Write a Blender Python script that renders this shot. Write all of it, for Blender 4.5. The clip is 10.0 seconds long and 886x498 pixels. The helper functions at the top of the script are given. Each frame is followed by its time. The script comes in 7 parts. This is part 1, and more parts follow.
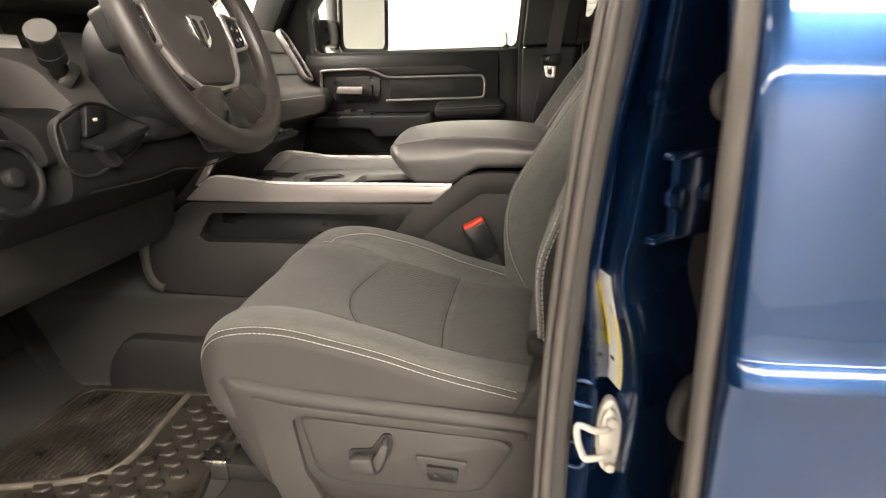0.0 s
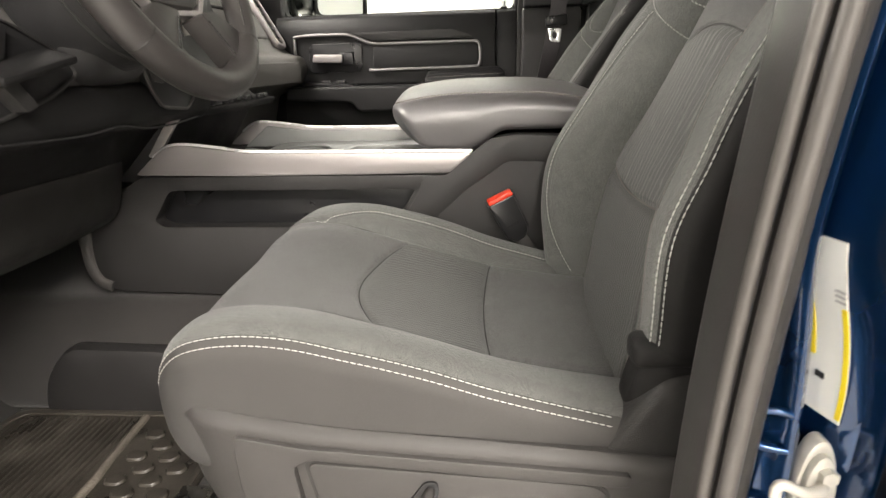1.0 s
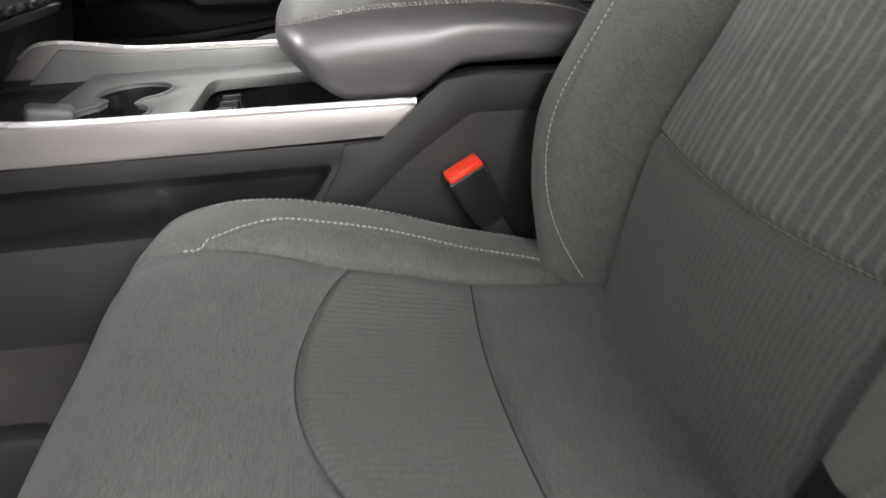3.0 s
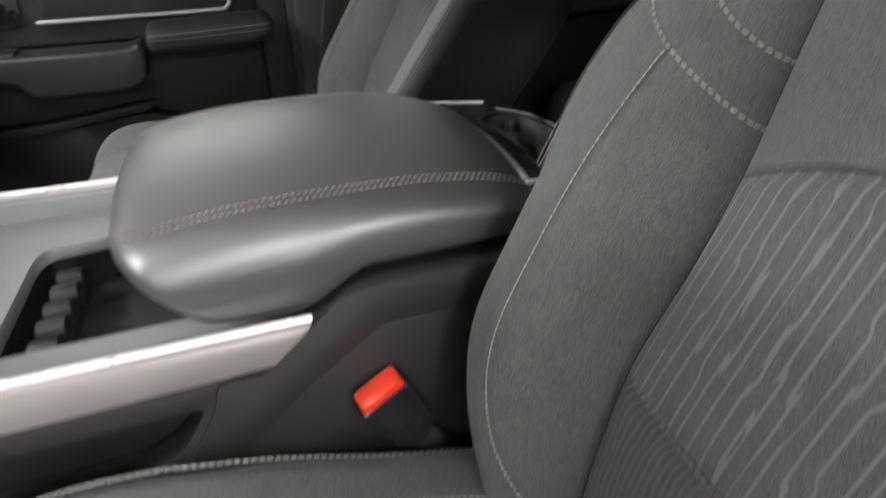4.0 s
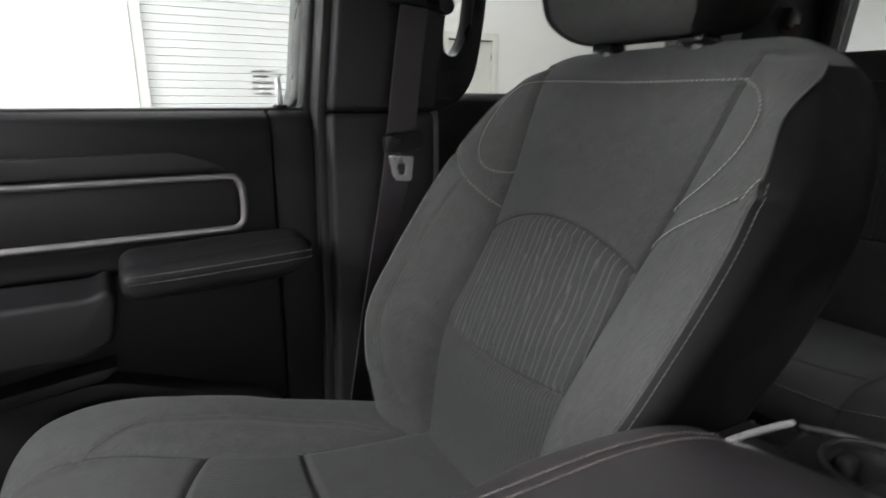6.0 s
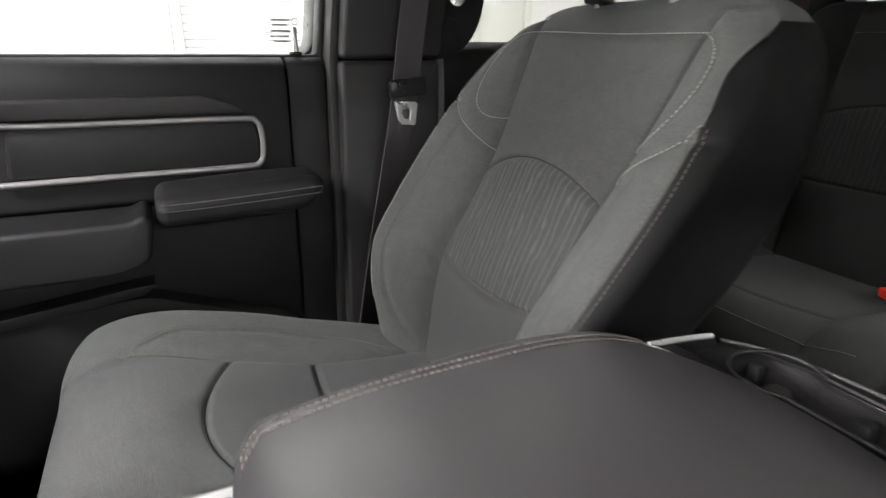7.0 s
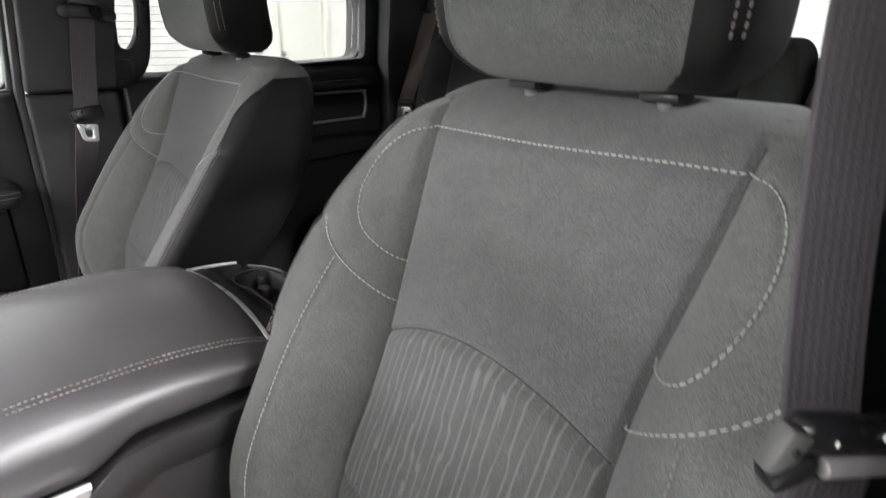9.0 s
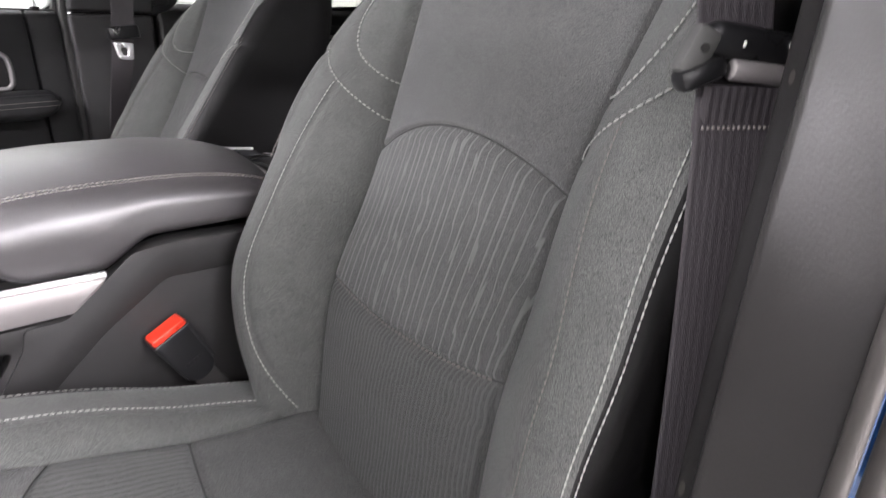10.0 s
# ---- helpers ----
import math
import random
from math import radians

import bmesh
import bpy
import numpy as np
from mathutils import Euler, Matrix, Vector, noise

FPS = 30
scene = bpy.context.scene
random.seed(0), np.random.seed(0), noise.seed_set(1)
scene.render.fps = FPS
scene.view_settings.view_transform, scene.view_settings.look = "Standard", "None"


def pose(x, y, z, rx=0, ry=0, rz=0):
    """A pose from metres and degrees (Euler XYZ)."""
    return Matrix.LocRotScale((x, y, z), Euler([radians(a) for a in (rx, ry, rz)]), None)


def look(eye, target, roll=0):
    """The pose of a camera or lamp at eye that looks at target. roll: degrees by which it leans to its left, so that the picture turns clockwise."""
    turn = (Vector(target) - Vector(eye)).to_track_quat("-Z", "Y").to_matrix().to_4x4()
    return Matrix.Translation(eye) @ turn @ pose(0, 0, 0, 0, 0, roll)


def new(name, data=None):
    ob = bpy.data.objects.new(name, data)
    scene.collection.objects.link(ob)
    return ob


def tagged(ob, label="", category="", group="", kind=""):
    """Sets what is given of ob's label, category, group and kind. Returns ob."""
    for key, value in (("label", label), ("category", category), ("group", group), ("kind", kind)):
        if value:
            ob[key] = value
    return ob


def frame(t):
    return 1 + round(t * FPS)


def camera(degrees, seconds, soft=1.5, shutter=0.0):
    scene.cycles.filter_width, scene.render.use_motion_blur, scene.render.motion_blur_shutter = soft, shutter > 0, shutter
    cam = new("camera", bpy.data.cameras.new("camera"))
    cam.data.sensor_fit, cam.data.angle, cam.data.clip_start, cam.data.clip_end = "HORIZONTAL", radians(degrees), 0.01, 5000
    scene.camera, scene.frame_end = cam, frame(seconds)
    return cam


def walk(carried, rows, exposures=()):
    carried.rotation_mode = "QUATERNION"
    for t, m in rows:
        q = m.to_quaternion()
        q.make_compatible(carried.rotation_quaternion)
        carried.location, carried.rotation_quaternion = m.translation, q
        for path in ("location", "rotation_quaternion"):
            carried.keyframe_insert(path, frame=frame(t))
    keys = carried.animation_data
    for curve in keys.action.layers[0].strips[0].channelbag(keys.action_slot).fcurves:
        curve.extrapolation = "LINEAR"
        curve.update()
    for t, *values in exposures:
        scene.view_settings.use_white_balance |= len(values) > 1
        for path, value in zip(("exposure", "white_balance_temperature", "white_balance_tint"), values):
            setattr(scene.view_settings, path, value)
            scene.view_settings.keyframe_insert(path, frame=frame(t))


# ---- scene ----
cam = camera(75.8, 10.0, soft=1.2, shutter=0.4)
PATH = [
    (0, (-0.079, -1.317, 1.509), (-0.35, 0.572, 0.91), -1.8),
    (0.5, (-0.159, -1.205, 1.471), (-0.377, 0.689, 0.865), -1.8),
    (1, (-0.193, -1.13, 1.428), (-0.351, 0.764, 0.803), -1.9),
    (1.5, (-0.232, -1.074, 1.4), (-0.291, 0.757, 0.599), -2.1),
    (2, (-0.282, -1.019, 1.412), (-0.135, 0.73, 0.453), -1.6),
    (2.2, (-0.304, -0.996, 1.422), (-0.08, 0.729, 0.437), -1.3),
    (3.3, (-0.293, -0.71, 1.469), (0.021, 0.98, 0.447), -1.8),
    (3.5, (-0.291, -0.669, 1.476), (0.078, 1.026, 0.48), -1.4),
    (4, (-0.24, -0.581, 1.568), (0.335, 1.047, 0.56), -1.7),
    (4.5, (-0.212, -0.466, 1.681), (0.546, 1.091, 0.68), -3.8),
    (5, (-0.264, -0.28, 1.709), (0.722, 1.367, 1.147), 0.8),
    (5.5, (-0.301, -0.133, 1.674), (0.715, 1.519, 1.186), 0.6),
    (6, (-0.371, -0.076, 1.597), (0.59, 1.603, 1.088), 0.1),
    (6.2, (-0.384, -0.069, 1.571), (0.532, 1.635, 1.062), -0.1),
    (7.3, (-0.346, -0.271, 1.634), (0.493, 1.4, 0.923), 0.8),
    (7.5, (-0.326, -0.345, 1.665), (0.53, 1.324, 0.971), 0.2),
    (8, (-0.281, -0.525, 1.761), (0.648, 1.074, 0.999), -1.1),
    (8.5, (-0.25, -0.684, 1.759), (0.914, 0.769, 1.03), 0.0),
    (9, (-0.254, -0.755, 1.715), (0.992, 0.631, 0.99), 0.2),
    (9.5, (-0.271, -0.815, 1.61), (0.996, 0.558, 0.894), 0.4),
    (10, (-0.289, -0.866, 1.535), (0.885, 0.594, 0.835), 0.7),
]
EXPOSURES = [(0.0, 0.55, 7850, 15), (0.5, 0.88, 7250, 12), (1.0, 0.85, 7100, 12), (2.0, 0.58, 6500, 12), (3.5, 0.55, 6450, 12), (4.0, 0.55, 6400, 11), (4.5, 0.55, 6400, 10), (5.0, 1.10, 6450, 11), (5.5, 0.48, 6400, 13), (6.0, -0.02, 6250, 14), (7.5, 0.88, 6450, 14), (8.0, 0.85, 6450, 14), (8.5, 0.68, 6400, 14), (9.0, 0.98, 6300, 15), (9.5, 0.96, 6350, 16), (10.0, 1.06, 6280, 19)]
walk(cam, [(t, look(eye, target, roll)) for t, eye, target, roll in PATH], EXPOSURES)

# ---------------------------------------------------------------- world and lights
world = bpy.data.worlds.new("garage_world")
scene.world = world
world.use_nodes = True
world.node_tree.nodes["Background"].inputs["Color"].default_value = (0.9, 0.95, 1.0, 1)
world.node_tree.nodes["Background"].inputs["Strength"].default_value = 0.02
scene.view_settings.exposure = 0.0

CEIL = 3.7                                   # garage ceiling height
# tubes out of view; the pair at x -6.2 is added to light the seats
TUBES = [(-3.6, -3.8), (1.2, -3.8), (-6.2, -0.4), (-2.8, -0.4), (-6.2, 2.6), (0.4, 2.6), (4.0, 2.6), (-3.8, 4.6), (-1.2, 4.6), (1.4, 4.6), (4.0, 4.6)]
for tx, ty in TUBES:
    lamp = bpy.data.lights.new("tube_light", "AREA")
    lamp.shape, lamp.size, lamp.size_y = "RECTANGLE", 2.4, (0.35 if ty < -2.0 else 0.9)
    lamp.energy, lamp.color = (13.0 if ty > 4.0 else 45.0 if tx > 3.0 else (750.0 if tx < -1.0 else 60.0) if ty > 2.0 else (380.0 if tx < -5.0 else 300.0) if ty > -1.0 else 360.0 if tx > 0 else 40.0), (1.0, 0.985, 0.965)
    lo = new("tube_lamp", lamp)
    lo.matrix_world = pose(tx, ty, CEIL - 0.14)
# a row of single tubes near the wall on the driver side
ROW = [(-5.6, -6.1), (-3.0, -6.1), (-0.4, -6.1), (2.2, -6.1)]
for tx, ty in ROW:
    lamp = bpy.data.lights.new("row_light", "AREA")
    lamp.shape, lamp.size, lamp.size_y = "RECTANGLE", 2.4, 0.22
    lamp.energy, lamp.color = (90.0 if tx > -1.0 else 30.0), (1.0, 0.985, 0.965)
    lo = new("row_lamp", lamp)
    lo.matrix_world = pose(tx, ty, CEIL - 0.14)

# ---------------------------------------------------------------- materials
def mat(name, color, rough=0.5, metal=0.0, vary=0.12, scale=40.0, bump=0.0, bscale=600.0, fine=0.0,
        coat=0.0, sheen=0.0, spec=0.5, kind="noise", stretch=(1, 1, 1), rvary=0.08):
    m = bpy.data.materials.new(name)
    m.use_nodes = True
    nt = m.node_tree
    N, L = nt.nodes, nt.links
    b = N["Principled BSDF"]
    b.inputs["Metallic"].default_value = metal
    b.inputs["Specular IOR Level"].default_value = spec
    b.inputs["Coat Weight"].default_value = coat
    b.inputs["Coat Roughness"].default_value = 0.04
    b.inputs["Sheen Weight"].default_value = sheen
    b.inputs["Sheen Roughness"].default_value = 0.45
    tc = N.new("ShaderNodeTexCoord")
    mp = N.new("ShaderNodeMapping")
    mp.inputs["Scale"].default_value = stretch
    L.new(tc.outputs["Object"], mp.inputs["Vector"])
    big = N.new("ShaderNodeTexNoise")
    big.inputs["Scale"].default_value, big.inputs["Detail"].default_value = scale, 5
    L.new(mp.outputs[0], big.inputs["Vector"])
    small = N.new("ShaderNodeTexNoise")
    small.inputs["Scale"].default_value, small.inputs["Detail"].default_value = bscale, 2
    L.new(mp.outputs[0], small.inputs["Vector"])
    r1 = N.new("ShaderNodeMapRange")
    r1.inputs["From Min"].default_value, r1.inputs["From Max"].default_value = 0.3, 0.7
    r1.inputs["To Min"].default_value, r1.inputs["To Max"].default_value = 1 - vary, 1 + vary
    L.new(big.outputs["Fac"], r1.inputs["Value"])
    r2 = N.new("ShaderNodeMapRange")
    r2.inputs["From Min"].default_value, r2.inputs["From Max"].default_value = 0.3, 0.7
    r2.inputs["To Min"].default_value, r2.inputs["To Max"].default_value = 1 - fine, 1 + fine
    L.new(small.outputs["Fac"], r2.inputs["Value"])
    mul = N.new("ShaderNodeMath")
    mul.operation = "MULTIPLY"
    L.new(r1.outputs[0], mul.inputs[0])
    L.new(r2.outputs[0], mul.inputs[1])
    vm = N.new("ShaderNodeVectorMath")
    vm.operation = "SCALE"
    vm.inputs[0].default_value = color
    L.new(mul.outputs[0], vm.inputs["Scale"])
    L.new(vm.outputs[0], b.inputs["Base Color"])
    rr = N.new("ShaderNodeMapRange")
    rr.inputs["From Min"].default_value, rr.inputs["From Max"].default_value = 0.3, 0.7
    rr.inputs["To Min"].default_value, rr.inputs["To Max"].default_value = max(rough - rvary, 0.02), min(rough + rvary, 1)
    L.new(big.outputs["Fac"], rr.inputs["Value"])
    L.new(rr.outputs[0], b.inputs["Roughness"])
    if bump:
        src = small.outputs["Fac"]
        if kind == "leather":
            vo = N.new("ShaderNodeTexVoronoi")
            vo.feature = "DISTANCE_TO_EDGE"
            vo.inputs["Scale"].default_value = bscale
            wob = N.new("ShaderNodeTexNoise")
            wob.inputs["Scale"].default_value = bscale * 0.5
            mx = N.new("ShaderNodeVectorMath")
            mx.operation = "MULTIPLY_ADD"
            mx.inputs[1].default_value = (0.0015,) * 3
            L.new(mp.outputs[0], wob.inputs["Vector"])
            L.new(wob.outputs["Color"], mx.inputs[0])
            L.new(mp.outputs[0], mx.inputs[2])
            L.new(mx.outputs[0], vo.inputs["Vector"])
            cl = N.new("ShaderNodeMapRange")
            cl.inputs["From Max"].default_value = 0.12
            L.new(vo.outputs["Distance"], cl.inputs["Value"])
            src = cl.outputs[0]
        bp = N.new("ShaderNodeBump")
        bp.inputs["Strength"].default_value = bump
        bp.inputs["Distance"].default_value = 0.001
        L.new(src, bp.inputs["Height"])
        L.new(bp.outputs[0], b.inputs["Normal"])
    return m


def ribbed(name, color, line, pitch=0.0125, thin=0.80, jogs=(17, 84, 17)):
    """Seat insert: woven cloth with fine raised lines that run up the seat and jog sideways here and there."""
    m = mat(name, color, 0.9, 0, 0.08, 45, 0.7, 1350, 0.66, sheen=0.12, spec=0.2)
    nt = m.node_tree
    N, L = nt.nodes, nt.links
    b = N["Principled BSDF"]
    tc = next(n for n in N if n.type == "TEX_COORD")
    sep = N.new("ShaderNodeSeparateXYZ")
    L.new(tc.outputs["Object"], sep.inputs[0])
    mp = N.new("ShaderNodeMapping")
    mp.inputs["Scale"].default_value = jogs
    L.new(tc.outputs["Object"], mp.inputs["Vector"])
    nz = N.new("ShaderNodeTexNoise")
    nz.inputs["Scale"].default_value, nz.inputs["Detail"].default_value = 1.0, 0.0
    L.new(mp.outputs[0], nz.inputs["Vector"])
    jog = N.new("ShaderNodeMapRange")
    jog.interpolation_type = "SMOOTHSTEP"
    jog.inputs["From Min"].default_value, jog.inputs["From Max"].default_value = 0.46, 0.60
    jog.inputs["To Max"].default_value = 0.30 * pitch
    L.new(nz.outputs["Fac"], jog.inputs["Value"])
    add = N.new("ShaderNodeMath")
    L.new(sep.outputs["Y"], add.inputs[0])
    L.new(jog.outputs[0], add.inputs[1])
    ph = N.new("ShaderNodeMath")
    ph.operation = "MULTIPLY"
    ph.inputs[1].default_value = 2 * math.pi / pitch
    L.new(add.outputs[0], ph.inputs[0])
    sn = N.new("ShaderNodeMath")
    sn.operation = "SINE"
    L.new(ph.outputs[0], sn.inputs[0])
    ln = N.new("ShaderNodeMapRange")
    ln.interpolation_type = "SMOOTHSTEP"
    ln.inputs["From Min"].default_value, ln.inputs["From Max"].default_value = thin, min(thin + 0.22, 1.0)
    L.new(sn.outputs[0], ln.inputs["Value"])
    old = b.inputs["Base Color"].links[0].from_socket
    mixc = N.new("ShaderNodeMix")
    mixc.data_type = "RGBA"
    L.new(ln.outputs[0], mixc.inputs["Factor"])
    L.new(old, mixc.inputs["A"])
    mixc.inputs["B"].default_value = (*line, 1)
    L.new(mixc.outputs["Result"], b.inputs["Base Color"])
    oldn = b.inputs["Normal"].links[0].from_node
    bp = N.new("ShaderNodeBump")
    bp.inputs["Strength"].default_value, bp.inputs["Distance"].default_value = 0.7, 0.0012
    L.new(ln.outputs[0], bp.inputs["Height"])
    L.new(oldn.outputs[0], bp.inputs["Normal"])
    L.new(bp.outputs[0], b.inputs["Normal"])
    return m


def glow(name, color, strength):
    m = bpy.data.materials.new(name)
    m.use_nodes = True
    b = m.node_tree.nodes["Principled BSDF"]
    b.inputs["Emission Color"].default_value, b.inputs["Emission Strength"].default_value = (*color, 1), strength
    return m


def pane(name, tint=(0.93, 0.96, 0.94)):
    m = bpy.data.materials.new(name)
    m.use_nodes = True
    N, L = m.node_tree.nodes, m.node_tree.links
    N.remove(N["Principled BSDF"])
    tr, gl, mx, fr = (N.new("ShaderNodeBsdfTransparent"), N.new("ShaderNodeBsdfGlossy"), N.new("ShaderNodeMixShader"), N.new("ShaderNodeFresnel"))
    tr.inputs["Color"].default_value = (*tint, 1)
    gl.inputs["Roughness"].default_value = 0.02
    fr.inputs["IOR"].default_value = 1.25
    L.new(fr.outputs[0], mx.inputs[0])
    L.new(tr.outputs[0], mx.inputs[1])
    L.new(gl.outputs[0], mx.inputs[2])
    L.new(mx.outputs[0], N["Material Output"].inputs["Surface"])
    return m


M_CLOTH = mat("charcoal_cloth", (0.100, 0.103, 0.098), 0.92, 0, 0.09, 45, 0.6, 1350, 0.70, sheen=0.15, spec=0.2)
M_CLOTH_C = mat("charcoal_cloth_centre", (0.095, 0.096, 0.094), 0.92, 0, 0.09, 45, 0.7, 1350, 0.70, sheen=0.15, spec=0.2)
M_INSERT = ribbed("ribbed_cloth", (0.088, 0.090, 0.087), (0.158, 0.160, 0.155), 0.0105, 0.74)
M_INSERT_S = ribbed("faint_ribbed_cloth", (0.084, 0.086, 0.083), (0.112, 0.114, 0.111), 0.0056, 0.35, (30, 30, 30))
# front seat cloth again, darkened: the shade in the rear is in the colour
M_CLOTH_SHADE = mat("rear_cloth", (0.031, 0.033, 0.0305), 0.92, 0, 0.10, 30, 0.5, 1000, 0.3, sheen=0.06, spec=0.15)
M_INSERT_SHADE = ribbed("rear_ribbed_cloth", (0.028, 0.030, 0.0275), (0.039, 0.041, 0.038))
M_VINYL = mat("seat_side_vinyl", (0.052, 0.050, 0.048), 0.62, 0, 0.08, 25, 0.25, 900, 0.06, kind="leather", spec=0.35)
M_VINYL_D = mat("backrest_side_vinyl", (0.010, 0.0095, 0.0095), 0.6, 0, 0.08, 25, 0.2, 900, 0.06, kind="leather", spec=0.25)
M_PILLAR = mat("pillar_plastic", (0.016, 0.0150, 0.0148), 0.78, 0, 0.10, 10, 0.22, 900, 0.08, kind="leather", spec=0.18)
# pale dust flakes on the pillar trim
def dusty(m, flake, scale):
    N, L = m.node_tree.nodes, m.node_tree.links
    b = N["Principled BSDF"]
    tc = next(n for n in N if n.type == "TEX_COORD")
    vo = N.new("ShaderNodeTexVoronoi")
    vo.inputs["Scale"].default_value = scale
    skew = N.new("ShaderNodeMapping")
    skew.inputs["Rotation"].default_value, skew.inputs["Scale"].default_value = (0.5, 0.3, 0.0), (1.0, 1.0, 0.35)
    L.new(tc.outputs["Object"], skew.inputs["Vector"])
    L.new(skew.outputs[0], vo.inputs["Vector"])
    big = N.new("ShaderNodeTexNoise")
    big.inputs["Scale"].default_value = 14.0
    L.new(tc.outputs["Object"], big.inputs["Vector"])
    lim = N.new("ShaderNodeMapRange")
    lim.inputs["From Min"].default_value, lim.inputs["From Max"].default_value = 0.46, 0.66
    lim.inputs["To Max"].default_value = 0.34
    L.new(big.outputs["Fac"], lim.inputs["Value"])
    less = N.new("ShaderNodeMath")
    less.operation = "LESS_THAN"
    L.new(vo.outputs["Distance"], less.inputs[0])
    L.new(lim.outputs[0], less.inputs[1])
    old = b.inputs["Base Color"].links[0].from_socket
    mx = N.new("ShaderNodeMix")
    mx.data_type = "RGBA"
    L.new(less.outputs[0], mx.inputs["Factor"])
    L.new(old, mx.inputs["A"])
    mx.inputs["B"].default_value = (*flake, 1)
    L.new(mx.outputs["Result"], b.inputs["Base Color"])


dusty(M_PILLAR, (0.050, 0.047, 0.042), 120.0)
M_SHIELD_D = mat("recliner_plastic", (0.024, 0.0228, 0.022), 0.50, 0, 0.06, 12, 0.6, 480, 0.05, kind="leather")
M_SHIELD = mat("seat_shield_plastic", (0.047, 0.044, 0.042), 0.50, 0, 0.06, 12, 0.35, 640, 0.05, kind="leather")
M_LEATHER = mat("armrest_leather", (0.046, 0.041, 0.044), 0.48, 0, 0.05, 18, 0.30, 620, 0.08, kind="leather", spec=1.0, rvary=0.03, coat=1.0)
M_LEATHER.node_tree.nodes["Principled BSDF"].inputs["Coat Roughness"].default_value = 0.42
M_LEATHER.node_tree.nodes["Principled BSDF"].inputs["Coat IOR"].default_value = 1.8
M_WRAP = mat("wheel_leather", (0.034, 0.031, 0.030), 0.38, 0, 0.06, 18, 0.15, 620, 0.05, kind="leather", spec=0.6, rvary=0.03)
M_PLAST = mat("dark_plastic", (0.0135, 0.0132, 0.0140), 0.52, 0, 0.10, 15, 0.22, 900, 0.06, kind="leather", spec=0.36)
M_PLAST_P = mat("pillar_cover_plastic", (0.026, 0.0250, 0.0255), 0.55, 0, 0.08, 15, 0.22, 900, 0.06, kind="leather", spec=0.4)
M_PLAST_M = mat("grey_plastic", (0.019, 0.018, 0.018), 0.52, 0, 0.07, 12, 0.22, 900, 0.05, kind="leather")
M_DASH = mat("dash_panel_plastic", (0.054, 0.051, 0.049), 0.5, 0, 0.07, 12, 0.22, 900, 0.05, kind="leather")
# dash plastic lightened: light on the passenger side is put into the colour
M_DASH_LIT = mat("passenger_dash_plastic", (0.125, 0.119, 0.112), 0.5, 0, 0.07, 12, 0.22, 900, 0.05, kind="leather")
# darker dash plastic for the core and the driver side
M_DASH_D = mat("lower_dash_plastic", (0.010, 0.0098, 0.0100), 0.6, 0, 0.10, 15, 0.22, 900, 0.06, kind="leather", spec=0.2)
M_SMOOTH = mat("smooth_black_plastic", (0.014, 0.014, 0.015), 0.32, 0, 0.1, 20, 0.05, 600)
M_TRAY = mat("tray_grey_plastic", (0.20, 0.205, 0.20), 0.42, 0.15, 0.05, 20, 0.1, 900)
M_SILVER = mat("silver_trim", (0.40, 0.375, 0.37), 0.38, 0.55, 0.04, 8, 0.05, 1500)
M_ACCENT = mat("door_accent_satin", (0.27, 0.26, 0.26), 0.45, 0.55, 0.04, 8, 0.05, 1500)
M_BRIGHT = mat("bright_trim", (0.85, 0.85, 0.85), 0.27, 1.0, 0.03, 20)
M_CHROME = mat("polished_chrome_strip", (0.90, 0.90, 0.90), 0.30, 0.40, 0.03, 20)
M_STEEL = mat("plated_steel", (0.62, 0.60, 0.55), 0.28, 1.0, 0.10, 60, 0.1, 400)
M_THREAD = mat("grey_thread", (0.38, 0.38, 0.355), 0.8, 0, 0.1, 300, 0.3, 2500)
M_THREAD_D = mat("brown_thread", (0.17, 0.155, 0.145), 0.8, 0, 0.1, 300, 0.3, 2500)
M_BELT = mat("belt_webbing", (0.052, 0.046, 0.050), 0.60, 0, 0.05, 60, 0.4, 620, 0.16, stretch=(2.2, 2.2, 0.5))
M_BELT_R = mat("rear_belt_webbing", (0.085, 0.060, 0.055), 0.7, 0, 0.05, 60, 0.5, 420, 0.1, stretch=(3.0, 3.0, 0.25))
M_SEAM = mat("seam_shadow_thread", (0.030, 0.030, 0.029), 0.9, 0, 0.1, 300)
M_RED = mat("red_plastic", (0.75, 0.045, 0.018), 0.35, 0, 0.04, 60)
M_RUBBER = mat("black_rubber", (0.020, 0.019, 0.018), 0.6, 0, 0.2, 20, 0.3, 500)
M_SEAL_D = mat("door_seal_rubber", (0.032, 0.030, 0.029), 0.36, 0, 0.08, 14, 0.15, 700)
M_SEAL = mat("grey_seal_rubber", (0.070, 0.064, 0.060), 0.42, 0, 0.08, 14, 0.15, 700)
M_MAT = mat("rubber_mat", (0.052, 0.046, 0.039), 0.42, 0, 0.5, 14, 0.3, 300, 0.2, rvary=0.18)
M_DUSTY = mat("dusty_rubber", (0.13, 0.115, 0.095), 0.7, 0, 0.3, 30, 0.3, 300, 0.2)
M_CARPET = mat("black_carpet", (0.022, 0.020, 0.019), 0.97, 0, 0.2, 15, 1.0, 900, 0.4, sheen=0.2)
M_BLUE = mat("blue_metallic_paint", (0.003, 0.033, 0.108), 0.26, 0.8, 0.03, 3, coat=1.0, rvary=0.03, bscale=2500, fine=0.10)
M_BLUE.node_tree.nodes["Principled BSDF"].inputs["Coat IOR"].default_value = 1.5
M_ZINC = mat("zinc_plated_steel", (0.55, 0.53, 0.48), 0.42, 0.35, 0.10, 60, 0.1, 400)
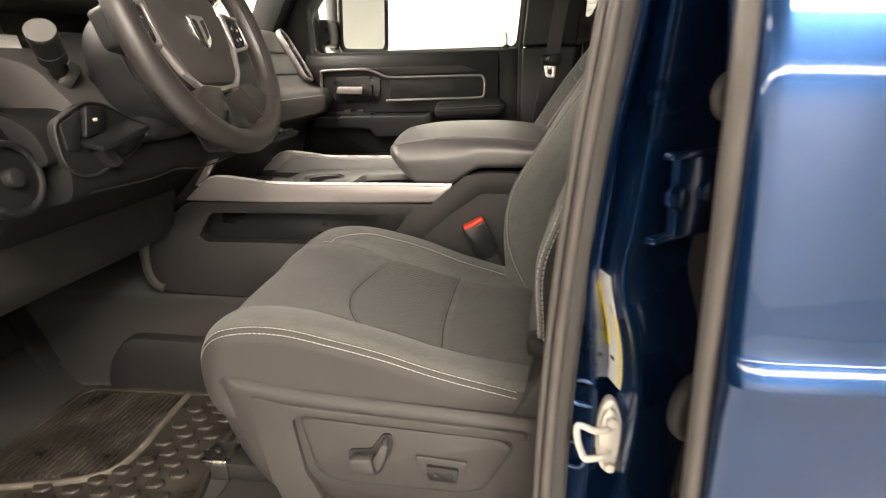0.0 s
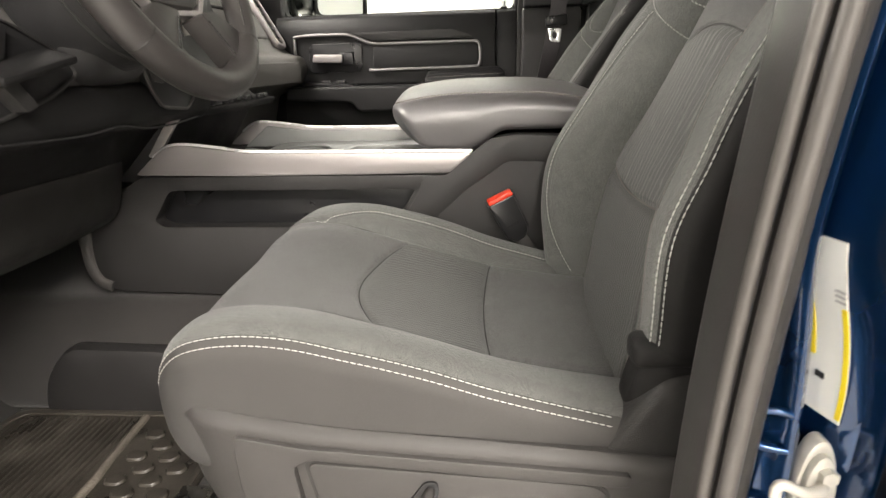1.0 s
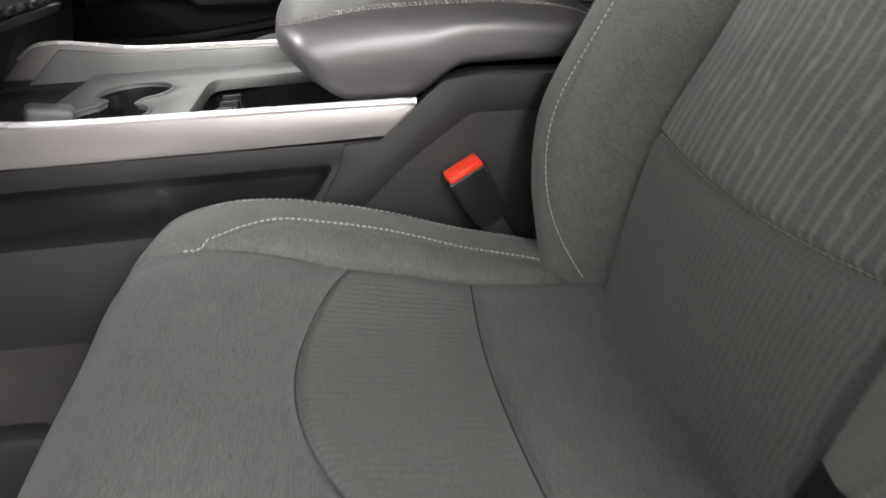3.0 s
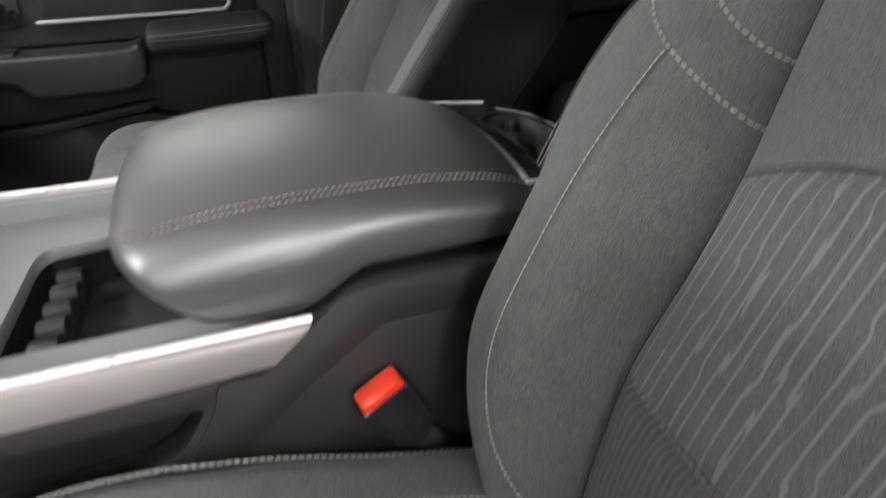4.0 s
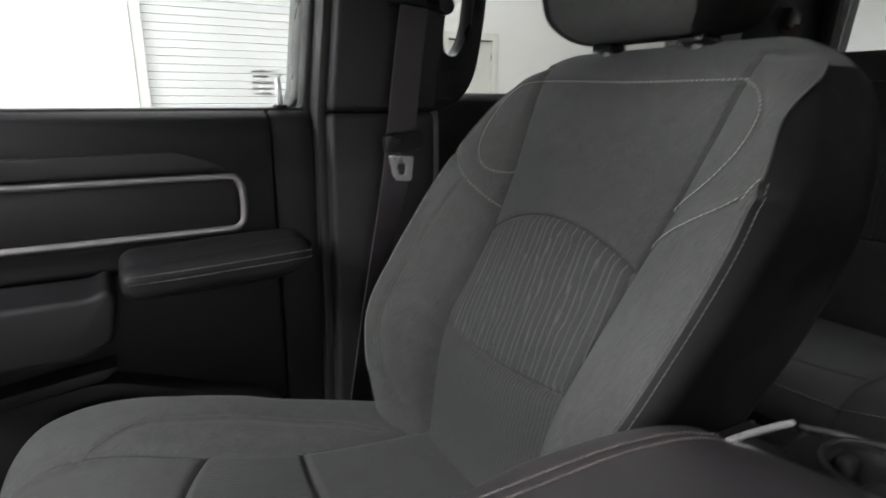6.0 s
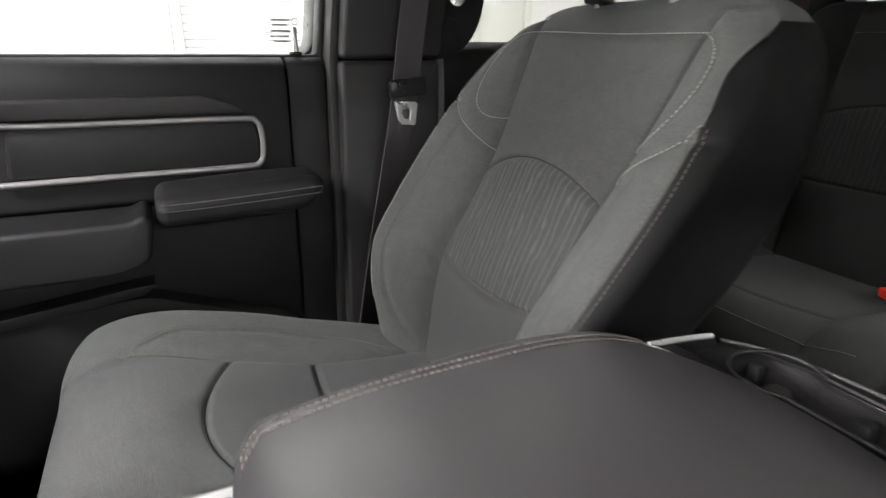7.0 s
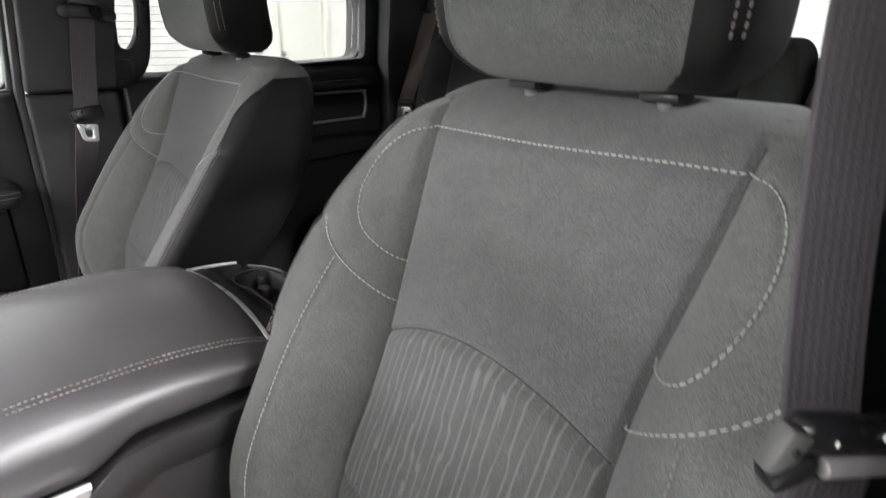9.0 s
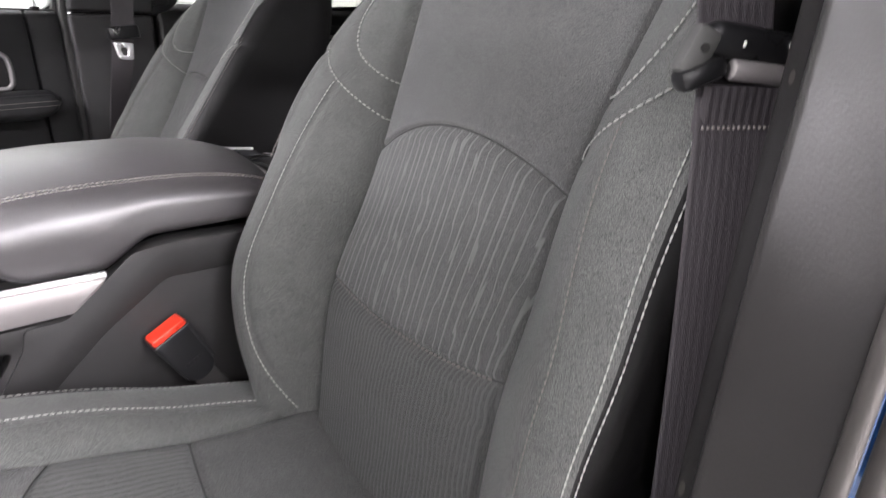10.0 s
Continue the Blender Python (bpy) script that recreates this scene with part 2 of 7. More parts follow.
M_EAR = mat("latch_grey_plastic", (0.085, 0.085, 0.082), 0.5, 0, 0.08, 40, 0.1, 900)
M_WHITE = mat("white_wall_paint", (0.79, 0.79, 0.775), 0.6, 0, 0.02, 2, 0.1, 200)
M_CEIL = mat("grey_ceiling_paint", (0.15, 0.15, 0.145), 0.7, 0, 0.04, 2, 0.1, 200)
M_ROLL = mat("roller_door_paint", (0.60, 0.605, 0.60), 0.5, 0, 0.02, 4)
M_DOORP = mat("door_paint", (0.68, 0.69, 0.65), 0.45, 0, 0.02, 4)
M_CONC = mat("concrete", (0.34, 0.33, 0.31), 0.55, 0, 0.12, 3, 0.2, 60, 0.08)
M_PAPER = mat("white_label", (0.72, 0.72, 0.68), 0.45, 0, 0.03, 30)
M_YELLOW = mat("yellow_label", (0.80, 0.62, 0.02), 0.45, 0, 0.03, 30)
M_INK = mat("grey_print", (0.42, 0.42, 0.41), 0.6)
M_INK_K = mat("black_print", (0.02, 0.02, 0.02), 0.6)
M_HEADL = mat("headliner_cloth", (0.48, 0.48, 0.465), 0.95, 0, 0.05, 30, 0.5, 900, 0.15)
M_GLASS = pane("window_glass")
M_GLASS_R = pane("rear_side_glass", (0.72, 0.73, 0.71))
M_PRIVACY = pane("privacy_glass", (0.20, 0.21, 0.20))
M_TUBE = glow("lamp_tube", (1.0, 0.985, 0.965), 14.0)
M_REFLECT = mat("mirror_glass", (0.88, 0.89, 0.88), 0.03, 1.0, 0.0, 10, rvary=0.01)
M_SCREEN = mat("monitor_screen", (0.62, 0.55, 0.45), 0.3, 0, 0.1, 10)
M_GREEN = mat("green_button", (0.03, 0.25, 0.08), 0.4)
M_AMBER = mat("yellow_bottle", (0.75, 0.6, 0.05), 0.4)


# ---------------------------------------------------------------- mesh helpers
def finish(name, me, material, parent=None, label="", sharp=38):
    me.materials.append(material)
    me.polygons.foreach_set("use_smooth", [True] * len(me.polygons))
    if sharp:
        me.set_sharp_from_angle(angle=radians(sharp))
    ob = new(name, me)
    if parent is not None:
        ob.parent = parent
        if parent.type == "EMPTY":
            ob.matrix_parent_inverse = Matrix.Translation(-parent.location)
    if label:
        tagged(ob, label)
    return ob


def part(name, bm, material, parent=None, label="", sharp=38):
    """Links a bmesh as one mesh object under a thing or a part."""
    me = bpy.data.meshes.new(name)
    bmesh.ops.recalc_face_normals(bm, faces=bm.faces)
    bm.to_mesh(me)
    bm.free()
    return finish(name, me, material, parent, label, sharp)


def raw(name, verts, faces, material, parent=None, label="", sharp=60):
    me = bpy.data.meshes.new(name)
    me.from_pydata(verts, [], faces)
    me.validate()
    return finish(name, me, material, parent, label, sharp)


def thing(name, at, label, category, group="", kind=""):
    e = new(name)
    e.location = at
    e.empty_display_size = 0.05
    return tagged(e, label, category, group, kind)


def structure(ob, label, category="structure part"):
    return tagged(ob, label, category, kind="structure")


def box(size, at=(0, 0, 0), bevel=0.0, seg=2, rot=(0, 0, 0), bm=None):
    out = bm or bmesh.new()
    made = bmesh.ops.create_cube(out, size=1.0)["verts"]
    bmesh.ops.scale(out, vec=size, verts=made)
    if bevel:
        es = list({e for v in made for e in v.link_edges})
        made = bmesh.ops.bevel(out, geom=es, offset=bevel, segments=seg, affect="EDGES", profile=0.5)["verts"] + [v for v in made if v.is_valid]
        made = list(set(made))
    bmesh.ops.transform(out, matrix=pose(*at, *rot), verts=[v for v in made if v.is_valid])
    return out


def cyl(r, depth, at=(0, 0, 0), rot=(0, 0, 0), seg=24, bevel=0.0, r2=None, bm=None):
    out = bm or bmesh.new()
    made = bmesh.ops.create_cone(out, cap_ends=True, segments=seg, radius1=r, radius2=r if r2 is None else r2, depth=depth)["verts"]
    if bevel:
        es = [e for e in {e for v in made for e in v.link_edges} if any(len(f.verts) > 4 for f in e.link_faces)]
        made = list(set(made) | set(bmesh.ops.bevel(out, geom=es, offset=bevel, segments=2, affect="EDGES", profile=0.5)["verts"]))
    bmesh.ops.transform(out, matrix=pose(*at, *rot), verts=[v for v in made if v.is_valid])
    return out


AXMAP = {"x": lambda a, b, c: (c, a, b), "y": lambda a, b, c: (a, c, b), "z": lambda a, b, c: (a, b, c)}


def prism(poly, axis, lo, hi, bevel=0.0, seg=2, holes=(), bm=None):
    """A flat outline, with holes if any, made solid along an axis: poly is (y, z), (x, z) or (x, y) for x, y, z."""
    out = bm or bmesh.new()
    put = AXMAP[axis]
    edges = []
    for loop in (poly, *holes):
        vs = [out.verts.new(put(a, b, lo)) for a, b in loop]
        edges += [out.edges.new((vs[i], vs[(i + 1) % len(vs)])) for i in range(len(vs))]
    if holes:
        faces = [f for f in bmesh.ops.triangle_fill(out, edges=edges, use_beauty=True, use_dissolve=False)["geom"] if isinstance(f, bmesh.types.BMFace)]
    else:
        faces = [out.faces.new([e.verts[0] for e in edges])] if False else [out.faces.new(vs)]
    rim = {e for f in faces for e in f.edges if len(e.link_faces) == 1}
    ext = bmesh.ops.extrude_face_region(out, geom=faces + list(rim), use_keep_orig=True)["geom"]
    moved = [v for v in ext if isinstance(v, bmesh.types.BMVert)]
    bmesh.ops.translate(out, vec=put(0, 0, hi - lo), verts=moved)
    if bevel:
        bmesh.ops.recalc_face_normals(out, faces=out.faces)
        sharp = [e for e in out.edges if len(e.link_faces) == 2 and e.calc_face_angle(0) > 0.6]
        bmesh.ops.bevel(out, geom=sharp, offset=bevel, segments=seg, affect="EDGES", profile=0.5, clamp_overlap=True)
    return out


def rounded(pts, r=0.01, n=4):
    """The outline pts with every corner rounded."""
    out, k = [], len(pts)
    for i in range(k):
        p, a, b = Vector(pts[i]), Vector(pts[i - 1]), Vector(pts[(i + 1) % k])
        ra = min(r, (a - p).length * 0.45, (b - p).length * 0.45)
        s, e = p + (a - p).normalized() * ra, p + (b - p).normalized() * ra
        for j in range(n + 1):
            t = j / n
            out.append(tuple((1 - t) ** 2 * s + 2 * t * (1 - t) * p + t * t * e))
    return out


def spline(pts, n=8, closed=False):
    """Points of a smooth curve through pts."""
    P = [Vector(p) for p in pts]
    k = len(P)
    out = []
    for i in range(k if closed else k - 1):
        p0 = P[(i - 1) % k] if closed or i > 0 else P[0] * 2 - P[1]
        p1, p2 = P[i], P[(i + 1) % k]
        p3 = P[(i + 2) % k] if closed or i + 2 < k else P[-1] * 2 - P[-2]
        for j in range(n):
            t = j / n
            out.append(0.5 * (2 * p1 + (p2 - p0) * t + (2 * p0 - 5 * p1 + 4 * p2 - p3) * t * t + (3 * p1 - p0 - 3 * p2 + p3) * t ** 3))
    if not closed:
        out.append(P[-1].copy())
    return out


def sweep(path, section, up=(0, 0, 1), closed=False, scales=None):
    """A section of (side, up) points drawn along a path. Returns verts, faces."""
    P = [Vector(p) for p in path]
    n, k = len(P), len(section)
    verts, faces = [], []
    for i, p in enumerate(P):
        a = P[(i - 1) % n] if closed or i else P[0]
        b = P[(i + 1) % n] if closed or i < n - 1 else P[-1]
        t = (b - a).normalized()
        u = Vector(up(i) if callable(up) else up)
        s = t.cross(u).normalized()
        u = s.cross(t).normalized()
        q = scales[i] if scales else 1
        verts += [tuple(p + s * c * q + u * d * q) for c, d in section]
    for i in range(n if closed else n - 1):
        j = (i + 1) % n
        for c in range(k):
            d = (c + 1) % k
            faces.append((i * k + c, i * k + d, j * k + d, j * k + c))
    if not closed:
        faces += [tuple(range(k))[::-1], tuple((n - 1) * k + c for c in range(k))]
    return verts, faces


def circle(r, n=10, ry=None):
    return [(r * math.cos(2 * math.pi * i / n), (ry or r) * math.sin(2 * math.pi * i / n)) for i in range(n)]


def tube(name, path, r, material, parent=None, label="", closed=False, n=10, up=(0.13, 0.21, 1), ry=None):
    v, f = sweep(path, circle(r, n, ry), up, closed)
    bm = bmesh.new()
    vs = [bm.verts.new(p) for p in v]
    for q in f:
        bm.faces.new([vs[i] for i in q])
    return part(name, bm, material, parent, label, 50)


def ribbon(name, path, width, thick, across, material, parent=None, label="", ribs=0, deep=0.0006):
    """A flat strap along a path; across: the way of its width."""
    h, t = width / 2, thick / 2
    sec = [(-h, -t), (-h + t, -t * 1.3), (h - t, -t * 1.3), (h, -t), (h, t), (h - t, t * 1.3), (-h + t, t * 1.3), (-h, t)]
    if ribs:
        us = np.linspace(-h + t, h - t, ribs * 6 + 1)
        wave = [t * 1.3 + deep * math.cos(2 * math.pi * ribs * (u + h - t) / (2 * (h - t))) for u in us]
        sec = [(-h, -t)] + [(u, -y) for u, y in zip(us, wave)] + [(h, -t), (h, t)] + [(u, y) for u, y in zip(us[::-1], wave[::-1])] + [(-h, t)]
    P = [Vector(p) for p in path]

    def up(i):
        a, b = P[max(i - 1, 0)], P[min(i + 1, len(P) - 1)]
        c = across(i) if callable(across) else across
        return Vector(c).cross((b - a).normalized())
    v, f = sweep(P, sec, up)
    bm = bmesh.new()
    vs = [bm.verts.new(p) for p in v]
    for q in f:
        bm.faces.new([vs[i] for i in q])
    return part(name, bm, material, parent, label, 50)


def stitches(name, paths, material, parent, step=0.0058, length=0.0042, width=0.00085, lift=0.0006, label=""):
    """Rows of thread stitches: each path is a list of (point, normal)."""
    verts, faces = [], []
    for path in paths:
        pts = [Vector(p) for p, _ in path]
        nor = [Vector(q) for _, q in path]
        run, need = 0.0, 0.0
        for i in range(len(pts) - 1):
            seg = (pts[i + 1] - pts[i]).length
            if seg < 1e-7:
                continue
            while need <= run + seg:
                t = (need - run) / seg
                c = pts[i].lerp(pts[i + 1], t)
                nn = nor[i].lerp(nor[i + 1], t).normalized()
                d = (pts[i + 1] - pts[i]).normalized()
                s = d.cross(nn).normalized()
                c = c + nn * lift
                k = len(verts)
                for e, w, h in ((-0.5, 0.55, 0.0), (-0.2, 1, 0.8), (0.2, 1, 0.8), (0.5, 0.55, 0.0)):
                    for a, b in ((-1, -0.6), (1, -0.6), (0.6, 1), (-0.6, 1)):
                        verts.append(tuple(c + d * (length * e) + s * (width * a * w) + nn * (width * (b * max(w, 0.4) + h * 0.4))))
                for r in range(3):
                    for q in range(4):
                        faces.append((k + r * 4 + q, k + r * 4 + (q + 1) % 4, k + r * 4 + 4 + (q + 1) % 4, k + r * 4 + 4 + q))
                faces += [(k + 3, k + 2, k + 1, k), (k + 12, k + 13, k + 14, k + 15)]
                need += step
            run += seg
    return raw(name, verts, faces, material, parent, label)


def lerp_table(tab):
    xs, ys = [a for a, _ in tab], [b for _, b in tab]
    return lambda v: float(np.interp(v, xs, ys))


def smooth(a, b, v):
    t = min(max((v - a) / (b - a), 0.0), 1.0)
    return t * t * (3 - 2 * t)


def smooth_table(tab):
    """A smooth curve through a table of (x, y)."""
    xs, ys = np.array([a for a, _ in tab], float), np.array([b for _, b in tab], float)
    g = np.gradient(ys, xs)

    def at(v):
        v = min(max(v, xs[0]), xs[-1])
        i = min(max(int(np.searchsorted(xs, v)) - 1, 0), len(xs) - 2)
        h = xs[i + 1] - xs[i]
        t = (v - xs[i]) / h
        return float((1 + 2 * t) * (1 - t) ** 2 * ys[i] + t * (1 - t) ** 2 * h * g[i] + t * t * (3 - 2 * t) * ys[i + 1] + t * t * (t - 1) * h * g[i + 1])
    return at


class Pad:
    """An upholstered pad. w runs across, l along, d out of its face; to() lays (w, l, d) into the world.
    W: half width, C: half width of the centre panel, face(w, l): height of the face, back(l): height of its back,
    edge: radius of the long edges, cap: radius of the two ends, cross: seams across the centre [(l, bow)]."""

    def __init__(self, to, l0, l1, W, C, face, back, edge=0.03, cap=(0.03, 0.03), cross=(), seams=(), depth=0.005, flip=False, rows=110, ncol=26, nbol=20, low=0.02):
        self.to, self.l0, self.l1, self.W, self.C, self.face, self.back = to, l0, l1, W, C, face, back
        self.edge, self.cap, self.cross, self.depth, self.flip, self.low = edge if callable(edge) else (lambda l: edge), cap, cross, depth, flip, low
        self.seams = [np.array([(p[0], p[1]) for p in s]) for s in seams]
        self.rows, self.ncol, self.nbol = rows, ncol, nbol

    def bow(self, w, l):
        c = self.C(l)
        out = 0.0
        for at, a in self.cross:
            if abs(w) < c:
                out += a * (1 - (w / c) ** 2) * max(0.0, 1 - abs(l - at) / (0.05 + 1.6 * abs(a)))
        return out

    def shrink(self, l):
        for e, r in ((l - self.l0, self.cap[0]), (self.l1 - l, self.cap[1])):
            if e < r:
                q = 1 - max(e, 0) / r
                return r * (1 - math.sqrt(max(1 - q * q, 0)))
        return 0.0

    def height(self, w, l):
        """Face height with the sewn-in grooves, before the ends are rounded."""
        c = self.C(l)
        d = self.face(w, l)
        e = abs(abs(w) - c)
        g = self.depth * math.exp(-(e / 0.0050) ** 2)
        for at, a in self.cross:
            if abs(w) < c + 0.003:
                g = max(g, 0.8 * self.depth * math.exp(-((l - at) / 0.004) ** 2))
        for s in self.seams:
            k = np.min((s[:, 0] - w) ** 2 + (s[:, 1] - l) ** 2)
            g = max(g, 0.0042 * math.exp(-k / 0.0045 ** 2))
        return d - g

    def surf(self, w, l):
        """Place and normal of the face at (w, l)."""
        def at(a, b):
            return Vector(self.to(a, b + self.bow(a, b), self.height(a, b) - self.shrink(b)))
        p = at(w, l)
        h = 0.004
        n = (at(w + h, l) - at(w - h, l)).cross(at(w, l + h) - at(w, l - h)).normalized()
        if n.dot(Vector(self.to(w, l, 1)) - Vector(self.to(w, l, 0))) < 0:
            n = -n
        return p, n

    def build(self, region, names, parent):
        """region(kind, w, l) gives the key of a face's part; names: key: (part name, material, label)."""
        ls = list(np.linspace(self.l0, self.l1, self.rows))
        for at, _ in self.cross:
            ls += [at - 0.008, at - 0.004, at - 0.0015, at, at + 0.0015, at + 0.004, at + 0.008]
        for s, r, sg in ((self.l0, self.cap[0], 1), (self.l1, self.cap[1], -1)):
            ls += [s + sg * r * (1 - math.cos(a)) for a in np.linspace(0.05, 1.3, 8)]
        ls = sorted(ls)
        ls = [l for i, l in enumerate(ls) if i == 0 or l - ls[i - 1] > 4e-4]
        for at, _ in self.cross:
            i = min(range(len(ls)), key=lambda j: abs(ls[j] - at))
            ls[i] = at
        verts, kinds = [], []
        for l in ls:
            sh = self.shrink(l)
            W, c, r = self.W(l) - 0.7 * sh, self.C(l), self.edge(l)
            c = min(c, W - r - 0.004)
            flat = W - r
            half = [c * t for t in np.linspace(0, 1, self.ncol)][:-1] + [c - 0.006, c - 0.002, c, c + 0.002, c + 0.006]
            half = sorted(half)
            half += [c + 0.006 + (flat - c - 0.006) * t for t in np.linspace(0, 1, self.nbol)[1:]]
            ws = [-w for w in half[:0:-1]] + half
            ring, kind = [], []
            bk = self.back(l) + sh
            for w in ws:
                ring.append((w, l + self.bow(w, l), self.height(w, l) - sh))
                kind.append("face")
            fl = self.height(flat, l) - sh
            er = min(r, max((fl - bk) * 0.45, 0.002))
            br = min(self.low, max((fl - bk) * 0.3, 0.001))
            side = [(flat + r * math.sin(a), fl - er * (1 - math.cos(a)), "edge") for a in np.linspace(0, math.pi / 2, 16)[1:]]
            lo, hi = bk + br, fl - er
            side += [(W, hi + (lo - hi) * t, "side") for t in np.linspace(0, 1, 8)[1:]]
            side += [(W - br * (1 - math.cos(a)), lo - br * math.sin(a), "side") for a in np.linspace(0, math.pi / 2, 5)[1:]]
            back = [(W - br - 2 * (W - br) * t, bk, "back") for t in np.linspace(0, 1, 9)[1:-1]]
            for w, d, k in side + back + [(-w, d, k) for w, d, k in side[::-1]]:
                ring.append((w, l, d))
                kind.append(k)
            kinds = [(k, w) for k, (w, _, _) in zip(kind, ring)]
            verts.append(ring)
        n, m = len(ls), len(verts[0])
        flat3 = [tuple(self.to(*p)) for ring in verts for p in ring]
        groups = {}
        for j in range(n - 1):
            for i in range(m):
                k = (i + 1) % m
                a, b = verts[j][i], verts[j + 1][k]
                wm = (a[0] + b[0]) / 2
                lm = (ls[j] + ls[j + 1]) / 2
                ka, kb = kinds[i][0], kinds[k][0]
                kd = ka if ka == kb else ("edge" if "edge" in (ka, kb) else "side" if "side" in (ka, kb) else "back")
                q = (j * m + i, j * m + k, (j + 1) * m + k, (j + 1) * m + i)
                groups.setdefault(region(kd, wm, lm), []).append(q if not self.flip else q[::-1])
        for j, e in ((0, 1), (n - 1, 0)):
            q = tuple(j * m + i for i in range(m))
            q = q[::-1] if e else q
            groups.setdefault(region("end", 0, ls[j]), []).append(q if not self.flip else q[::-1])
        made = {}
        for key, faces in groups.items():
            used = sorted({i for f in faces for i in f})
            ix = {v: i for i, v in enumerate(used)}
            nm, ma, lb = names[key]
            made[key] = raw(nm, [flat3[v] for v in used], [tuple(ix[i] for i in f) for f in faces], ma, parent, lb, 75)
        return made


# ---------------------------------------------------------------- garage
def slab(name, size, at, material, label, cat="wall", bevel=0.0):
    return structure(part(name, box(size, at, bevel), material, None, "", 30), label, cat)


slab("floor", (22, 20, 0.2), (2, 0, -0.1), M_CONC, "smooth grey concrete garage floor", "floor")
slab("ceiling", (22, 20, 0.2), (2, 0, CEIL + 0.1), M_CEIL, "grey painted garage ceiling", "ceiling")
NY = 5.8
slab("wall_south", (22, 0.2, CEIL), (2, -7.1, CEIL / 2), M_WHITE, "white painted garage wall")
slab("wall_west", (0.2, 20, CEIL), (-8.1, 0, CEIL / 2), M_WHITE, "white painted garage wall")
slab("wall_east", (0.2, 20, CEIL), (9.1, 0, CEIL / 2), M_WHITE, "white painted garage wall")
# north wall with the openings of a roller door and a side door
outline = [(-9, 0), (-0.12, 0), (-0.12, 3.4), (2.55, 3.4), (2.55, 0), (3.03, 0), (3.03, 2.30), (3.69, 2.30), (3.69, 0), (13, 0), (13, CEIL), (-9, CEIL)]
wn = part("wall_north", prism(outline, "y", NY, NY + 0.25), M_WHITE, None, "", 30)
structure(wn, "white painted garage wall with door openings", "wall")
roll = thing("roller_door", (1.33, NY + 0.1, 0), "closed white roller door with narrow horizontal slats", "roller door", kind="structure")
sl = bmesh.new()
prism([(NY + 0.086, 0.001), (NY + 0.080, 0.006), (NY + 0.080, 0.064), (NY + 0.086, 0.0695), (NY + 0.12, 0.0695), (NY + 0.12, 0.001)], "x", -0.12, 2.55, bm=sl)
first = part("slat", sl, M_ROLL, roll)
for i in range(1, 48):
    o = first.copy()
    scene.collection.objects.link(o)
    o.location.z = 0.0705 * i
for px in (-0.07, 2.50):
    part("door_track", box((0.09, 0.05, 3.4), (px, NY + 0.045, 1.7), 0.006), M_DOORP, roll)
side = thing("side_door", (3.36, NY, 0), "closed off-white flush steel side door in its frame", "door", kind="structure")
part("leaf", box((0.60, 0.045, 2.24), (3.36, NY + 0.05, 1.13), 0.004), M_DOORP, side)
part("door_frame", prism([(2.98, 0), (3.055, 0), (3.055, 2.265), (3.665, 2.265), (3.665, 0), (3.74, 0), (3.74, 2.34), (2.98, 2.34)], "y", NY - 0.02, NY + 0.10, 0.003), M_DOORP, side)
for hz in (0.45, 1.43, 2.08):
    part("hinge", cyl(0.012, 0.11, (3.66, NY + 0.02, hz), seg=10), M_STEEL, side)
part("door_knob", cyl(0.028, 0.05, (3.10, NY, 1.42), (90, 0, 0), 16, 0.008), M_STEEL, side)
sw = thing("switch_box", (2.78, NY - 0.03, 1.53), "small dark door switch box with green and red buttons", "switch")
part("housing", box((0.075, 0.05, 0.17), (2.78, NY - 0.025, 1.53), 0.006), M_SMOOTH, sw)
part("button", cyl(0.02, 0.02, (2.78, NY - 0.055, 1.58), (90, 0, 0), 14), M_GREEN, sw)
part("button", cyl(0.02, 0.02, (2.78, NY - 0.055, 1.53), (90, 0, 0), 14), M_PAPER, sw)
part("button", cyl(0.02, 0.02, (2.78, NY - 0.055, 1.48), (90, 0, 0), 14), M_RED, sw)
# work desk by the north wall
desk = thing("desk", (5.6, 5.4, 0), "grey office desk standing against the white wall", "desk")
part("desktop", box((1.7, 0.75, 0.035), (5.75, NY - 0.39, 1.30), 0.005), M_TRAY, desk)
for lx in (4.95, 6.55):
    part("desk_leg", box((0.05, 0.65, 1.28), (lx, NY - 0.39, 0.64), 0.004), M_TRAY, desk)
mon = thing("monitor", (5.75, 5.5, 1.32), "flat computer monitor showing a pale beige page", "monitor")
part("screen", box((0.50, 0.012, 0.42), (5.80, NY - 0.33, 1.66), 0.003, rot=(0, 0, -12)), M_SCREEN, mon)
part("bezel", box((0.53, 0.03, 0.45), (5.803, NY - 0.312, 1.66), 0.006, rot=(0, 0, -12)), M_SMOOTH, mon)
part("stand", box((0.06, 0.03, 0.16), (5.81, NY - 0.28, 1.40), 0.004), M_SMOOTH, mon)
part("foot", box((0.24, 0.18, 0.015), (5.81, NY - 0.28, 1.325), 0.004), M_SMOOTH, mon)
bot = thing("spray_bottle", (5.4, 5.3, 1.32), "small dark spray bottle on the desk", "bottle")
part("body", cyl(0.035, 0.15, (5.35, NY - 0.40, 1.395), bevel=0.01), M_SMOOTH, bot)
part("nozzle", box((0.07, 0.02, 0.04), (5.34, NY - 0.40, 1.50), 0.004), M_SMOOTH, bot)
tub = thing("yellow_tub", (5.5, 5.3, 1.32), "small round yellow tub on the desk", "tub")
part("body", cyl(0.05, 0.08, (5.55, NY - 0.50, 1.36), bevel=0.006), M_AMBER, tub)
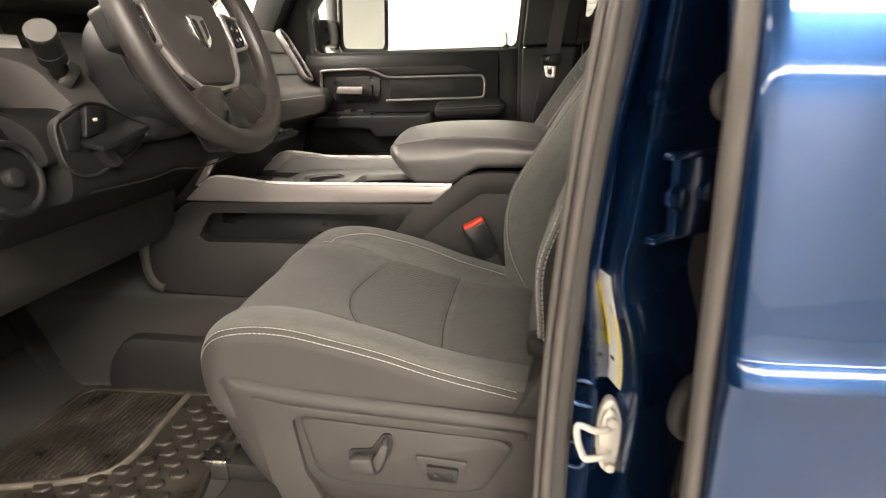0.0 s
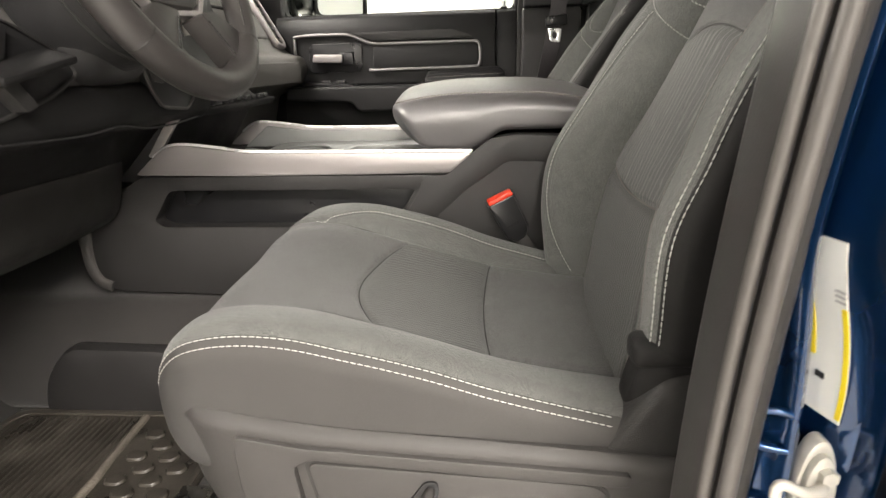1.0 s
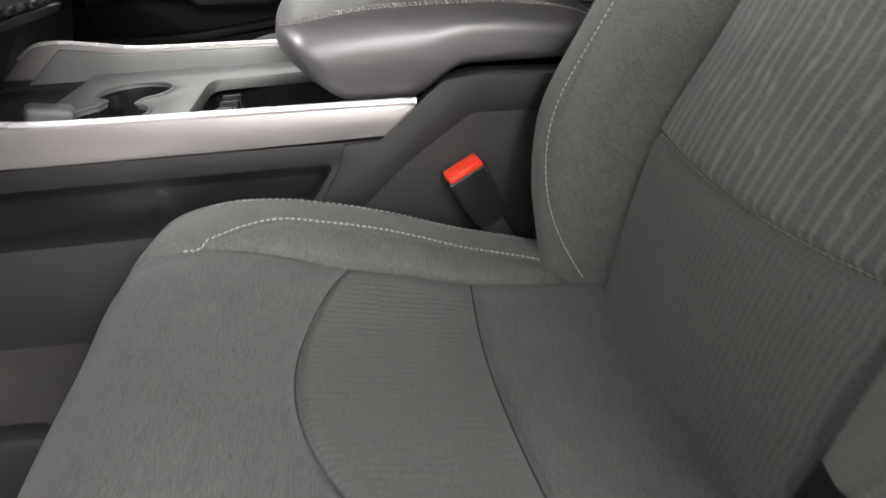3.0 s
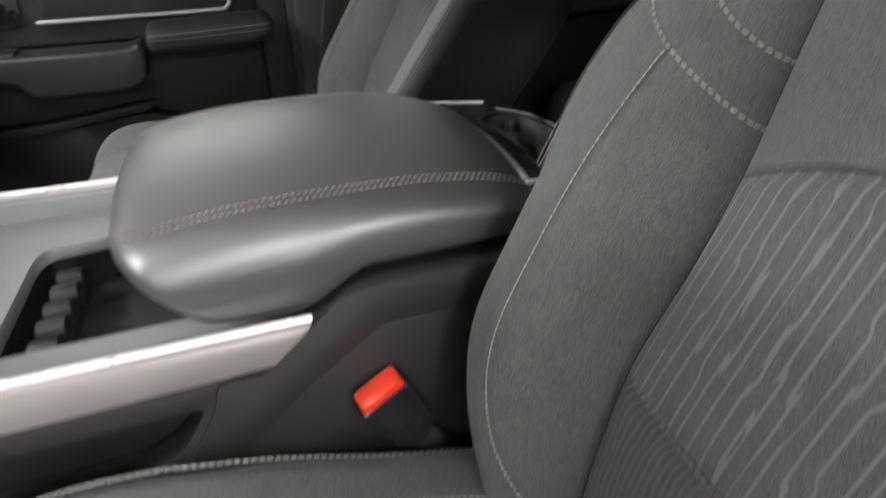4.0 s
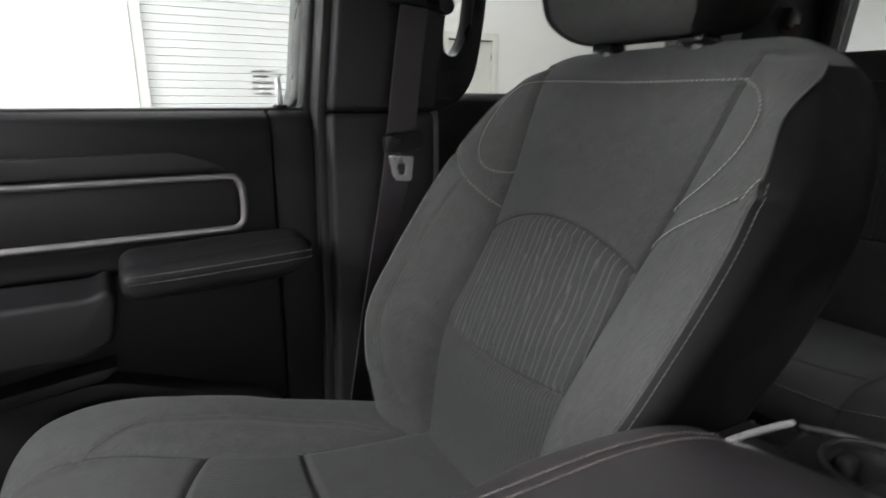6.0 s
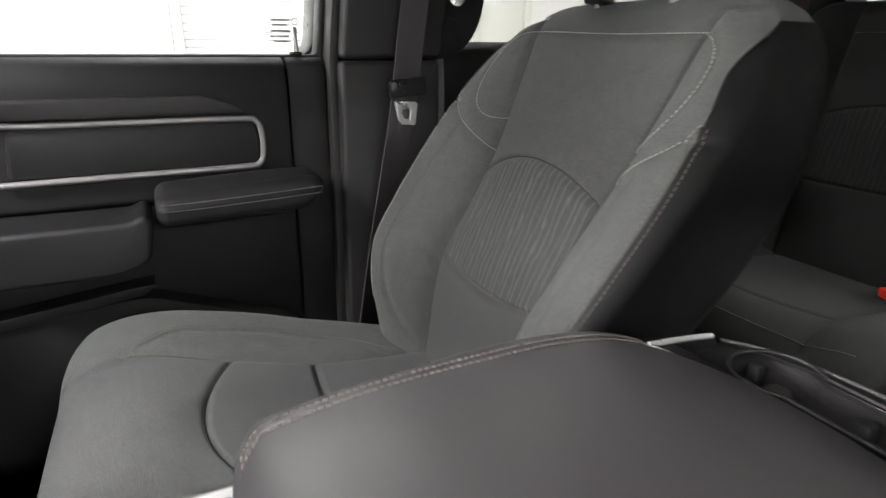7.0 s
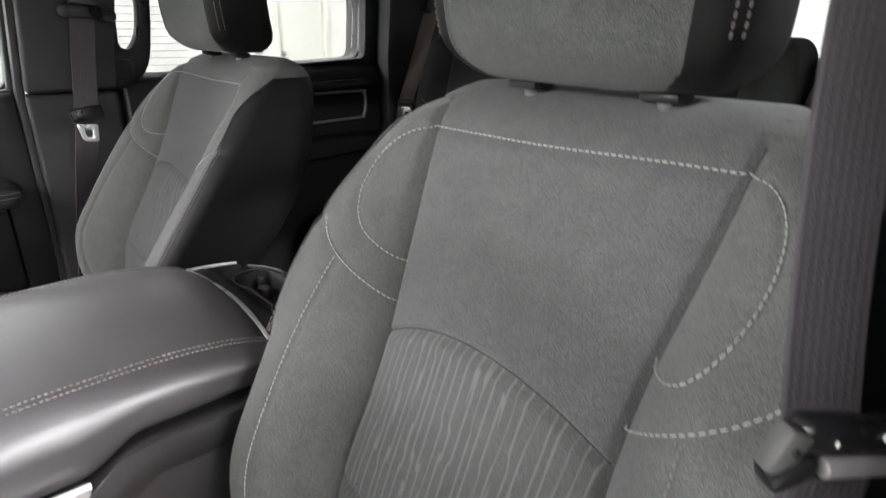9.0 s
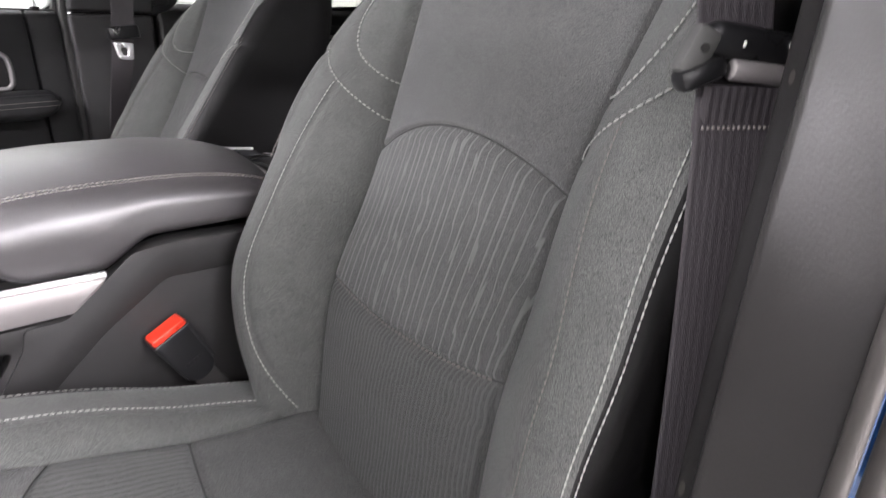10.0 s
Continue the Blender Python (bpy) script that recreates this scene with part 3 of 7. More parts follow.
part("lid", cyl(0.053, 0.015, (5.55, NY - 0.50, 1.405), bevel=0.003), M_PAPER, tub)
# fixtures for every lamp above, the added unseen ones too
for tx, ty in TUBES + ROW:
    lf = thing("ceiling_lamp", (tx, ty, CEIL), "long white ceiling lamp with lit fluorescent tubes", "ceiling lamp", "garage ceiling lamps")
    part("housing", prism([(ty - 0.11, CEIL), (ty + 0.11, CEIL), (ty + 0.07, CEIL - 0.07), (ty - 0.07, CEIL - 0.07)], "x", tx - 1.22, tx + 1.22), M_ROLL, lf)
    for dy in (-0.045, 0.045):
        part("tube", cyl(0.019, 2.36, (tx, ty + dy, CEIL - 0.095), (0, 90, 0), 12), M_TUBE, lf)

# ---------------------------------------------------------------- cab shell
FL = 0.80                                     # cab floor
slab("cab_floor", (2.62, 1.70, 0.06), (-0.06, 0, FL - 0.03), M_CARPET, "black carpeted floor of the truck cab", "floor", 0.01)
slab("roof_lining", (2.2, 1.56, 0.05), (0.28, 0, 2.03), M_HEADL, "pale grey headliner under the cab roof", "ceiling", 0.02)
slab("roof_panel", (2.35, 1.70, 0.04), (0.26, 0, 2.085), M_BLUE, "blue painted steel cab roof", "roof", 0.02)
slab("firewall", (0.08, 1.66, 0.75), (-1.42, 0, FL + 0.36), M_CARPET, "black carpeted bulkhead below the dashboard", "wall", 0.01)
toe = part("toe_board", prism([(-1.38, FL), (-1.12, FL), (-1.38, FL + 0.26)], "y", -0.80, 0.80), M_CARPET)
structure(toe, "black carpeted sloping toe board under the pedals", "floor")
tun = part("tunnel", prism(rounded([(-0.235, FL), (-0.205, 1.03), (0.205, 1.03), (0.235, FL)], 0.03), "x", -1.40, 0.17), M_CARPET)
structure(tun, "black carpeted transmission tunnel along the cab floor", "floor")

# rear wall with the back window
RX = 1.20
win = rounded([(-0.745, 1.685), (0.745, 1.685), (0.71, 2.01), (-0.71, 2.01)], 0.05, 5)
rw = part("wall_rear", prism([(-0.85, FL), (0.85, FL), (0.84, 1.7), (0.76, 2.06), (-0.76, 2.06), (-0.84, 1.7)], "x", RX, RX + 0.07, holes=(win,)), M_PLAST)
structure(rw, "dark plastic trimmed rear wall of the cab with the back window", "wall")
bw = part("window_1", prism(win, "x", RX + 0.03, RX + 0.035), M_GLASS)
structure(bw, "clear glass back window of the cab", "window")
bw.visible_shadow = False
part("window_seal", prism(rounded([(-0.76, 1.668), (0.76, 1.668), (0.725, 2.022), (-0.725, 2.022)], 0.055, 5), "x", RX - 0.012, RX - 0.001, 0.003, holes=(win,)), M_RUBBER, bw)


def wallside(s):
    """Fixed side trim for the side s (-1 driver, 1 passenger): rear quarter, pillars, rail and sill."""
    y0, y1 = s * 0.80, s * 0.90
    if s < 0:
        y0, y1 = y1, y0
    c = part("c_pillar", prism([(0.90, FL), (1.22, FL), (1.22, 2.05), (0.92, 2.05), (0.88, 1.62), (0.88, FL)], "y", min(s * 0.772, s * 0.87), max(s * 0.772, s * 0.87), 0.02), M_PLAST)
    structure(c, "dark plastic trim of the rear cab pillar", "pillar")
    r = part("roof_rail", prism(rounded([(s * 0.70, 2.06), (s * 0.80, 1.99), (s * 0.86, 1.98), (s * 0.86, 2.09), (s * 0.70, 2.10)], 0.02), "x", -0.90, 1.32), M_PLAST)
    structure(r, "dark trimmed roof rail above the cab doors", "trim")
    a = part("a_pillar", prism([(-1.15, 1.50), (-1.05, 1.50), (-0.72, 2.06), (-0.86, 2.06)], "y", min(s * 0.74, s * 0.86), max(s * 0.74, s * 0.86), 0.015), M_PLAST)
    structure(a, "dark trimmed windscreen pillar", "pillar")
    k = part("cowl_side", prism([(-1.40, FL - 0.1), (-1.02, FL - 0.1), (-0.98, 1.55), (-1.40, 1.55)], "y", min(s * 0.82, s * 0.95), max(s * 0.82, s * 0.95), 0.02), M_BLUE if s < 0 else M_PLAST)
    structure(k, "painted side of the cab ahead of the door", "wall")
    t = part("sill", prism(rounded([(s * 0.74, FL - 0.03), (s * 0.80, FL + 0.05), (s * 0.86, FL + 0.05), (s * 0.93, FL - 0.06), (s * 0.93, FL - 0.25), (s * 0.74, FL - 0.25)], 0.02), "x", -1.1, 1.30), M_BLUE if s < 0 else M_PLAST)
    structure(t, "blue painted door sill with plastic tread" if s < 0 else "dark sill below the closed passenger doors", "sill")


wallside(-1)
wallside(1)
header = part("windscreen_header", prism([(-0.92, 2.0), (-0.74, 2.0), (-0.74, 2.09), (-0.92, 2.09)], "y", -0.80, 0.80, 0.01), M_HEADL)
structure(header, "grey trimmed header above the windscreen", "trim")
ws = part("window_2", prism([(-1.32, 1.56), (-0.86, 2.03), (-0.863, 2.034), (-1.324, 1.564)], "y", -0.74, 0.74), M_GLASS)
structure(ws, "clear glass windscreen of the truck", "window")
ws.visible_shadow = False

# ---------------------------------------------------------------- passenger front door (closed)
pd = thing("front_door", (-0.5, 0.88, 0.75), "closed passenger front door with dark trim panel and silver accent line", "vehicle door", kind="structure")
winp = [(-0.86, 1.584), (-0.105, 1.584), (-0.055, 2.00), (-0.62, 2.00), (-0.86, 1.74)]
frame_out = [(-0.98, 0.80), (-0.10, 0.80), (-0.085, 1.50), (-0.035, 2.03), (-0.66, 2.03), (-0.98, 1.72)]
part("door_shell", prism(frame_out, "y", 0.87, 0.95, 0.01, holes=(rounded(winp, 0.03),)), M_SMOOTH, pd)
gl = part("pane", prism(rounded(winp, 0.02), "y", 0.905, 0.910), M_GLASS, pd, "clear side glass with a small etched mark")
gl.visible_shadow = False
part("window_surround", prism([(-0.97, 1.56), (-0.09, 1.56), (-0.042, 2.03), (-0.655, 2.03), (-0.97, 1.72)], "y", 0.83, 0.872, 0.006, holes=(winp,)), M_PLAST, pd)
# trim panel in three forms: upper roll, middle, lower
part("upper_trim", prism(rounded([(0.872, 1.578), (0.835, 1.583), (0.812, 1.572), (0.802, 1.540), (0.806, 1.36), (0.872, 1.36)], 0.012, 4), "x", -0.875, -0.165, 0.004), M_PLAST, pd)
part("end_trim", prism(rounded([(0.872, 1.578), (0.835, 1.583), (0.815, 1.572), (0.809, 1.540), (0.812, 0.92), (0.872, 0.92)], 0.01, 3), "x", -0.162, -0.098, 0.004), M_PLAST, pd)
lower = prism(rounded([(-0.875, 0.92), (-0.164, 0.92), (-0.164, 1.358), (-0.875, 1.358)], 0.015), "y", 0.815, 0.872, 0.006)
part("lower_trim", lower, M_PLAST, pd)
pk = [(-0.86, 1.00), (-0.20, 1.00), (-0.175, 1.13), (-0.42, 1.225), (-0.62, 1.205), (-0.86, 1.20)]
part("map_pocket", prism(rounded(pk, 0.03), "y", 0.765, 0.815, 0.012), M_PLAST, pd)
part("pocket_rim", prism(rounded([(-0.87, 1.198), (-0.62, 1.205), (-0.42, 1.228), (-0.40, 1.245), (-0.43, 1.243), (-0.62, 1.222), (-0.87, 1.214)], 0.006), "y", 0.757, 0.80, 0.005), M_PLAST_M, pd)
part("insert_panel", prism(rounded([(-0.565, 1.415), (-0.222, 1.415), (-0.222, 1.487), (-0.555, 1.487)], 0.012), "y", 0.796, 0.806, 0.003), M_PLAST, pd, "dark padded insert")
part("upper_strip", prism(rounded([(-0.64, 1.525), (-0.30, 1.525), (-0.255, 1.510), (-0.235, 1.499), (-0.555, 1.499), (-0.60, 1.515)], 0.006), "y", 0.788, 0.806, 0.005), M_PLAST_M, pd)
acc = spline([(-0.815, 0.796, 1.40), (-0.815, 0.796, 1.50), (-0.80, 0.796, 1.519), (-0.66, 0.795, 1.521), (-0.62, 0.795, 1.514), (-0.575, 0.795, 1.495), (-0.54, 0.795, 1.490), (-0.40, 0.795, 1.489), (-0.245, 0.794, 1.488),
              (-0.222, 0.794, 1.484), (-0.214, 0.794, 1.468), (-0.214, 0.794, 1.43), (-0.222, 0.794, 1.415), (-0.245, 0.794, 1.411), (-0.40, 0.795, 1.410), (-0.575, 0.795, 1.409)], 4)
tube("accent_line", acc, 0.0052, M_ACCENT, pd, "satin silver accent line", n=8)
part("handle_bowl", prism(rounded([(-0.775, 1.405), (-0.60, 1.405), (-0.595, 1.495), (-0.77, 1.495)], 0.02), "y", 0.799, 0.806, 0.003), M_SMOOTH, pd)
part("pull_handle", prism(rounded([(-0.757, 1.438), (-0.66, 1.434), (-0.655, 1.460), (-0.752, 1.463)], 0.006), "y", 0.774, 0.796, 0.006), M_SILVER, pd, "satin silver inner door handle")
part("handle_base", box((0.045, 0.02, 0.04), (-0.645, 0.792, 1.448), 0.004), M_SMOOTH, pd)
# armrest with switch pad and padded rear
arm = [(-0.83, 1.365), (-0.42, 1.362), (-0.40, 1.372), (-0.39, 1.358), (-0.40, 1.30), (-0.44, 1.285), (-0.60, 1.285), (-0.62, 1.315), (-0.83, 1.325)]
part("grab_pull", prism(rounded(arm, 0.012), "y", 0.70, 0.806, 0.014, 3), M_PLAST, pd)
part("switch_panel", box((0.17, 0.055, 0.012), (-0.70, 0.752, 1.368), 0.004, rot=(0, 3, 0)), M_SMOOTH, pd)
for k in range(2):
    part("window_switch", box((0.028, 0.016, 0.012), (-0.66 - 0.05 * k, 0.75, 1.376), 0.003), M_PLAST_M, pd)


def pad_to_armrest(w, l, d):
    return (l, 0.757 + w, d)


ap = Pad(pad_to_armrest, -0.385, -0.135, lerp_table([(-0.39, 0.062), (-0.13, 0.050)]), lambda l: 0.028,
         lambda w, l: 1.404 + 0.006 * smooth(-0.39, -0.2, l) - 8.0 * w * w, lambda l: 1.348 + 0.02 * smooth(-0.2, -0.11, l), 0.022, (0.02, 0.03), depth=0.0, rows=30, ncol=8, nbol=5)
ap.build(lambda *a: 0, {0: ("armrest_pad", M_PLAST, "padded dark leather armrest with double stitching")}, pd)
for dz in (0.0, -0.010):
    stitches("stitching", [[((x, 0.6935 + 0.006 * smooth(-0.2, -0.112, x), 1.384 + dz + 0.006 * smooth(-0.36, -0.12, x)), (0, -1, 0.1)) for x in np.linspace(-0.375, -0.145, 24)]], M_THREAD_D, pd, 0.005, 0.0038, 0.0007, 0.001)
# lock pin
lp = part("lock_pin", cyl(0.0042, 0.045, (-0.138, 0.842, 1.606), (0, -4, 0), 12, 0.0015), M_BRIGHT, pd, "bright lock pin")
part("pin_collar", cyl(0.011, 0.006, (-0.138, 0.842, 1.586), seg=16, bevel=0.002), M_SMOOTH, lp)
# etched glass mark: unreadable lines and two small roundels
em = bmesh.new()
for k, (x, z, n) in enumerate([(-0.148, 1.640, 0.034), (-0.150, 1.632, 0.026), (-0.148, 1.622, 0.034), (-0.150, 1.613, 0.034), (-0.147, 1.605, 0.028)]):
    box((n, 0.001, 0.0032), (x, 0.9035, z), bm=em)
part("etched_mark", em, M_INK, pd, "small grey etched glass marking")
for x, z in ((-0.122, 1.638), (-0.125, 1.622)):
    tube("etched_ring", [(x + 0.0055 * math.cos(a), 0.9035, z + 0.0055 * math.sin(a)) for a in np.linspace(0, 2 * math.pi, 13)[:-1]], 0.0011, M_INK, pd, closed=True, n=5, up=(0, 1, 0))
# outer rear-view mirror
mr = thing("side_mirror", (-0.75, 1.12, 1.6), "large white-backed towing mirror outside the passenger window", "mirror")
MM = pose(-0.735, 1.172, 1.752, 0, 4, -30)


def on_mirror(bm):
    bmesh.ops.transform(bm, matrix=MM, verts=bm.verts)
    return bm


part("shell", on_mirror(box((0.09, 0.285, 0.33), (-0.052, 0, 0), 0.035, 4)), M_SMOOTH, mr)
part("mirror_glass", on_mirror(prism(rounded([(-0.128, -0.148), (0.128, -0.148), (0.128, 0.148), (-0.128, 0.148)], 0.03, 5), "x", -0.004, 0.0)), M_REFLECT, mr, "mirror glass reflecting the pale wall")
part("mirror_rim", on_mirror(prism(rounded([(-0.143, -0.165), (0.143, -0.165), (0.143, 0.165), (-0.143, 0.165)], 0.038, 5), "x", -0.010, 0.006, 0.003, holes=(rounded([(-0.126, -0.146), (0.126, -0.146), (0.126, 0.146), (-0.126, 0.146)], 0.03, 5),))), M_SMOOTH, mr)
part("mirror_arm", box((0.09, 0.16, 0.10), (-0.86, 1.02, 1.66), 0.02, 3), M_SMOOTH, mr)
part("sail", prism([(-0.98, 1.58), (-0.84, 1.58), (-0.86, 1.74)], "y", 0.93, 0.965, 0.006), M_SMOOTH, mr)

# ---------------------------------------------------------------- passenger rear door (closed)
rd = thing("rear_door", (0.5, 0.88, 0.75), "closed passenger rear door with dark trim and silver outlined panel", "vehicle door", kind="structure")
winr = [(0.20, 1.60), (0.835, 1.625), (0.85, 1.80), (0.79, 2.0), (0.155, 2.0), (0.13, 1.62)]
part("door_shell", prism([(0.10, 0.80), (0.90, 0.80), (0.93, 1.60), (0.86, 2.03), (0.06, 2.03)], "y", 0.87, 0.95, 0.01, holes=(rounded(winr, 0.03),)), M_SMOOTH, rd)
g2 = part("pane", prism(rounded(winr, 0.02), "y", 0.905, 0.910), M_GLASS_R, rd, "lightly tinted rear side glass")
g2.visible_shadow = False
part("window_surround", prism([(0.11, 1.575), (0.90, 1.60), (0.90, 1.80), (0.83, 2.03), (0.11, 2.03)], "y", 0.835, 0.872, 0.006, holes=(rounded(winr, 0.02),)), M_PLAST, rd)
part("trim_panel", prism(rounded([(0.872, 1.602), (0.84, 1.610), (0.815, 1.59), (0.807, 1.55), (0.81, 0.95), (0.872, 0.95)], 0.012), "x", 0.125, 0.87, 0.004), M_PLAST, rd)
part("upper_strip", prism(rounded([(0.50, 1.56), (0.80, 1.565), (0.82, 1.553), (0.80, 1.546), (0.50, 1.54)], 0.006), "y", 0.792, 0.812, 0.004), M_PLAST_M, rd)
tube("accent_line", spline([(0.45, 0.800, 1.530), (0.78, 0.800, 1.529), (0.80, 0.800, 1.522), (0.808, 0.80, 1.505), (0.806, 0.80, 1.470), (0.796, 0.80, 1.452), (0.77, 0.80, 1.447), (0.45, 0.80, 1.442)], 5), 0.005, M_ACCENT, rd, n=8)
part("armrest", prism(rounded([(0.40, 1.41), (0.84, 1.405), (0.84, 1.36), (0.40, 1.34)], 0.018), "y", 0.72, 0.81, 0.015, 3), M_PLAST, rd)
lp2 = part("lock_pin", cyl(0.0042, 0.04, (0.150, 0.845, 1.612), seg=12, bevel=0.0015), M_BRIGHT, rd)
part("pin_collar", cyl(0.011, 0.006, (0.150, 0.845, 1.596), seg=16, bevel=0.002), M_SMOOTH, lp2)

# ---------------------------------------------------------------- passenger centre pillar with belt and grab handle
bp = part("b_pillar", prism(rounded([(-0.095, 0.82), (0.095, 0.82), (0.095, 1.575), (-0.083, 1.575)], 0.01), "y", 0.765, 0.84, 0.018, 3), M_PLAST_P)
structure(bp, "dark plastic centre pillar trim by the passenger seat", "pillar")
up = prism(rounded([(-0.082, 1.579), (0.10, 1.579), (0.16, 2.04), (-0.030, 2.04)], 0.012), "y", 0.768, 0.845, 0.018, 3)
part("upper_cover", up, M_PLAST_P, bp)
part("pillar_core", box((0.150, 0.030, 0.090), (0.004, 0.815, 1.577), 0.004), M_RUBBER, bp)
part("front_edge", prism(rounded([(-0.106, 0.82), (-0.092, 0.82), (-0.080, 1.58), (-0.028, 2.04), (-0.044, 2.04), (-0.096, 1.58)], 0.004), "y", 0.79, 0.85, 0.004), M_RUBBER, bp)
# grab handle: a loop with an oval gap on the rear edge of the pillar
grab = thing("grab_handle", (0.16, 0.78, 1.6), "dark padded grab handle with an oval opening on the pillar", "handle")
gout = [tuple(v)[:2] for v in spline([(0.075, 1.59, 0), (0.13, 1.585, 0), (0.175, 1.63, 0), (0.195, 1.72, 0), (0.205, 1.82, 0), (0.20, 1.90, 0), (0.13, 1.93, 0), (0.08, 1.85, 0), (0.07, 1.70, 0)], 4, True)]
gin = [tuple(v)[:2] for v in spline([(0.122, 1.672, 0), (0.142, 1.668, 0), (0.162, 1.70, 0), (0.172, 1.75, 0), (0.172, 1.79, 0), (0.160, 1.808, 0), (0.138, 1.800, 0), (0.126, 1.76, 0), (0.118, 1.70, 0)], 4, True)]
part("grip", prism(gout, "y", 0.775, 0.815, 0.010, 3, holes=(gin,)), M_SMOOTH, grab)
part("end_cap", prism(rounded([(0.082, 1.600), (0.135, 1.597), (0.142, 1.640), (0.088, 1.650)], 0.010), "y", 0.7715, 0.780, 0.003), M_PLAST, grab)
part("end_cap", prism(rounded([(0.100, 1.850), (0.165, 1.850), (0.160, 1.905), (0.112, 1.905)], 0.010), "y", 0.7715, 0.780, 0.003), M_PLAST, grab)


def front_belt(s):
    """Belt on the centre pillar of side s: strap from the guide ring down to the floor, with latch and stop."""
    side_word = "driver" if s < 0 else "passenger"
    b = thing("seat_belt", (0.02, s * 0.75, 0.95), "dark grey %s seat belt hanging down the centre pillar" % side_word, "seat belt", "front seat belts")
    yy = s * 0.735
    if s > 0:
        run = [(0.060, s * 0.748, 1.77), (0.050, s * 0.746, 1.735), (0.034, s * 0.742, 1.64), (0.016, yy, 1.53), (0.006, yy, 1.47), (-0.018, s * 0.74, 1.36), (-0.05, s * 0.75, 1.16), (-0.075, s * 0.76, 0.98)]
        acr = (1, 0, 0.12)
    else:
        run = [(0.105, -0.715, 1.945), (0.085, -0.700, 1.86), (0.062, -0.692, 1.77), (0.048, -0.696, 1.70), (0.036, -0.707, 1.62), (0.026, -0.719, 1.55), (0.020, -0.730, 1.50), (0.004, -0.744, 1.42), (-0.004, -0.754, 1.30), (-0.008, -0.760, 1.16), (-0.008, -0.765, 0.98)]
        acr = (0.85, -0.53, 0)
    turned = (lambda i: Vector((1, 0, 0.12)).lerp(Vector((0.92, 0.38, 0.10)), smooth(30, 40, i))) if s > 0 else acr
    ribbon("strap", spline(run, 8), 0.047 if s > 0 else 0.043, 0.0022, turned, M_BELT, b, ribs=8, deep=0.00007)
    if s < 0:
        part("guide_ring", box((0.07, 0.10, 0.03), (0.11, -0.735, 1.955), 0.010, 2, (0, 20, -32)), M_SMOOTH, b)
    if s > 0:
        ring = part("guide_ring", prism(rounded([(0.015, 1.735), (0.105, 1.728), (0.11, 1.745), (0.09, 1.758), (0.03, 1.762), (0.012, 1.75)], 0.006), "y", 0.738, 0.758, 0.006), M_SMOOTH, b)
        part("ring_ear", cyl(0.013, 0.02, (0.018, 0.748, 1.745), (90, 0, 0), 16, 0.004), M_SMOOTH, b)
        part("ring_ear", cyl(0.013, 0.02, (0.104, 0.748, 1.737), (90, 0, 0), 16, 0.004), M_SMOOTH, b)
        part("ring_mount", box((0.05, 0.03, 0.11), (0.062, 0.764, 1.80), 0.014, 3, (0, 8, 0)), M_SMOOTH, b)
        ty, tz, tx, back = 0.728, 1.525, 0.016, -6
        tg = part("latch_housing", box((0.066, 0.014, 0.030), (tx, ty - 0.004, tz + 0.010), 0.005, 2, (0, back, 0)), M_SMOOTH, b)
        plate = rounded([(-0.026, -0.010), (0.016, -0.014), (0.012, -0.052), (-0.018, -0.049)], 0.005)
        hole = rounded([(-0.011, -0.024), (0.003, -0.026), (0.001, -0.042), (-0.010, -0.040)], 0.003)
        mv = lambda P: [(tx + a, tz + c) for a, c in P]
        part("latch_plate", prism(mv(plate), "y", ty - 0.008, ty - 0.004, 0.001, holes=(mv(hole),)), M_BRIGHT, tg, "bright steel latch plate")
    else:
        def lay(u, v, h):
            """u along the strap's width, v out of it towards the door, h up."""
            return (0.024 + 0.85 * u - 0.53 * v, -0.729 - 0.53 * u - 0.85 * v, h)
        tg = part("latch_housing", box((0.060, 0.015, 0.018), lay(0.006, 0.0, 1.532), 0.005, 3, (0, 8, -32)), M_SMOOTH, b)
        part("latch_bar", cyl(0.0055, 0.046, lay(0.011, 0.008, 1.518), (0, 96, -32), 18, 0.0015), M_SILVER, tg, "satin grey roller bar")
        ear = part("latch_ear", box((0.015, 0.012, 0.026), lay(-0.029, 0.002, 1.529), 0.003, 2, (0, 24, -32)), M_EAR, tg, "grey pivot ear")
        part("pivot_hole", cyl(0.0022, 0.003, lay(-0.028, 0.0082, 1.531), (90, 0, -32), 12), M_RUBBER, ear)
        part("latch_claw", box((0.026, 0.016, 0.012), lay(-0.026, 0.003, 1.518), 0.004, 2, (0, -24, -32)), M_SMOOTH, tg)
        for du in (-0.012, 0.014):
            part("guide_mark", box((0.0010, 0.002, 0.0030), lay(0.006 + du, 0.0076, 1.533), 0, rot=(0, 8, -32)), M_PAPER, tg)
        fold = ribbon("webbing_fold", [lay(0.0, 0.002, 1.512), lay(0.0, 0.002, 1.505), lay(0.0, 0.002, 1.487)], 0.046, 0.007, acr, M_BELT, b, ribs=8, deep=0.0002)
        stitches("stitching", [[(lay(du, 0.0062, 1.490), (-0.53, -0.85, 0)) for du in np.linspace(-0.021, 0.021, 12)]], M_THREAD_D, fold, 0.0030, 0.0019, 0.0014, 0.0)
    if s < 0:
        ac = part("anchor_cover", box((0.044, 0.034, 0.085), (-0.040, -0.722, 0.985), 0.014, 3, (0, 14, 0)), M_RUBBER, b, "black anchor cover at the foot of the pillar")
        part("rivet", cyl(0.007, 0.006, (-0.046, -0.742, 1.012), (90, 0, 0), 14, 0.002), M_STEEL, ac)
    part("anchor", box((0.05, 0.02, 0.05), (-0.08 if s > 0 else 0.045, s * 0.765, 0.96), 0.005), M_SMOOTH, b)
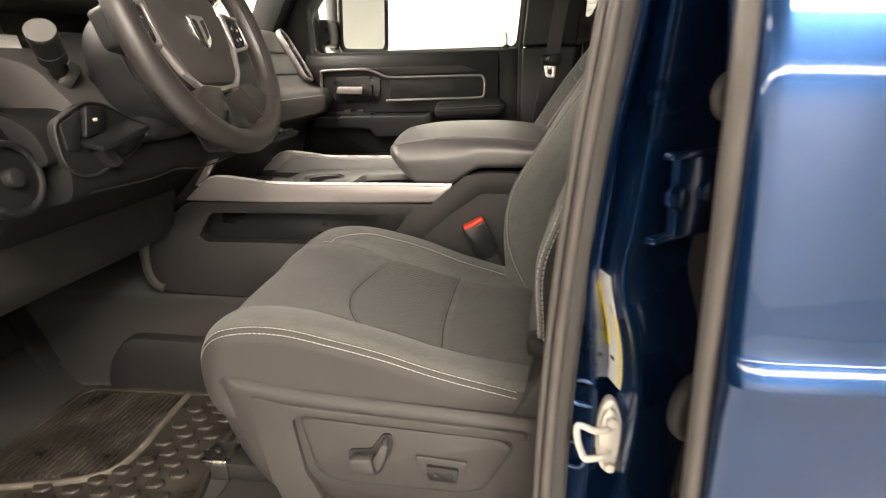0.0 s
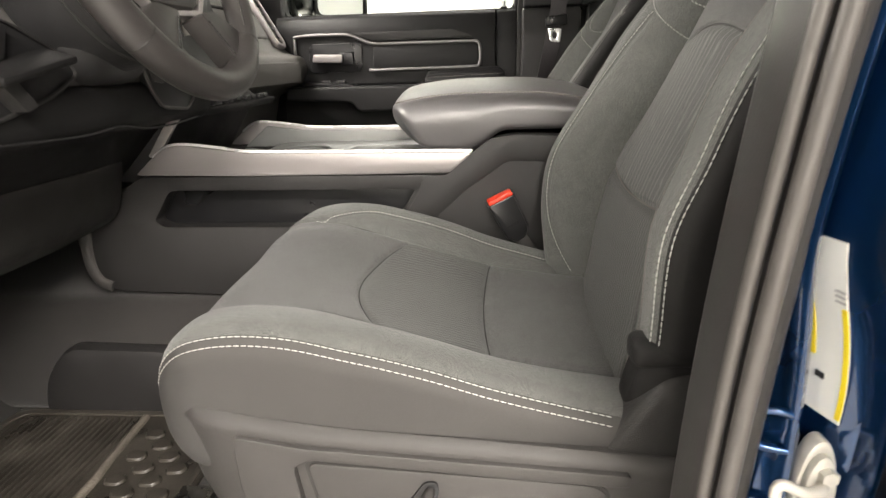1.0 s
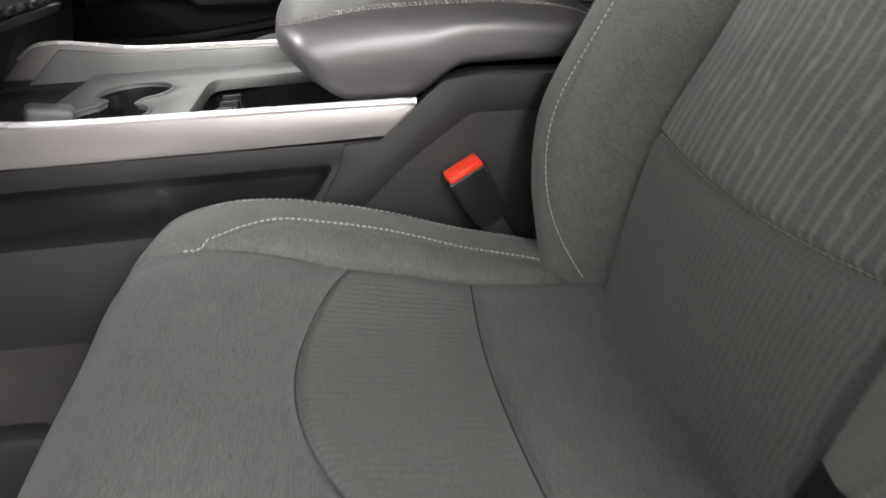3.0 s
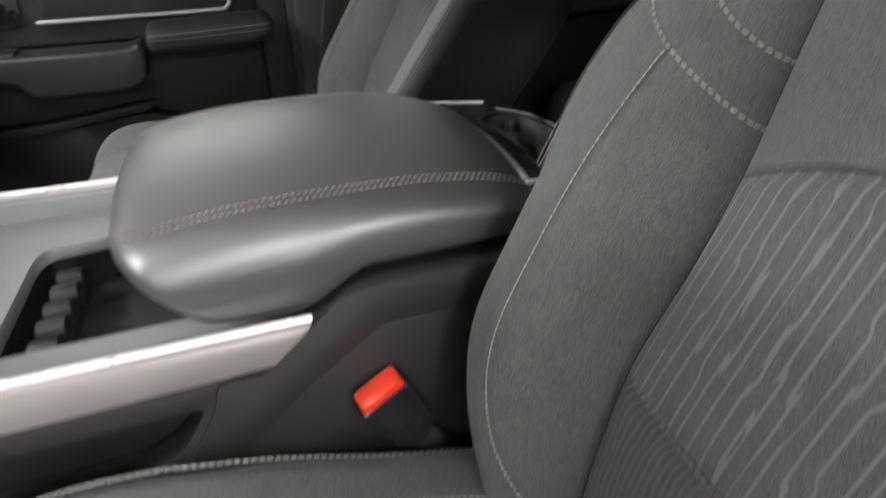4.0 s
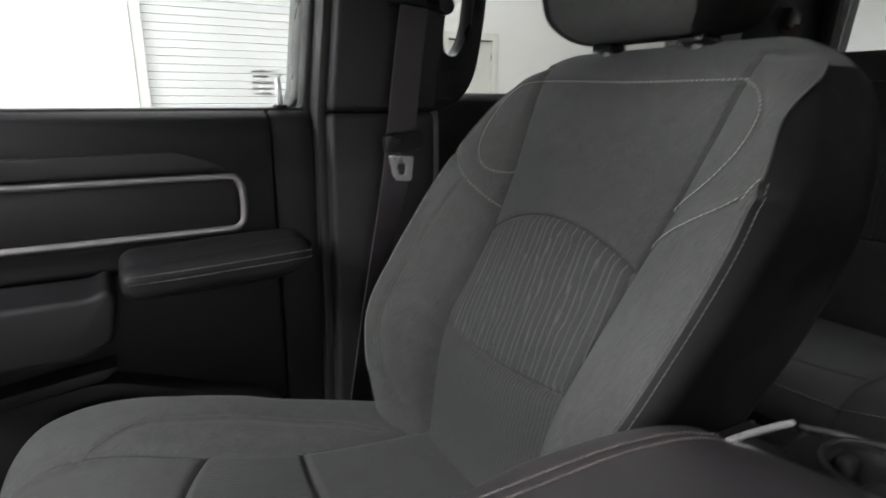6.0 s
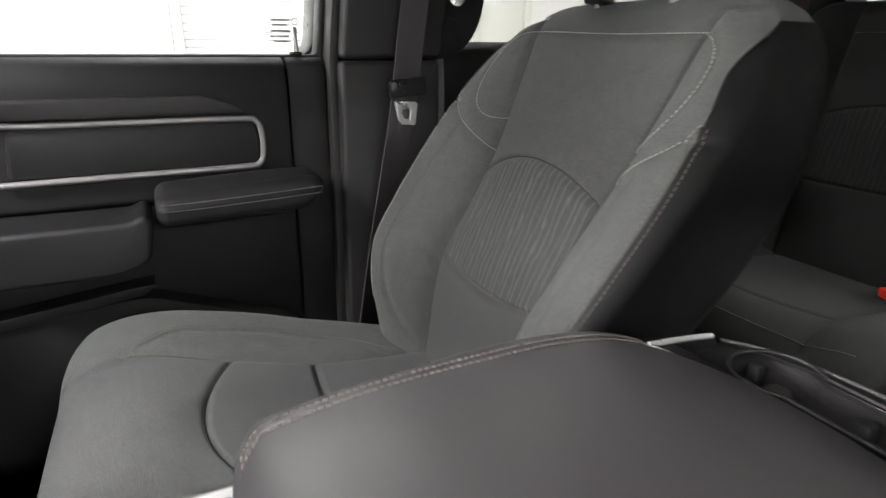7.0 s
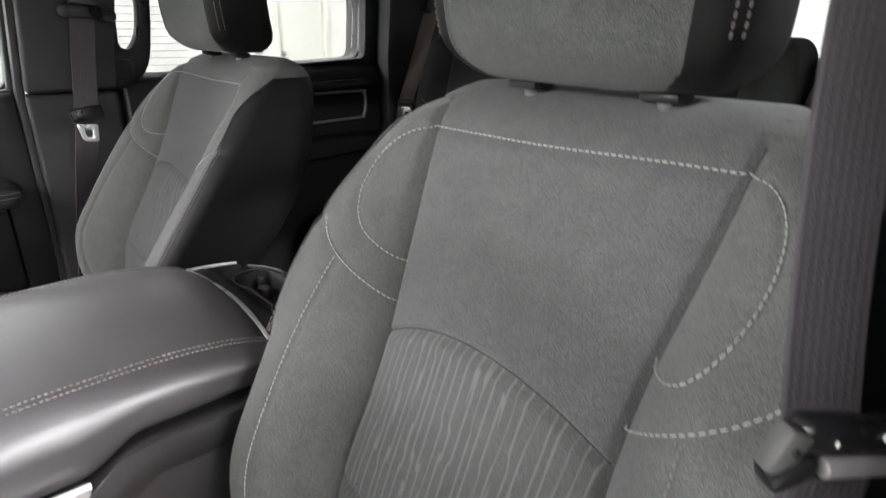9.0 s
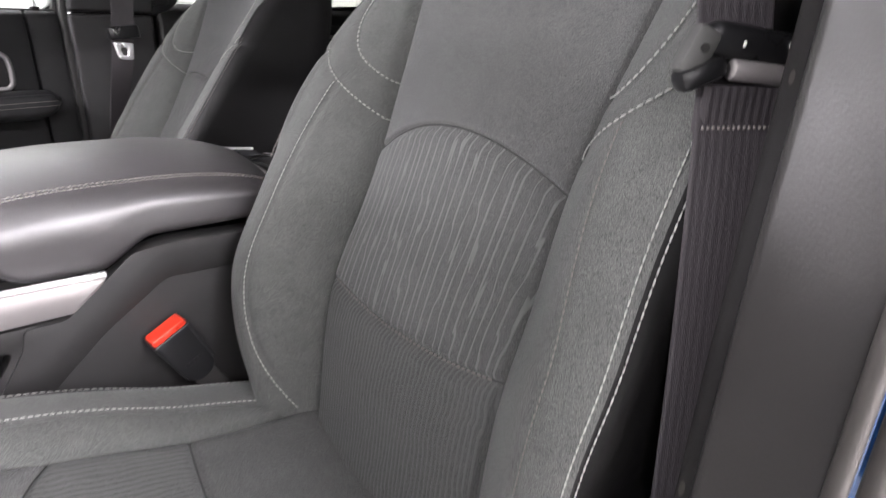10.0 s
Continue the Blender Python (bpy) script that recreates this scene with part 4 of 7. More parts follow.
    return b


front_belt(1)
driver_belt = front_belt(-1)
driver_belt.location = driver_belt.location + Vector((0.014, 0.014, 0))

# ---------------------------------------------------------------- driver side door opening
# inner trim of the centre pillar, door seal, painted jamb
it = part("b_pillar_trim", prism(rounded([(-0.056, 0.86), (0.14, 0.86), (0.14, 1.572), (-0.020, 1.572), (-0.030, 1.500), (-0.046, 1.38), (-0.056, 1.25)], 0.006), "y", -0.822, -0.782, 0.010, 3), M_PILLAR)
part("upper_cover", prism(rounded([(-0.006, 1.580), (0.15, 1.580), (0.18, 2.04), (0.035, 2.04)], 0.012), "y", -0.830, -0.783, 0.014, 3), M_PILLAR, it)
structure(it, "grey plastic inner trim of the centre pillar by the driver", "pillar")
sealp = spline([(-0.060, -0.822, 0.83), (-0.064, -0.822, 1.05), (-0.056, -0.822, 1.25), (-0.040, -0.822, 1.42), (-0.022, -0.822, 1.55), (0.006, -0.822, 1.75), (0.035, -0.818, 1.98)], 8)
v, f = sweep(sealp, rounded([(-0.028, -0.011), (0.028, -0.011), (0.028, 0.018), (-0.028, 0.018)], 0.006, 3), up=(1, 0, 0))
sl_ob = raw("door_seal", v, f, M_SEAL_D)
for bx, by, br in ((-0.012, -0.029, 0.0045), (-0.004, -0.040, 0.0055)):
    tube("seal_bead", [p + Vector((bx, by, 0)) for p in sealp], br, M_SEAL, sl_ob, "rounded rubber bead", n=12, up=(1, 0, 0))
structure(sl_ob, "grey rubber door seal along the centre pillar", "seal")
# painted jamb: inner flange, thin bead, channel with the label, wavy bead, then the face that slopes away to the rear door
JS = smooth_table([(0.82, -0.072), (1.088, -0.067), (1.146, -0.060), (1.208, -0.053), (1.328, -0.045), (1.39, -0.039), (1.477, -0.030), (1.543, -0.019), (2.02, 0.055)])
JA = smooth_table([(0.82, -0.040), (1.119, -0.037), (1.173, -0.034), (1.23, -0.034), (1.284, -0.037), (1.34, -0.042), (1.397, -0.037), (1.478, -0.026), (1.54, -0.015), (2.02, 0.062)])
JB = smooth_table([(0.82, -0.015), (1.06, -0.014), (1.138, -0.008), (1.19, -0.001), (1.244, 0.001), (1.295, -0.005), (1.348, -0.019), (1.40, -0.013), (1.479, -0.004), (1.54, 0.002), (2.02, 0.080)])


LX = smooth_table([(0.82, -0.031), (1.10, -0.026), (1.18, -0.0225), (1.225, -0.0215), (1.245, -0.0205), (1.286, -0.0245), (1.315, -0.031), (1.348, -0.0365), (1.40, -0.031), (1.478, -0.020), (1.54, -0.009), (2.02, 0.068)])


def jamb_row(z):
    s0, a0, b0, lx = JS(z), JA(z), JB(z), LX(z)
    c0 = b0 + 0.007
    out = [(s0 - 0.012, -0.830), (s0 - 0.002, -0.842), (s0 + 0.004, -0.856), (s0 + 0.009, -0.860), (a0 - 0.006, -0.864), (a0 - 0.0035, -0.869), (a0, -0.872), (a0 + 0.0035, -0.869), (a0 + 0.005, -0.864),
           (lx + 0.0045, -0.8440), (min(lx + 0.0133, b0 - 0.003), -0.8722), (b0 - 0.0025, -0.876), (b0 - 0.002, -0.887), (b0, -0.893), (b0 + 0.003, -0.893), (c0, -0.889)]
    out += [(c0 + d, -0.889 + 0.78 * d) for d in (0.004, 0.02, 0.04, 0.062)] + [(c0 + 0.075, -0.832), (0.22, -0.828)]
    return out


zs = np.linspace(0.82, 2.02, 90)
jv, jf = [], []
for z in zs:
    jv += [(x, y, z) for x, y in jamb_row(z)]
nj = len(jamb_row(1.2))
for i in range(len(zs) - 1):
    jf += [(i * nj + k, i * nj + k + 1, (i + 1) * nj + k + 1, (i + 1) * nj + k) for k in range(nj - 1)]
nb = len(jv)
jv += [(x, y + 0.004, z) for x, y, z in jv]
jf += [tuple(nb + i for i in q[::-1]) for q in jf]
jb = raw("b_pillar_jamb", jv, jf, M_BLUE, None, "", 55)
structure(jb, "glossy blue painted door jamb of the centre pillar", "pillar")
tube("jamb_crease", spline([(-0.034, -0.868, 1.236), (-0.046, -0.866, 1.238), (-0.054, -0.862, 1.234), (-0.055, -0.861, 1.222), (-0.051, -0.864, 1.212), (-0.034, -0.868, 1.210)], 5), 0.003, M_BLUE, jb, n=8)
tube("jamb_crease", spline([(-0.060, -0.862, 1.164), (-0.048, -0.866, 1.168), (-0.039, -0.868, 1.160), (-0.039, -0.868, 1.146), (-0.046, -0.866, 1.138), (-0.060, -0.862, 1.140), (-0.066, -0.860, 1.152)], 5, True), 0.003, M_BLUE, jb, closed=True, n=8)
# label on the jamb: white sheet, yellow borders, unreadable print
st = thing("tyre_label", (-0.02, -0.88, 1.2), "white and yellow printed label stuck on the blue jamb", "label")


def lab(u, h):
    """u across the label, 0 to 1, h its height."""
    return (LX(h) + 0.0044 + u * 0.0078, -0.8455 - 0.025 * u, h)


def label_patch(name, u0, u1, h0, h1, material, lift, parent):
    vs, fs = [], []
    hs = np.linspace(h0, h1, 12)
    for h in hs:
        for off in (0.0, -0.0006):
            for u in (u0, u1):
                x, y, z = lab(u, h)
                vs.append((x - 0.954 * (lift - off) - 0.0008, y - 0.298 * (lift - off), z))
    for i in range(11):
        a, b = i * 4, i * 4 + 4
        fs += [(a, a + 1, b + 1, b), (a + 2, b + 2, b + 3, a + 3), (a, b, b + 2, a + 2), (a + 1, a + 3, b + 3, b + 1)]
    fs += [(0, 2, 3, 1), (44, 45, 47, 46)]
    return raw(name, vs, fs, material, parent)


sheet = label_patch("sheet", 0.0, 1.0, 1.231, 1.346, M_PAPER, 0.0, st)
label_patch("yellow_border", 0.0, 0.13, 1.268, 1.334, M_YELLOW, 0.0008, sheet)
label_patch("yellow_border", 0.87, 1.0, 1.234, 1.306, M_YELLOW, 0.0008, sheet)
for k in range(3):
    label_patch("print_line", 0.72, 0.98, 1.309 + 0.0032 * k, 1.3105 + 0.0032 * k, M_INK, 0.0008, sheet)
label_patch("dark_mark", 0.18, 0.42, 1.254, 1.258, M_INK_K, 0.0008, sheet)
# striker
sk = thing("door_striker", (-0.02, -0.875, 1.14), "plated steel door striker loop on an oval base plate", "striker")
plate = [(-0.018 + 0.0125 * math.cos(a), 1.181 + 0.041 * math.sin(a)) for a in np.linspace(0, 2 * math.pi, 28)[:-1]]
part("base_plate", prism(plate, "y", -0.874, -0.862, 0.002), M_ZINC, sk)
part("upper_plate", prism([(-0.0185 + 0.010 * math.cos(a), 1.184 + 0.031 * math.sin(a)) for a in np.linspace(0, 2 * math.pi, 28)[:-1]], "y", -0.880, -0.8735, 0.002), M_ZINC, sk)
for dz in (-0.029, 0.022):
    part("bolt", cyl(0.0055, 0.007, (-0.017, -0.882, 1.181 + dz), (90, 0, 0), 6, 0.0012), M_ZINC, sk)
tube("loop", spline([(-0.017, -0.876, 1.196), (-0.022, -0.886, 1.197), (-0.034, -0.890, 1.198), (-0.046, -0.890, 1.203), (-0.0505, -0.890, 1.200), (-0.049, -0.890, 1.185), (-0.043, -0.890, 1.168), (-0.038, -0.890, 1.166), (-0.022, -0.886, 1.168), (-0.017, -0.876, 1.169)], 6), 0.0034, M_ZINC, sk, n=10, up=(0.2, 0.3, 1))
# rear door of the driver side, closed: skin with crease, edge strip
rdd = thing("rear_door_blue", (0.5, -0.97, 0.75), "closed rear door in glossy blue metallic paint", "vehicle door", kind="structure")
# how far the skin leans inward, in degrees, by height: round shoulder, sharp crease, hollow below it
lean = lerp_table([(0.78, -8), (1.0, -6), (1.20, -5), (1.250, -4), (1.268, -1.5), (1.280, -4), (1.290, -11), (1.306, -12), (1.309, 6), (1.312, 25), (1.325, 27), (1.330, 10), (1.345, 4), (1.41, 5.5), (1.46, 8.5), (1.490, 11.8), (1.505, 13), (1.53, 17), (1.60, 21), (1.63, 22)])
zk = np.concatenate([np.linspace(0.78, 1.24, 14), np.linspace(1.25, 1.36, 56), np.linspace(1.37, 1.62, 30)])
yk = [-0.985]
for z0, z1 in zip(zk[:-1], zk[1:]):
    yk.append(yk[-1] + math.tan(radians(lean((z0 + z1) / 2))) * (z1 - z0))
off = -1.010 - float(np.interp(1.33, zk, yk))
skin = [Vector((y + off, z, 0)) for y, z in zip(yk, zk)]
sv, sf = [], []
xs = [0.018, 0.020, 0.026, 0.04] + list(np.linspace(0.08, 0.92, 14))
for x in xs:
    inset = 0.012 * math.exp(-(x - 0.018) / 0.006)
    sv += [(x, p.x + inset, p.y) for p in skin]
ns = len(skin)
for i in range(len(xs) - 1):
    sf += [(i * ns + k, i * ns + k + 1, (i + 1) * ns + k + 1, (i + 1) * ns + k) for k in range(ns - 1)]
nb = len(sv)
sv += [(x, y + 0.035, z) for x, y, z in sv]
sf += [tuple(nb + i for i in q[::-1]) for q in sf]
sf += [(k, nb + k, nb + k + 1, k + 1) for k in range(ns - 1)]
raw("door_skin", sv, sf, M_BLUE, rdd, "", 40)
winrd = [(0.20, 1.63), (0.84, 1.65), (0.80, 2.0), (0.17, 2.0)]
part("window_frame", prism([(0.06, 1.60), (0.92, 1.62), (0.86, 2.04), (0.10, 2.04)], "y", -0.95, -0.87, 0.008, holes=(winrd,)), M_SMOOTH, rdd)
g3 = part("pane", prism(winrd, "y", -0.91, -0.905), M_PRIVACY, rdd, "dark privacy glass")
g3.visible_shadow = False
part("trim_panel", prism(rounded([(-0.872, 1.602), (-0.84, 1.610), (-0.815, 1.59), (-0.807, 1.55), (-0.81, 0.95), (-0.872, 0.95)], 0.012), "x", 0.16, 0.87, 0.004), M_PLAST, rdd)
tube("edge_strip", [(0.013 + 0.02 * max(0, z - 1.5), -0.983 if z < 1.5 else -0.983 + 0.12 * (z - 1.5), z) for z in np.linspace(0.80, 2.0, 30)], 0.010, M_SEAL, rdd, "grey rubber edge strip", n=10, up=(1, 0, 0.01), ry=0.006)
# rear door hinges and rubber stops on the sloping face of the pillar
SLOPE = math.degrees(math.atan(0.78))


def on_face(d, z, lift=0.0):
    """d: how far along the sloping face from its front edge."""
    c0 = JB(z) + 0.007
    n = Vector((-0.78, -1, 0)).normalized() * lift
    return (c0 + d + n.x, -0.889 + 0.78 * d + n.y, z)


for hz in (1.395, 0.95):
    hg = part("hinge", box((0.056, 0.010, 0.070), on_face(0.040, hz, 0.003), 0.004, 2, (0, 0, SLOPE)), M_BLUE, rdd, "blue painted door hinge with two bolts")
    for d, dz in ((0.027, 0.0), (0.051, 0.002)):
        part("bolt", cyl(0.0095, 0.012, on_face(d, hz + dz, 0.013), (90, 0, SLOPE), 6, 0.002), M_BLUE, hg)
        part("washer", cyl(0.0125, 0.003, on_face(d, hz + dz, 0.0105), (90, 0, SLOPE), 18, 0.001), M_BLUE, hg)
    for dz in (-0.032, 0.034):
        part("rib", box((0.050, 0.010, 0.006), on_face(0.030, hz + dz, 0.011), 0.002, 2, (0, 0, SLOPE)), M_BLUE, hg)
STOPS = []
for gz, rr, d in ((1.480, 0.019, 0.052), (1.205, 0.034, 0.050)):
    gr = thing("rubber_stop", on_face(d, gz), "round grey rubber stop on the blue pillar", "rubber stop", "pillar rubber stops")
    STOPS.append(gr)
    ring = [Vector(on_face(d, gz, 0.005)) + Vector((0.788, 0.615, 0)) * (rr * 0.74 * math.cos(a)) + Vector((0, 0, rr * 0.74 * math.sin(a))) for a in np.linspace(0, 2 * math.pi, 29)[:-1]]
    tube("ring", ring, rr * 0.28, M_SEAL if rr < 0.03 else M_RUBBER, gr, closed=True, n=10, up=(-0.615, -0.788, 0))
    part("plug", cyl(rr * 0.62, 0.006, on_face(d, gz, 0.003), (90, 0, SLOPE), 24, 0.002), M_RUBBER, gr)

# open driver door: dark inner trim, blue outer skin
dd = thing("driver_door", (-1.02, -0.97, 0.75), "driver door standing open, dark inner trim and blue skin", "vehicle door", kind="structure")
DM = pose(-1.03, -0.955, 0, 0, 0, -68)


def on_door(bm):
    bmesh.ops.transform(bm, matrix=DM, verts=bm.verts)
    return bm


wind = rounded([(0.12, 1.60), (0.88, 1.60), (0.93, 2.0), (0.44, 2.0), (0.12, 1.72)], 0.03)
part("outer_skin", on_door(prism([(0.0, 0.78), (0.92, 0.78), (0.96, 1.60), (0.0, 1.60)], "y", -0.055, -0.035, 0.006)), M_BLUE, dd)
part("inner_trim", on_door(prism(rounded([(0.015, 0.82), (0.905, 0.82), (0.945, 1.585), (0.015, 1.585)], 0.03), "y", -0.034, 0.075, 0.02)), M_PLAST, dd)
part("armrest", on_door(prism(rounded([(0.20, 1.30), (0.80, 1.33), (0.80, 1.39), (0.22, 1.37)], 0.02), "y", 0.076, 0.14, 0.015)), M_PLAST, dd)
part("window_frame", on_door(prism([(0.06, 1.586), (0.94, 1.586), (0.99, 2.04), (0.40, 2.04), (0.06, 1.75)], "y", -0.03, 0.03, 0.008, holes=(wind,))), M_SMOOTH, dd)
gd = part("pane", on_door(prism(wind, "y", -0.003, 0.002)), M_GLASS, dd)
gd.visible_shadow = False

for ob in (it, sl_ob):
    ob.location = ob.location + Vector((0.016, 0.028, 0))
for ob in (jb, st, sk):
    ob.location = ob.location + Vector((0.026, 0.048, -0.018))
rdd.location = rdd.location + Vector((0.029, 0.018, 0.013))
for ob in STOPS:
    ob.location = ob.location + Vector((0.028, 0.018, 0.003))

# ---------------------------------------------------------------- front seats
BX = smooth_table([(1.02, -0.070), (1.10, -0.058), (1.16, -0.048), (1.22, -0.039), (1.29, -0.020), (1.36, 0.022), (1.42, 0.056), (1.485, 0.088), (1.55, 0.118), (1.622, 0.151), (1.70, 0.186)])
BW = smooth_table([(1.02, 0.198), (1.10, 0.222), (1.19, 0.246), (1.30, 0.268), (1.42, 0.274), (1.50, 0.270), (1.56, 0.258), (1.61, 0.236), (1.645, 0.206), (1.68, 0.168)])
ED = smooth_table([(1.02, 0.026), (1.20, 0.028), (1.35, 0.030), (1.50, 0.032), (1.60, 0.038), (1.70, 0.042)])    # radius of the long edges
BN = smooth_table([(1.02, 0.74), (1.10, 0.77), (1.20, 0.82), (1.30, 0.88), (1.38, 0.94), (1.46, 1.0), (1.70, 1.0)])    # the inner side is slimmer low down
BC = smooth_table([(1.02, 0.120), (1.15, 0.125), (1.29, 0.128), (1.42, 0.135), (1.485, 0.145), (1.622, 0.163), (1.70, 0.167)])
BB = smooth_table([(1.02, 0.022), (1.12, 0.050), (1.22, 0.072), (1.34, 0.078), (1.44, 0.068), (1.52, 0.048), (1.60, 0.020), (1.66, 0.0), (1.70, 0.0)])
BO = smooth_table([(1.02, 0.010), (1.12, 0.036), (1.20, 0.053), (1.25, 0.047), (1.33, 0.025), (1.42, 0.0), (1.52, -0.002), (1.60, 0.0), (1.70, 0.0)])    # how much less the outer bolster stands proud
BT = smooth_table([(1.02, 0.125), (1.30, 0.150), (1.50, 0.150), (1.60, 0.130), (1.70, 0.105)])
CZ = smooth_table([(-0.60, 1.150), (-0.50, 1.178), (-0.44, 1.186), (-0.38, 1.180), (-0.317, 1.163), (-0.25, 1.143), (-0.195, 1.126), (-0.10, 1.110), (-0.02, 1.102), (0.06, 1.094)])
CB = smooth_table([(-0.60, 0.0), (-0.52, 0.012), (-0.44, 0.026), (-0.36, 0.034), (-0.28, 0.037), (-0.18, 0.031), (-0.10, 0.021), (0.0, 0.004), (0.06, 0.0)])
CWD = smooth_table([(-0.60, 0.232), (-0.54, 0.254), (-0.48, 0.262), (-0.38, 0.263), (-0.20, 0.260), (-0.06, 0.252), (0.06, 0.240)])


SHOULDER = 1.630                              # height at which the side panels of the backrests end


def front_seat(s, dx, label, group):
    """s: -1 driver, 1 passenger; dx: how far back the seat stands."""
    yc = s * 0.455
    seat = thing("front_seat", (-0.2 + dx, yc, FL), label, "seat", group)

    def back_to(w, l, d):
        q = w / BW(l)
        w = w + 0.012 * smooth(1.50, 1.25, l) * max(0.0, 1 - q * q)
        if 0 < q < 1:
            w += (0.020 if s < 0 else 0.006) * smooth(1.50, 1.28, l) * 4 * q * (1 - q)
        if w > 0:
            y = w * (0.968 if s < 0 else 1.0)
        else:
            c, W = BC(l), BW(l)
            k = (W * (BN(l) if s < 0 else 0.5 + 0.5 * BN(l)) - c) / (W - c)
            y = w if w > -c else -c - (-w - c) * k
        return (-d + dx, yc + s * y, l)

    def bface(w, l):
        c, W = BC(l), BW(l)
        t = (abs(w) - c) / max(W - c, 0.01)
        u = 1 - min(max(t / 0.66, 0.0), 1.0)
        bol = (BB(l) - (BO(l) if w > 0 and s < 0 else 0.0)) * (1 - u ** 2.2)
        return -BX(l) + bol + 0.008 * (1 - min(abs(w) / c, 1) ** 2) * smooth(1.62, 1.40, l)

    def bback(l):
        return -(BX(l) + BT(l))

    # sewn lines on the bolsters: a loop at the shoulder, a line across, a line down
    loop, cross_l, mid = [], [], []
    for p in spline([(0.0, 1.482, 0), (0.021, 1.499, 0), (0.039, 1.517, 0), (0.050, 1.540, 0), (0.052, 1.562, 0), (0.045, 1.588, 0), (0.026, 1.607, 0), (0.0, 1.616, 0)], 6):
        loop.append((BC(p.y) + p.x, p.y))
    loop_o = []                               # rounder on the outer bolster
    for t in np.linspace(0, 1, 40):
        z = 1.5565 + 0.0645 * math.cos(math.pi * t)
        loop_o.append((BC(z) + 0.052 * math.sin(math.pi * t) ** 0.78, z))
    for t in np.linspace(0, 1, 24):
        z = 1.443 + 0.054 * (1 - (1 - t) ** 1.9) + 0.018 * t ** 4
        cross_l.append((BC(z) + (BW(z) - ED(z) - BC(z)) * t, z))
    mtab = smooth_table([(1.13, 0.134), (1.17, 0.158), (1.22, 0.180), (1.30, 0.198), (1.40, 0.203), (1.486, 0.194)])
    for z in np.linspace(1.13, 1.486, 60):
        mid.append((mtab(z), z))
    seams = [[(e * w, z) for w, z in ln] for e in (-1, 1) for ln in (loop if e < 0 else loop_o, cross_l, mid)]
    top = [(w, 1.616 + 0.005 * smooth(-0.05, 0.162, w)) for w in np.linspace(-0.162, 0.162, 50)]
    pad = Pad(back_to, 1.045, 1.662, BW, BC, bface, bback, ED, (0.05, 0.050), [(1.415, 0.042), (1.285, -0.012)], seams + [top], flip=s < 0, rows=150, ncol=26, nbol=24, low=0.055, depth=0.0085)

    def rim_angle(l, w_in=True):
        """Where the cloth ends on the rounded edge: it sweeps back over the shoulder."""
        return (0.36 if w_in or s > 0 else 0.58) + 1.2 * smooth(1.555, SHOULDER + 0.010, l) ** 2

    def on_edge(e, z, a):
        """Place and normal on the rounded edge of side e at the angle a."""
        r = ED(z)
        flat = BW(z) - 0.7 * pad.shrink(z) - r
        fl = pad.height(e * flat, z) - pad.shrink(z)
        er = min(r, (fl - bback(z) - pad.shrink(z)) * 0.45)
        return Vector(back_to(e * (flat + r * math.sin(a)), z, fl - er * (1 - math.cos(a)))), Vector((-math.cos(a), s * e * math.sin(a), 0))

    def breg(kind, w, l):
        if kind in ("back",):
            return "back"
        if kind == "end" and l > 1.4:
            return "bol_out"
        if kind in ("side", "end") and l < SHOULDER:
            return "side_in" if w < 0 else "side_out"
        if kind == "face" and abs(w) < BC(l) + 0.0005:
            return "upper" if l > 1.415 else "insert" if l > 1.285 else "lumbar"
        if kind == "edge" and l < SHOULDER and abs(w) > BW(l) - 0.7 * pad.shrink(l) - ED(l) * (1 - math.sin(rim_angle(l, w < 0))):
            return "side_in" if w < 0 else "side_out"
        if w > 0 and l < 1.180 and s < 0:
            return "side_out"
        return "bol_in" if w < 0 else "bol_out"
    made = pad.build(breg, {"back": ("back_panel", M_PLAST, "dark plastic back panel"), "side_in": ("side_panel", M_VINYL_D, "smooth dark side panel"), "side_out": ("side_panel", M_VINYL_D, "smooth dark side panel"),
                            "upper": ("upper_panel", M_CLOTH_C, ""), "insert": ("insert_panel", M_INSERT, "ribbed cloth insert"), "lumbar": ("lumbar_panel", M_INSERT_S, ""),
                            "bol_in": ("backrest_bolster", M_CLOTH, ""), "bol_out": ("backrest_bolster", M_CLOTH, "")}, seat)

    def sew(pts, off=0.0):
        return [pad.surf(w + off, z) for w, z in pts]
    stitches("stitching", [sew(top)], M_THREAD, made["upper"], 0.0062, 0.0045, 0.0008, 0.0028)
    for e, key in ((-1, "bol_in"), (1, "bol_out")):
        for ln in (loop if e < 0 else loop_o, cross_l):
            stitches("stitching", [sew([(e * w, z) for w, z in ln])], M_THREAD, made[key], 0.0062, 0.0045, 0.00068, 0.0028)
        stitches("stitching", [[on_edge(e, 1.515 + 0.020 * t, t * rim_angle(1.53, e < 0)) for t in np.linspace(0, 1, 10)]], M_THREAD, made[key], 0.0062, 0.0045, 0.0008, 0.0006)
        if not (s > 0 and e < 0):
            stitches("stitching", [sew([(e * (w + 0.0045), z) for w, z in mid])], M_THREAD if e < 0 else M_THREAD_D, made[key], 0.0058, 0.0042, 0.00062, 0.0012)
        # double row where bolster and side panel meet, and the piping over the shoulder
        z0 = 1.192 if e > 0 else 1.13 if s > 0 else 1.40
        for o in (-0.10, 0.10):
            row = [on_edge(e, z, rim_angle(z, e < 0) + o * 0.052 / ED(z)) for z in np.linspace(z0, 1.530, 90)]
            stitches("stitching", [row], M_THREAD if e > 0 else M_THREAD_D, made[key], 0.0066, 0.0054, 0.0006, 0.0006)
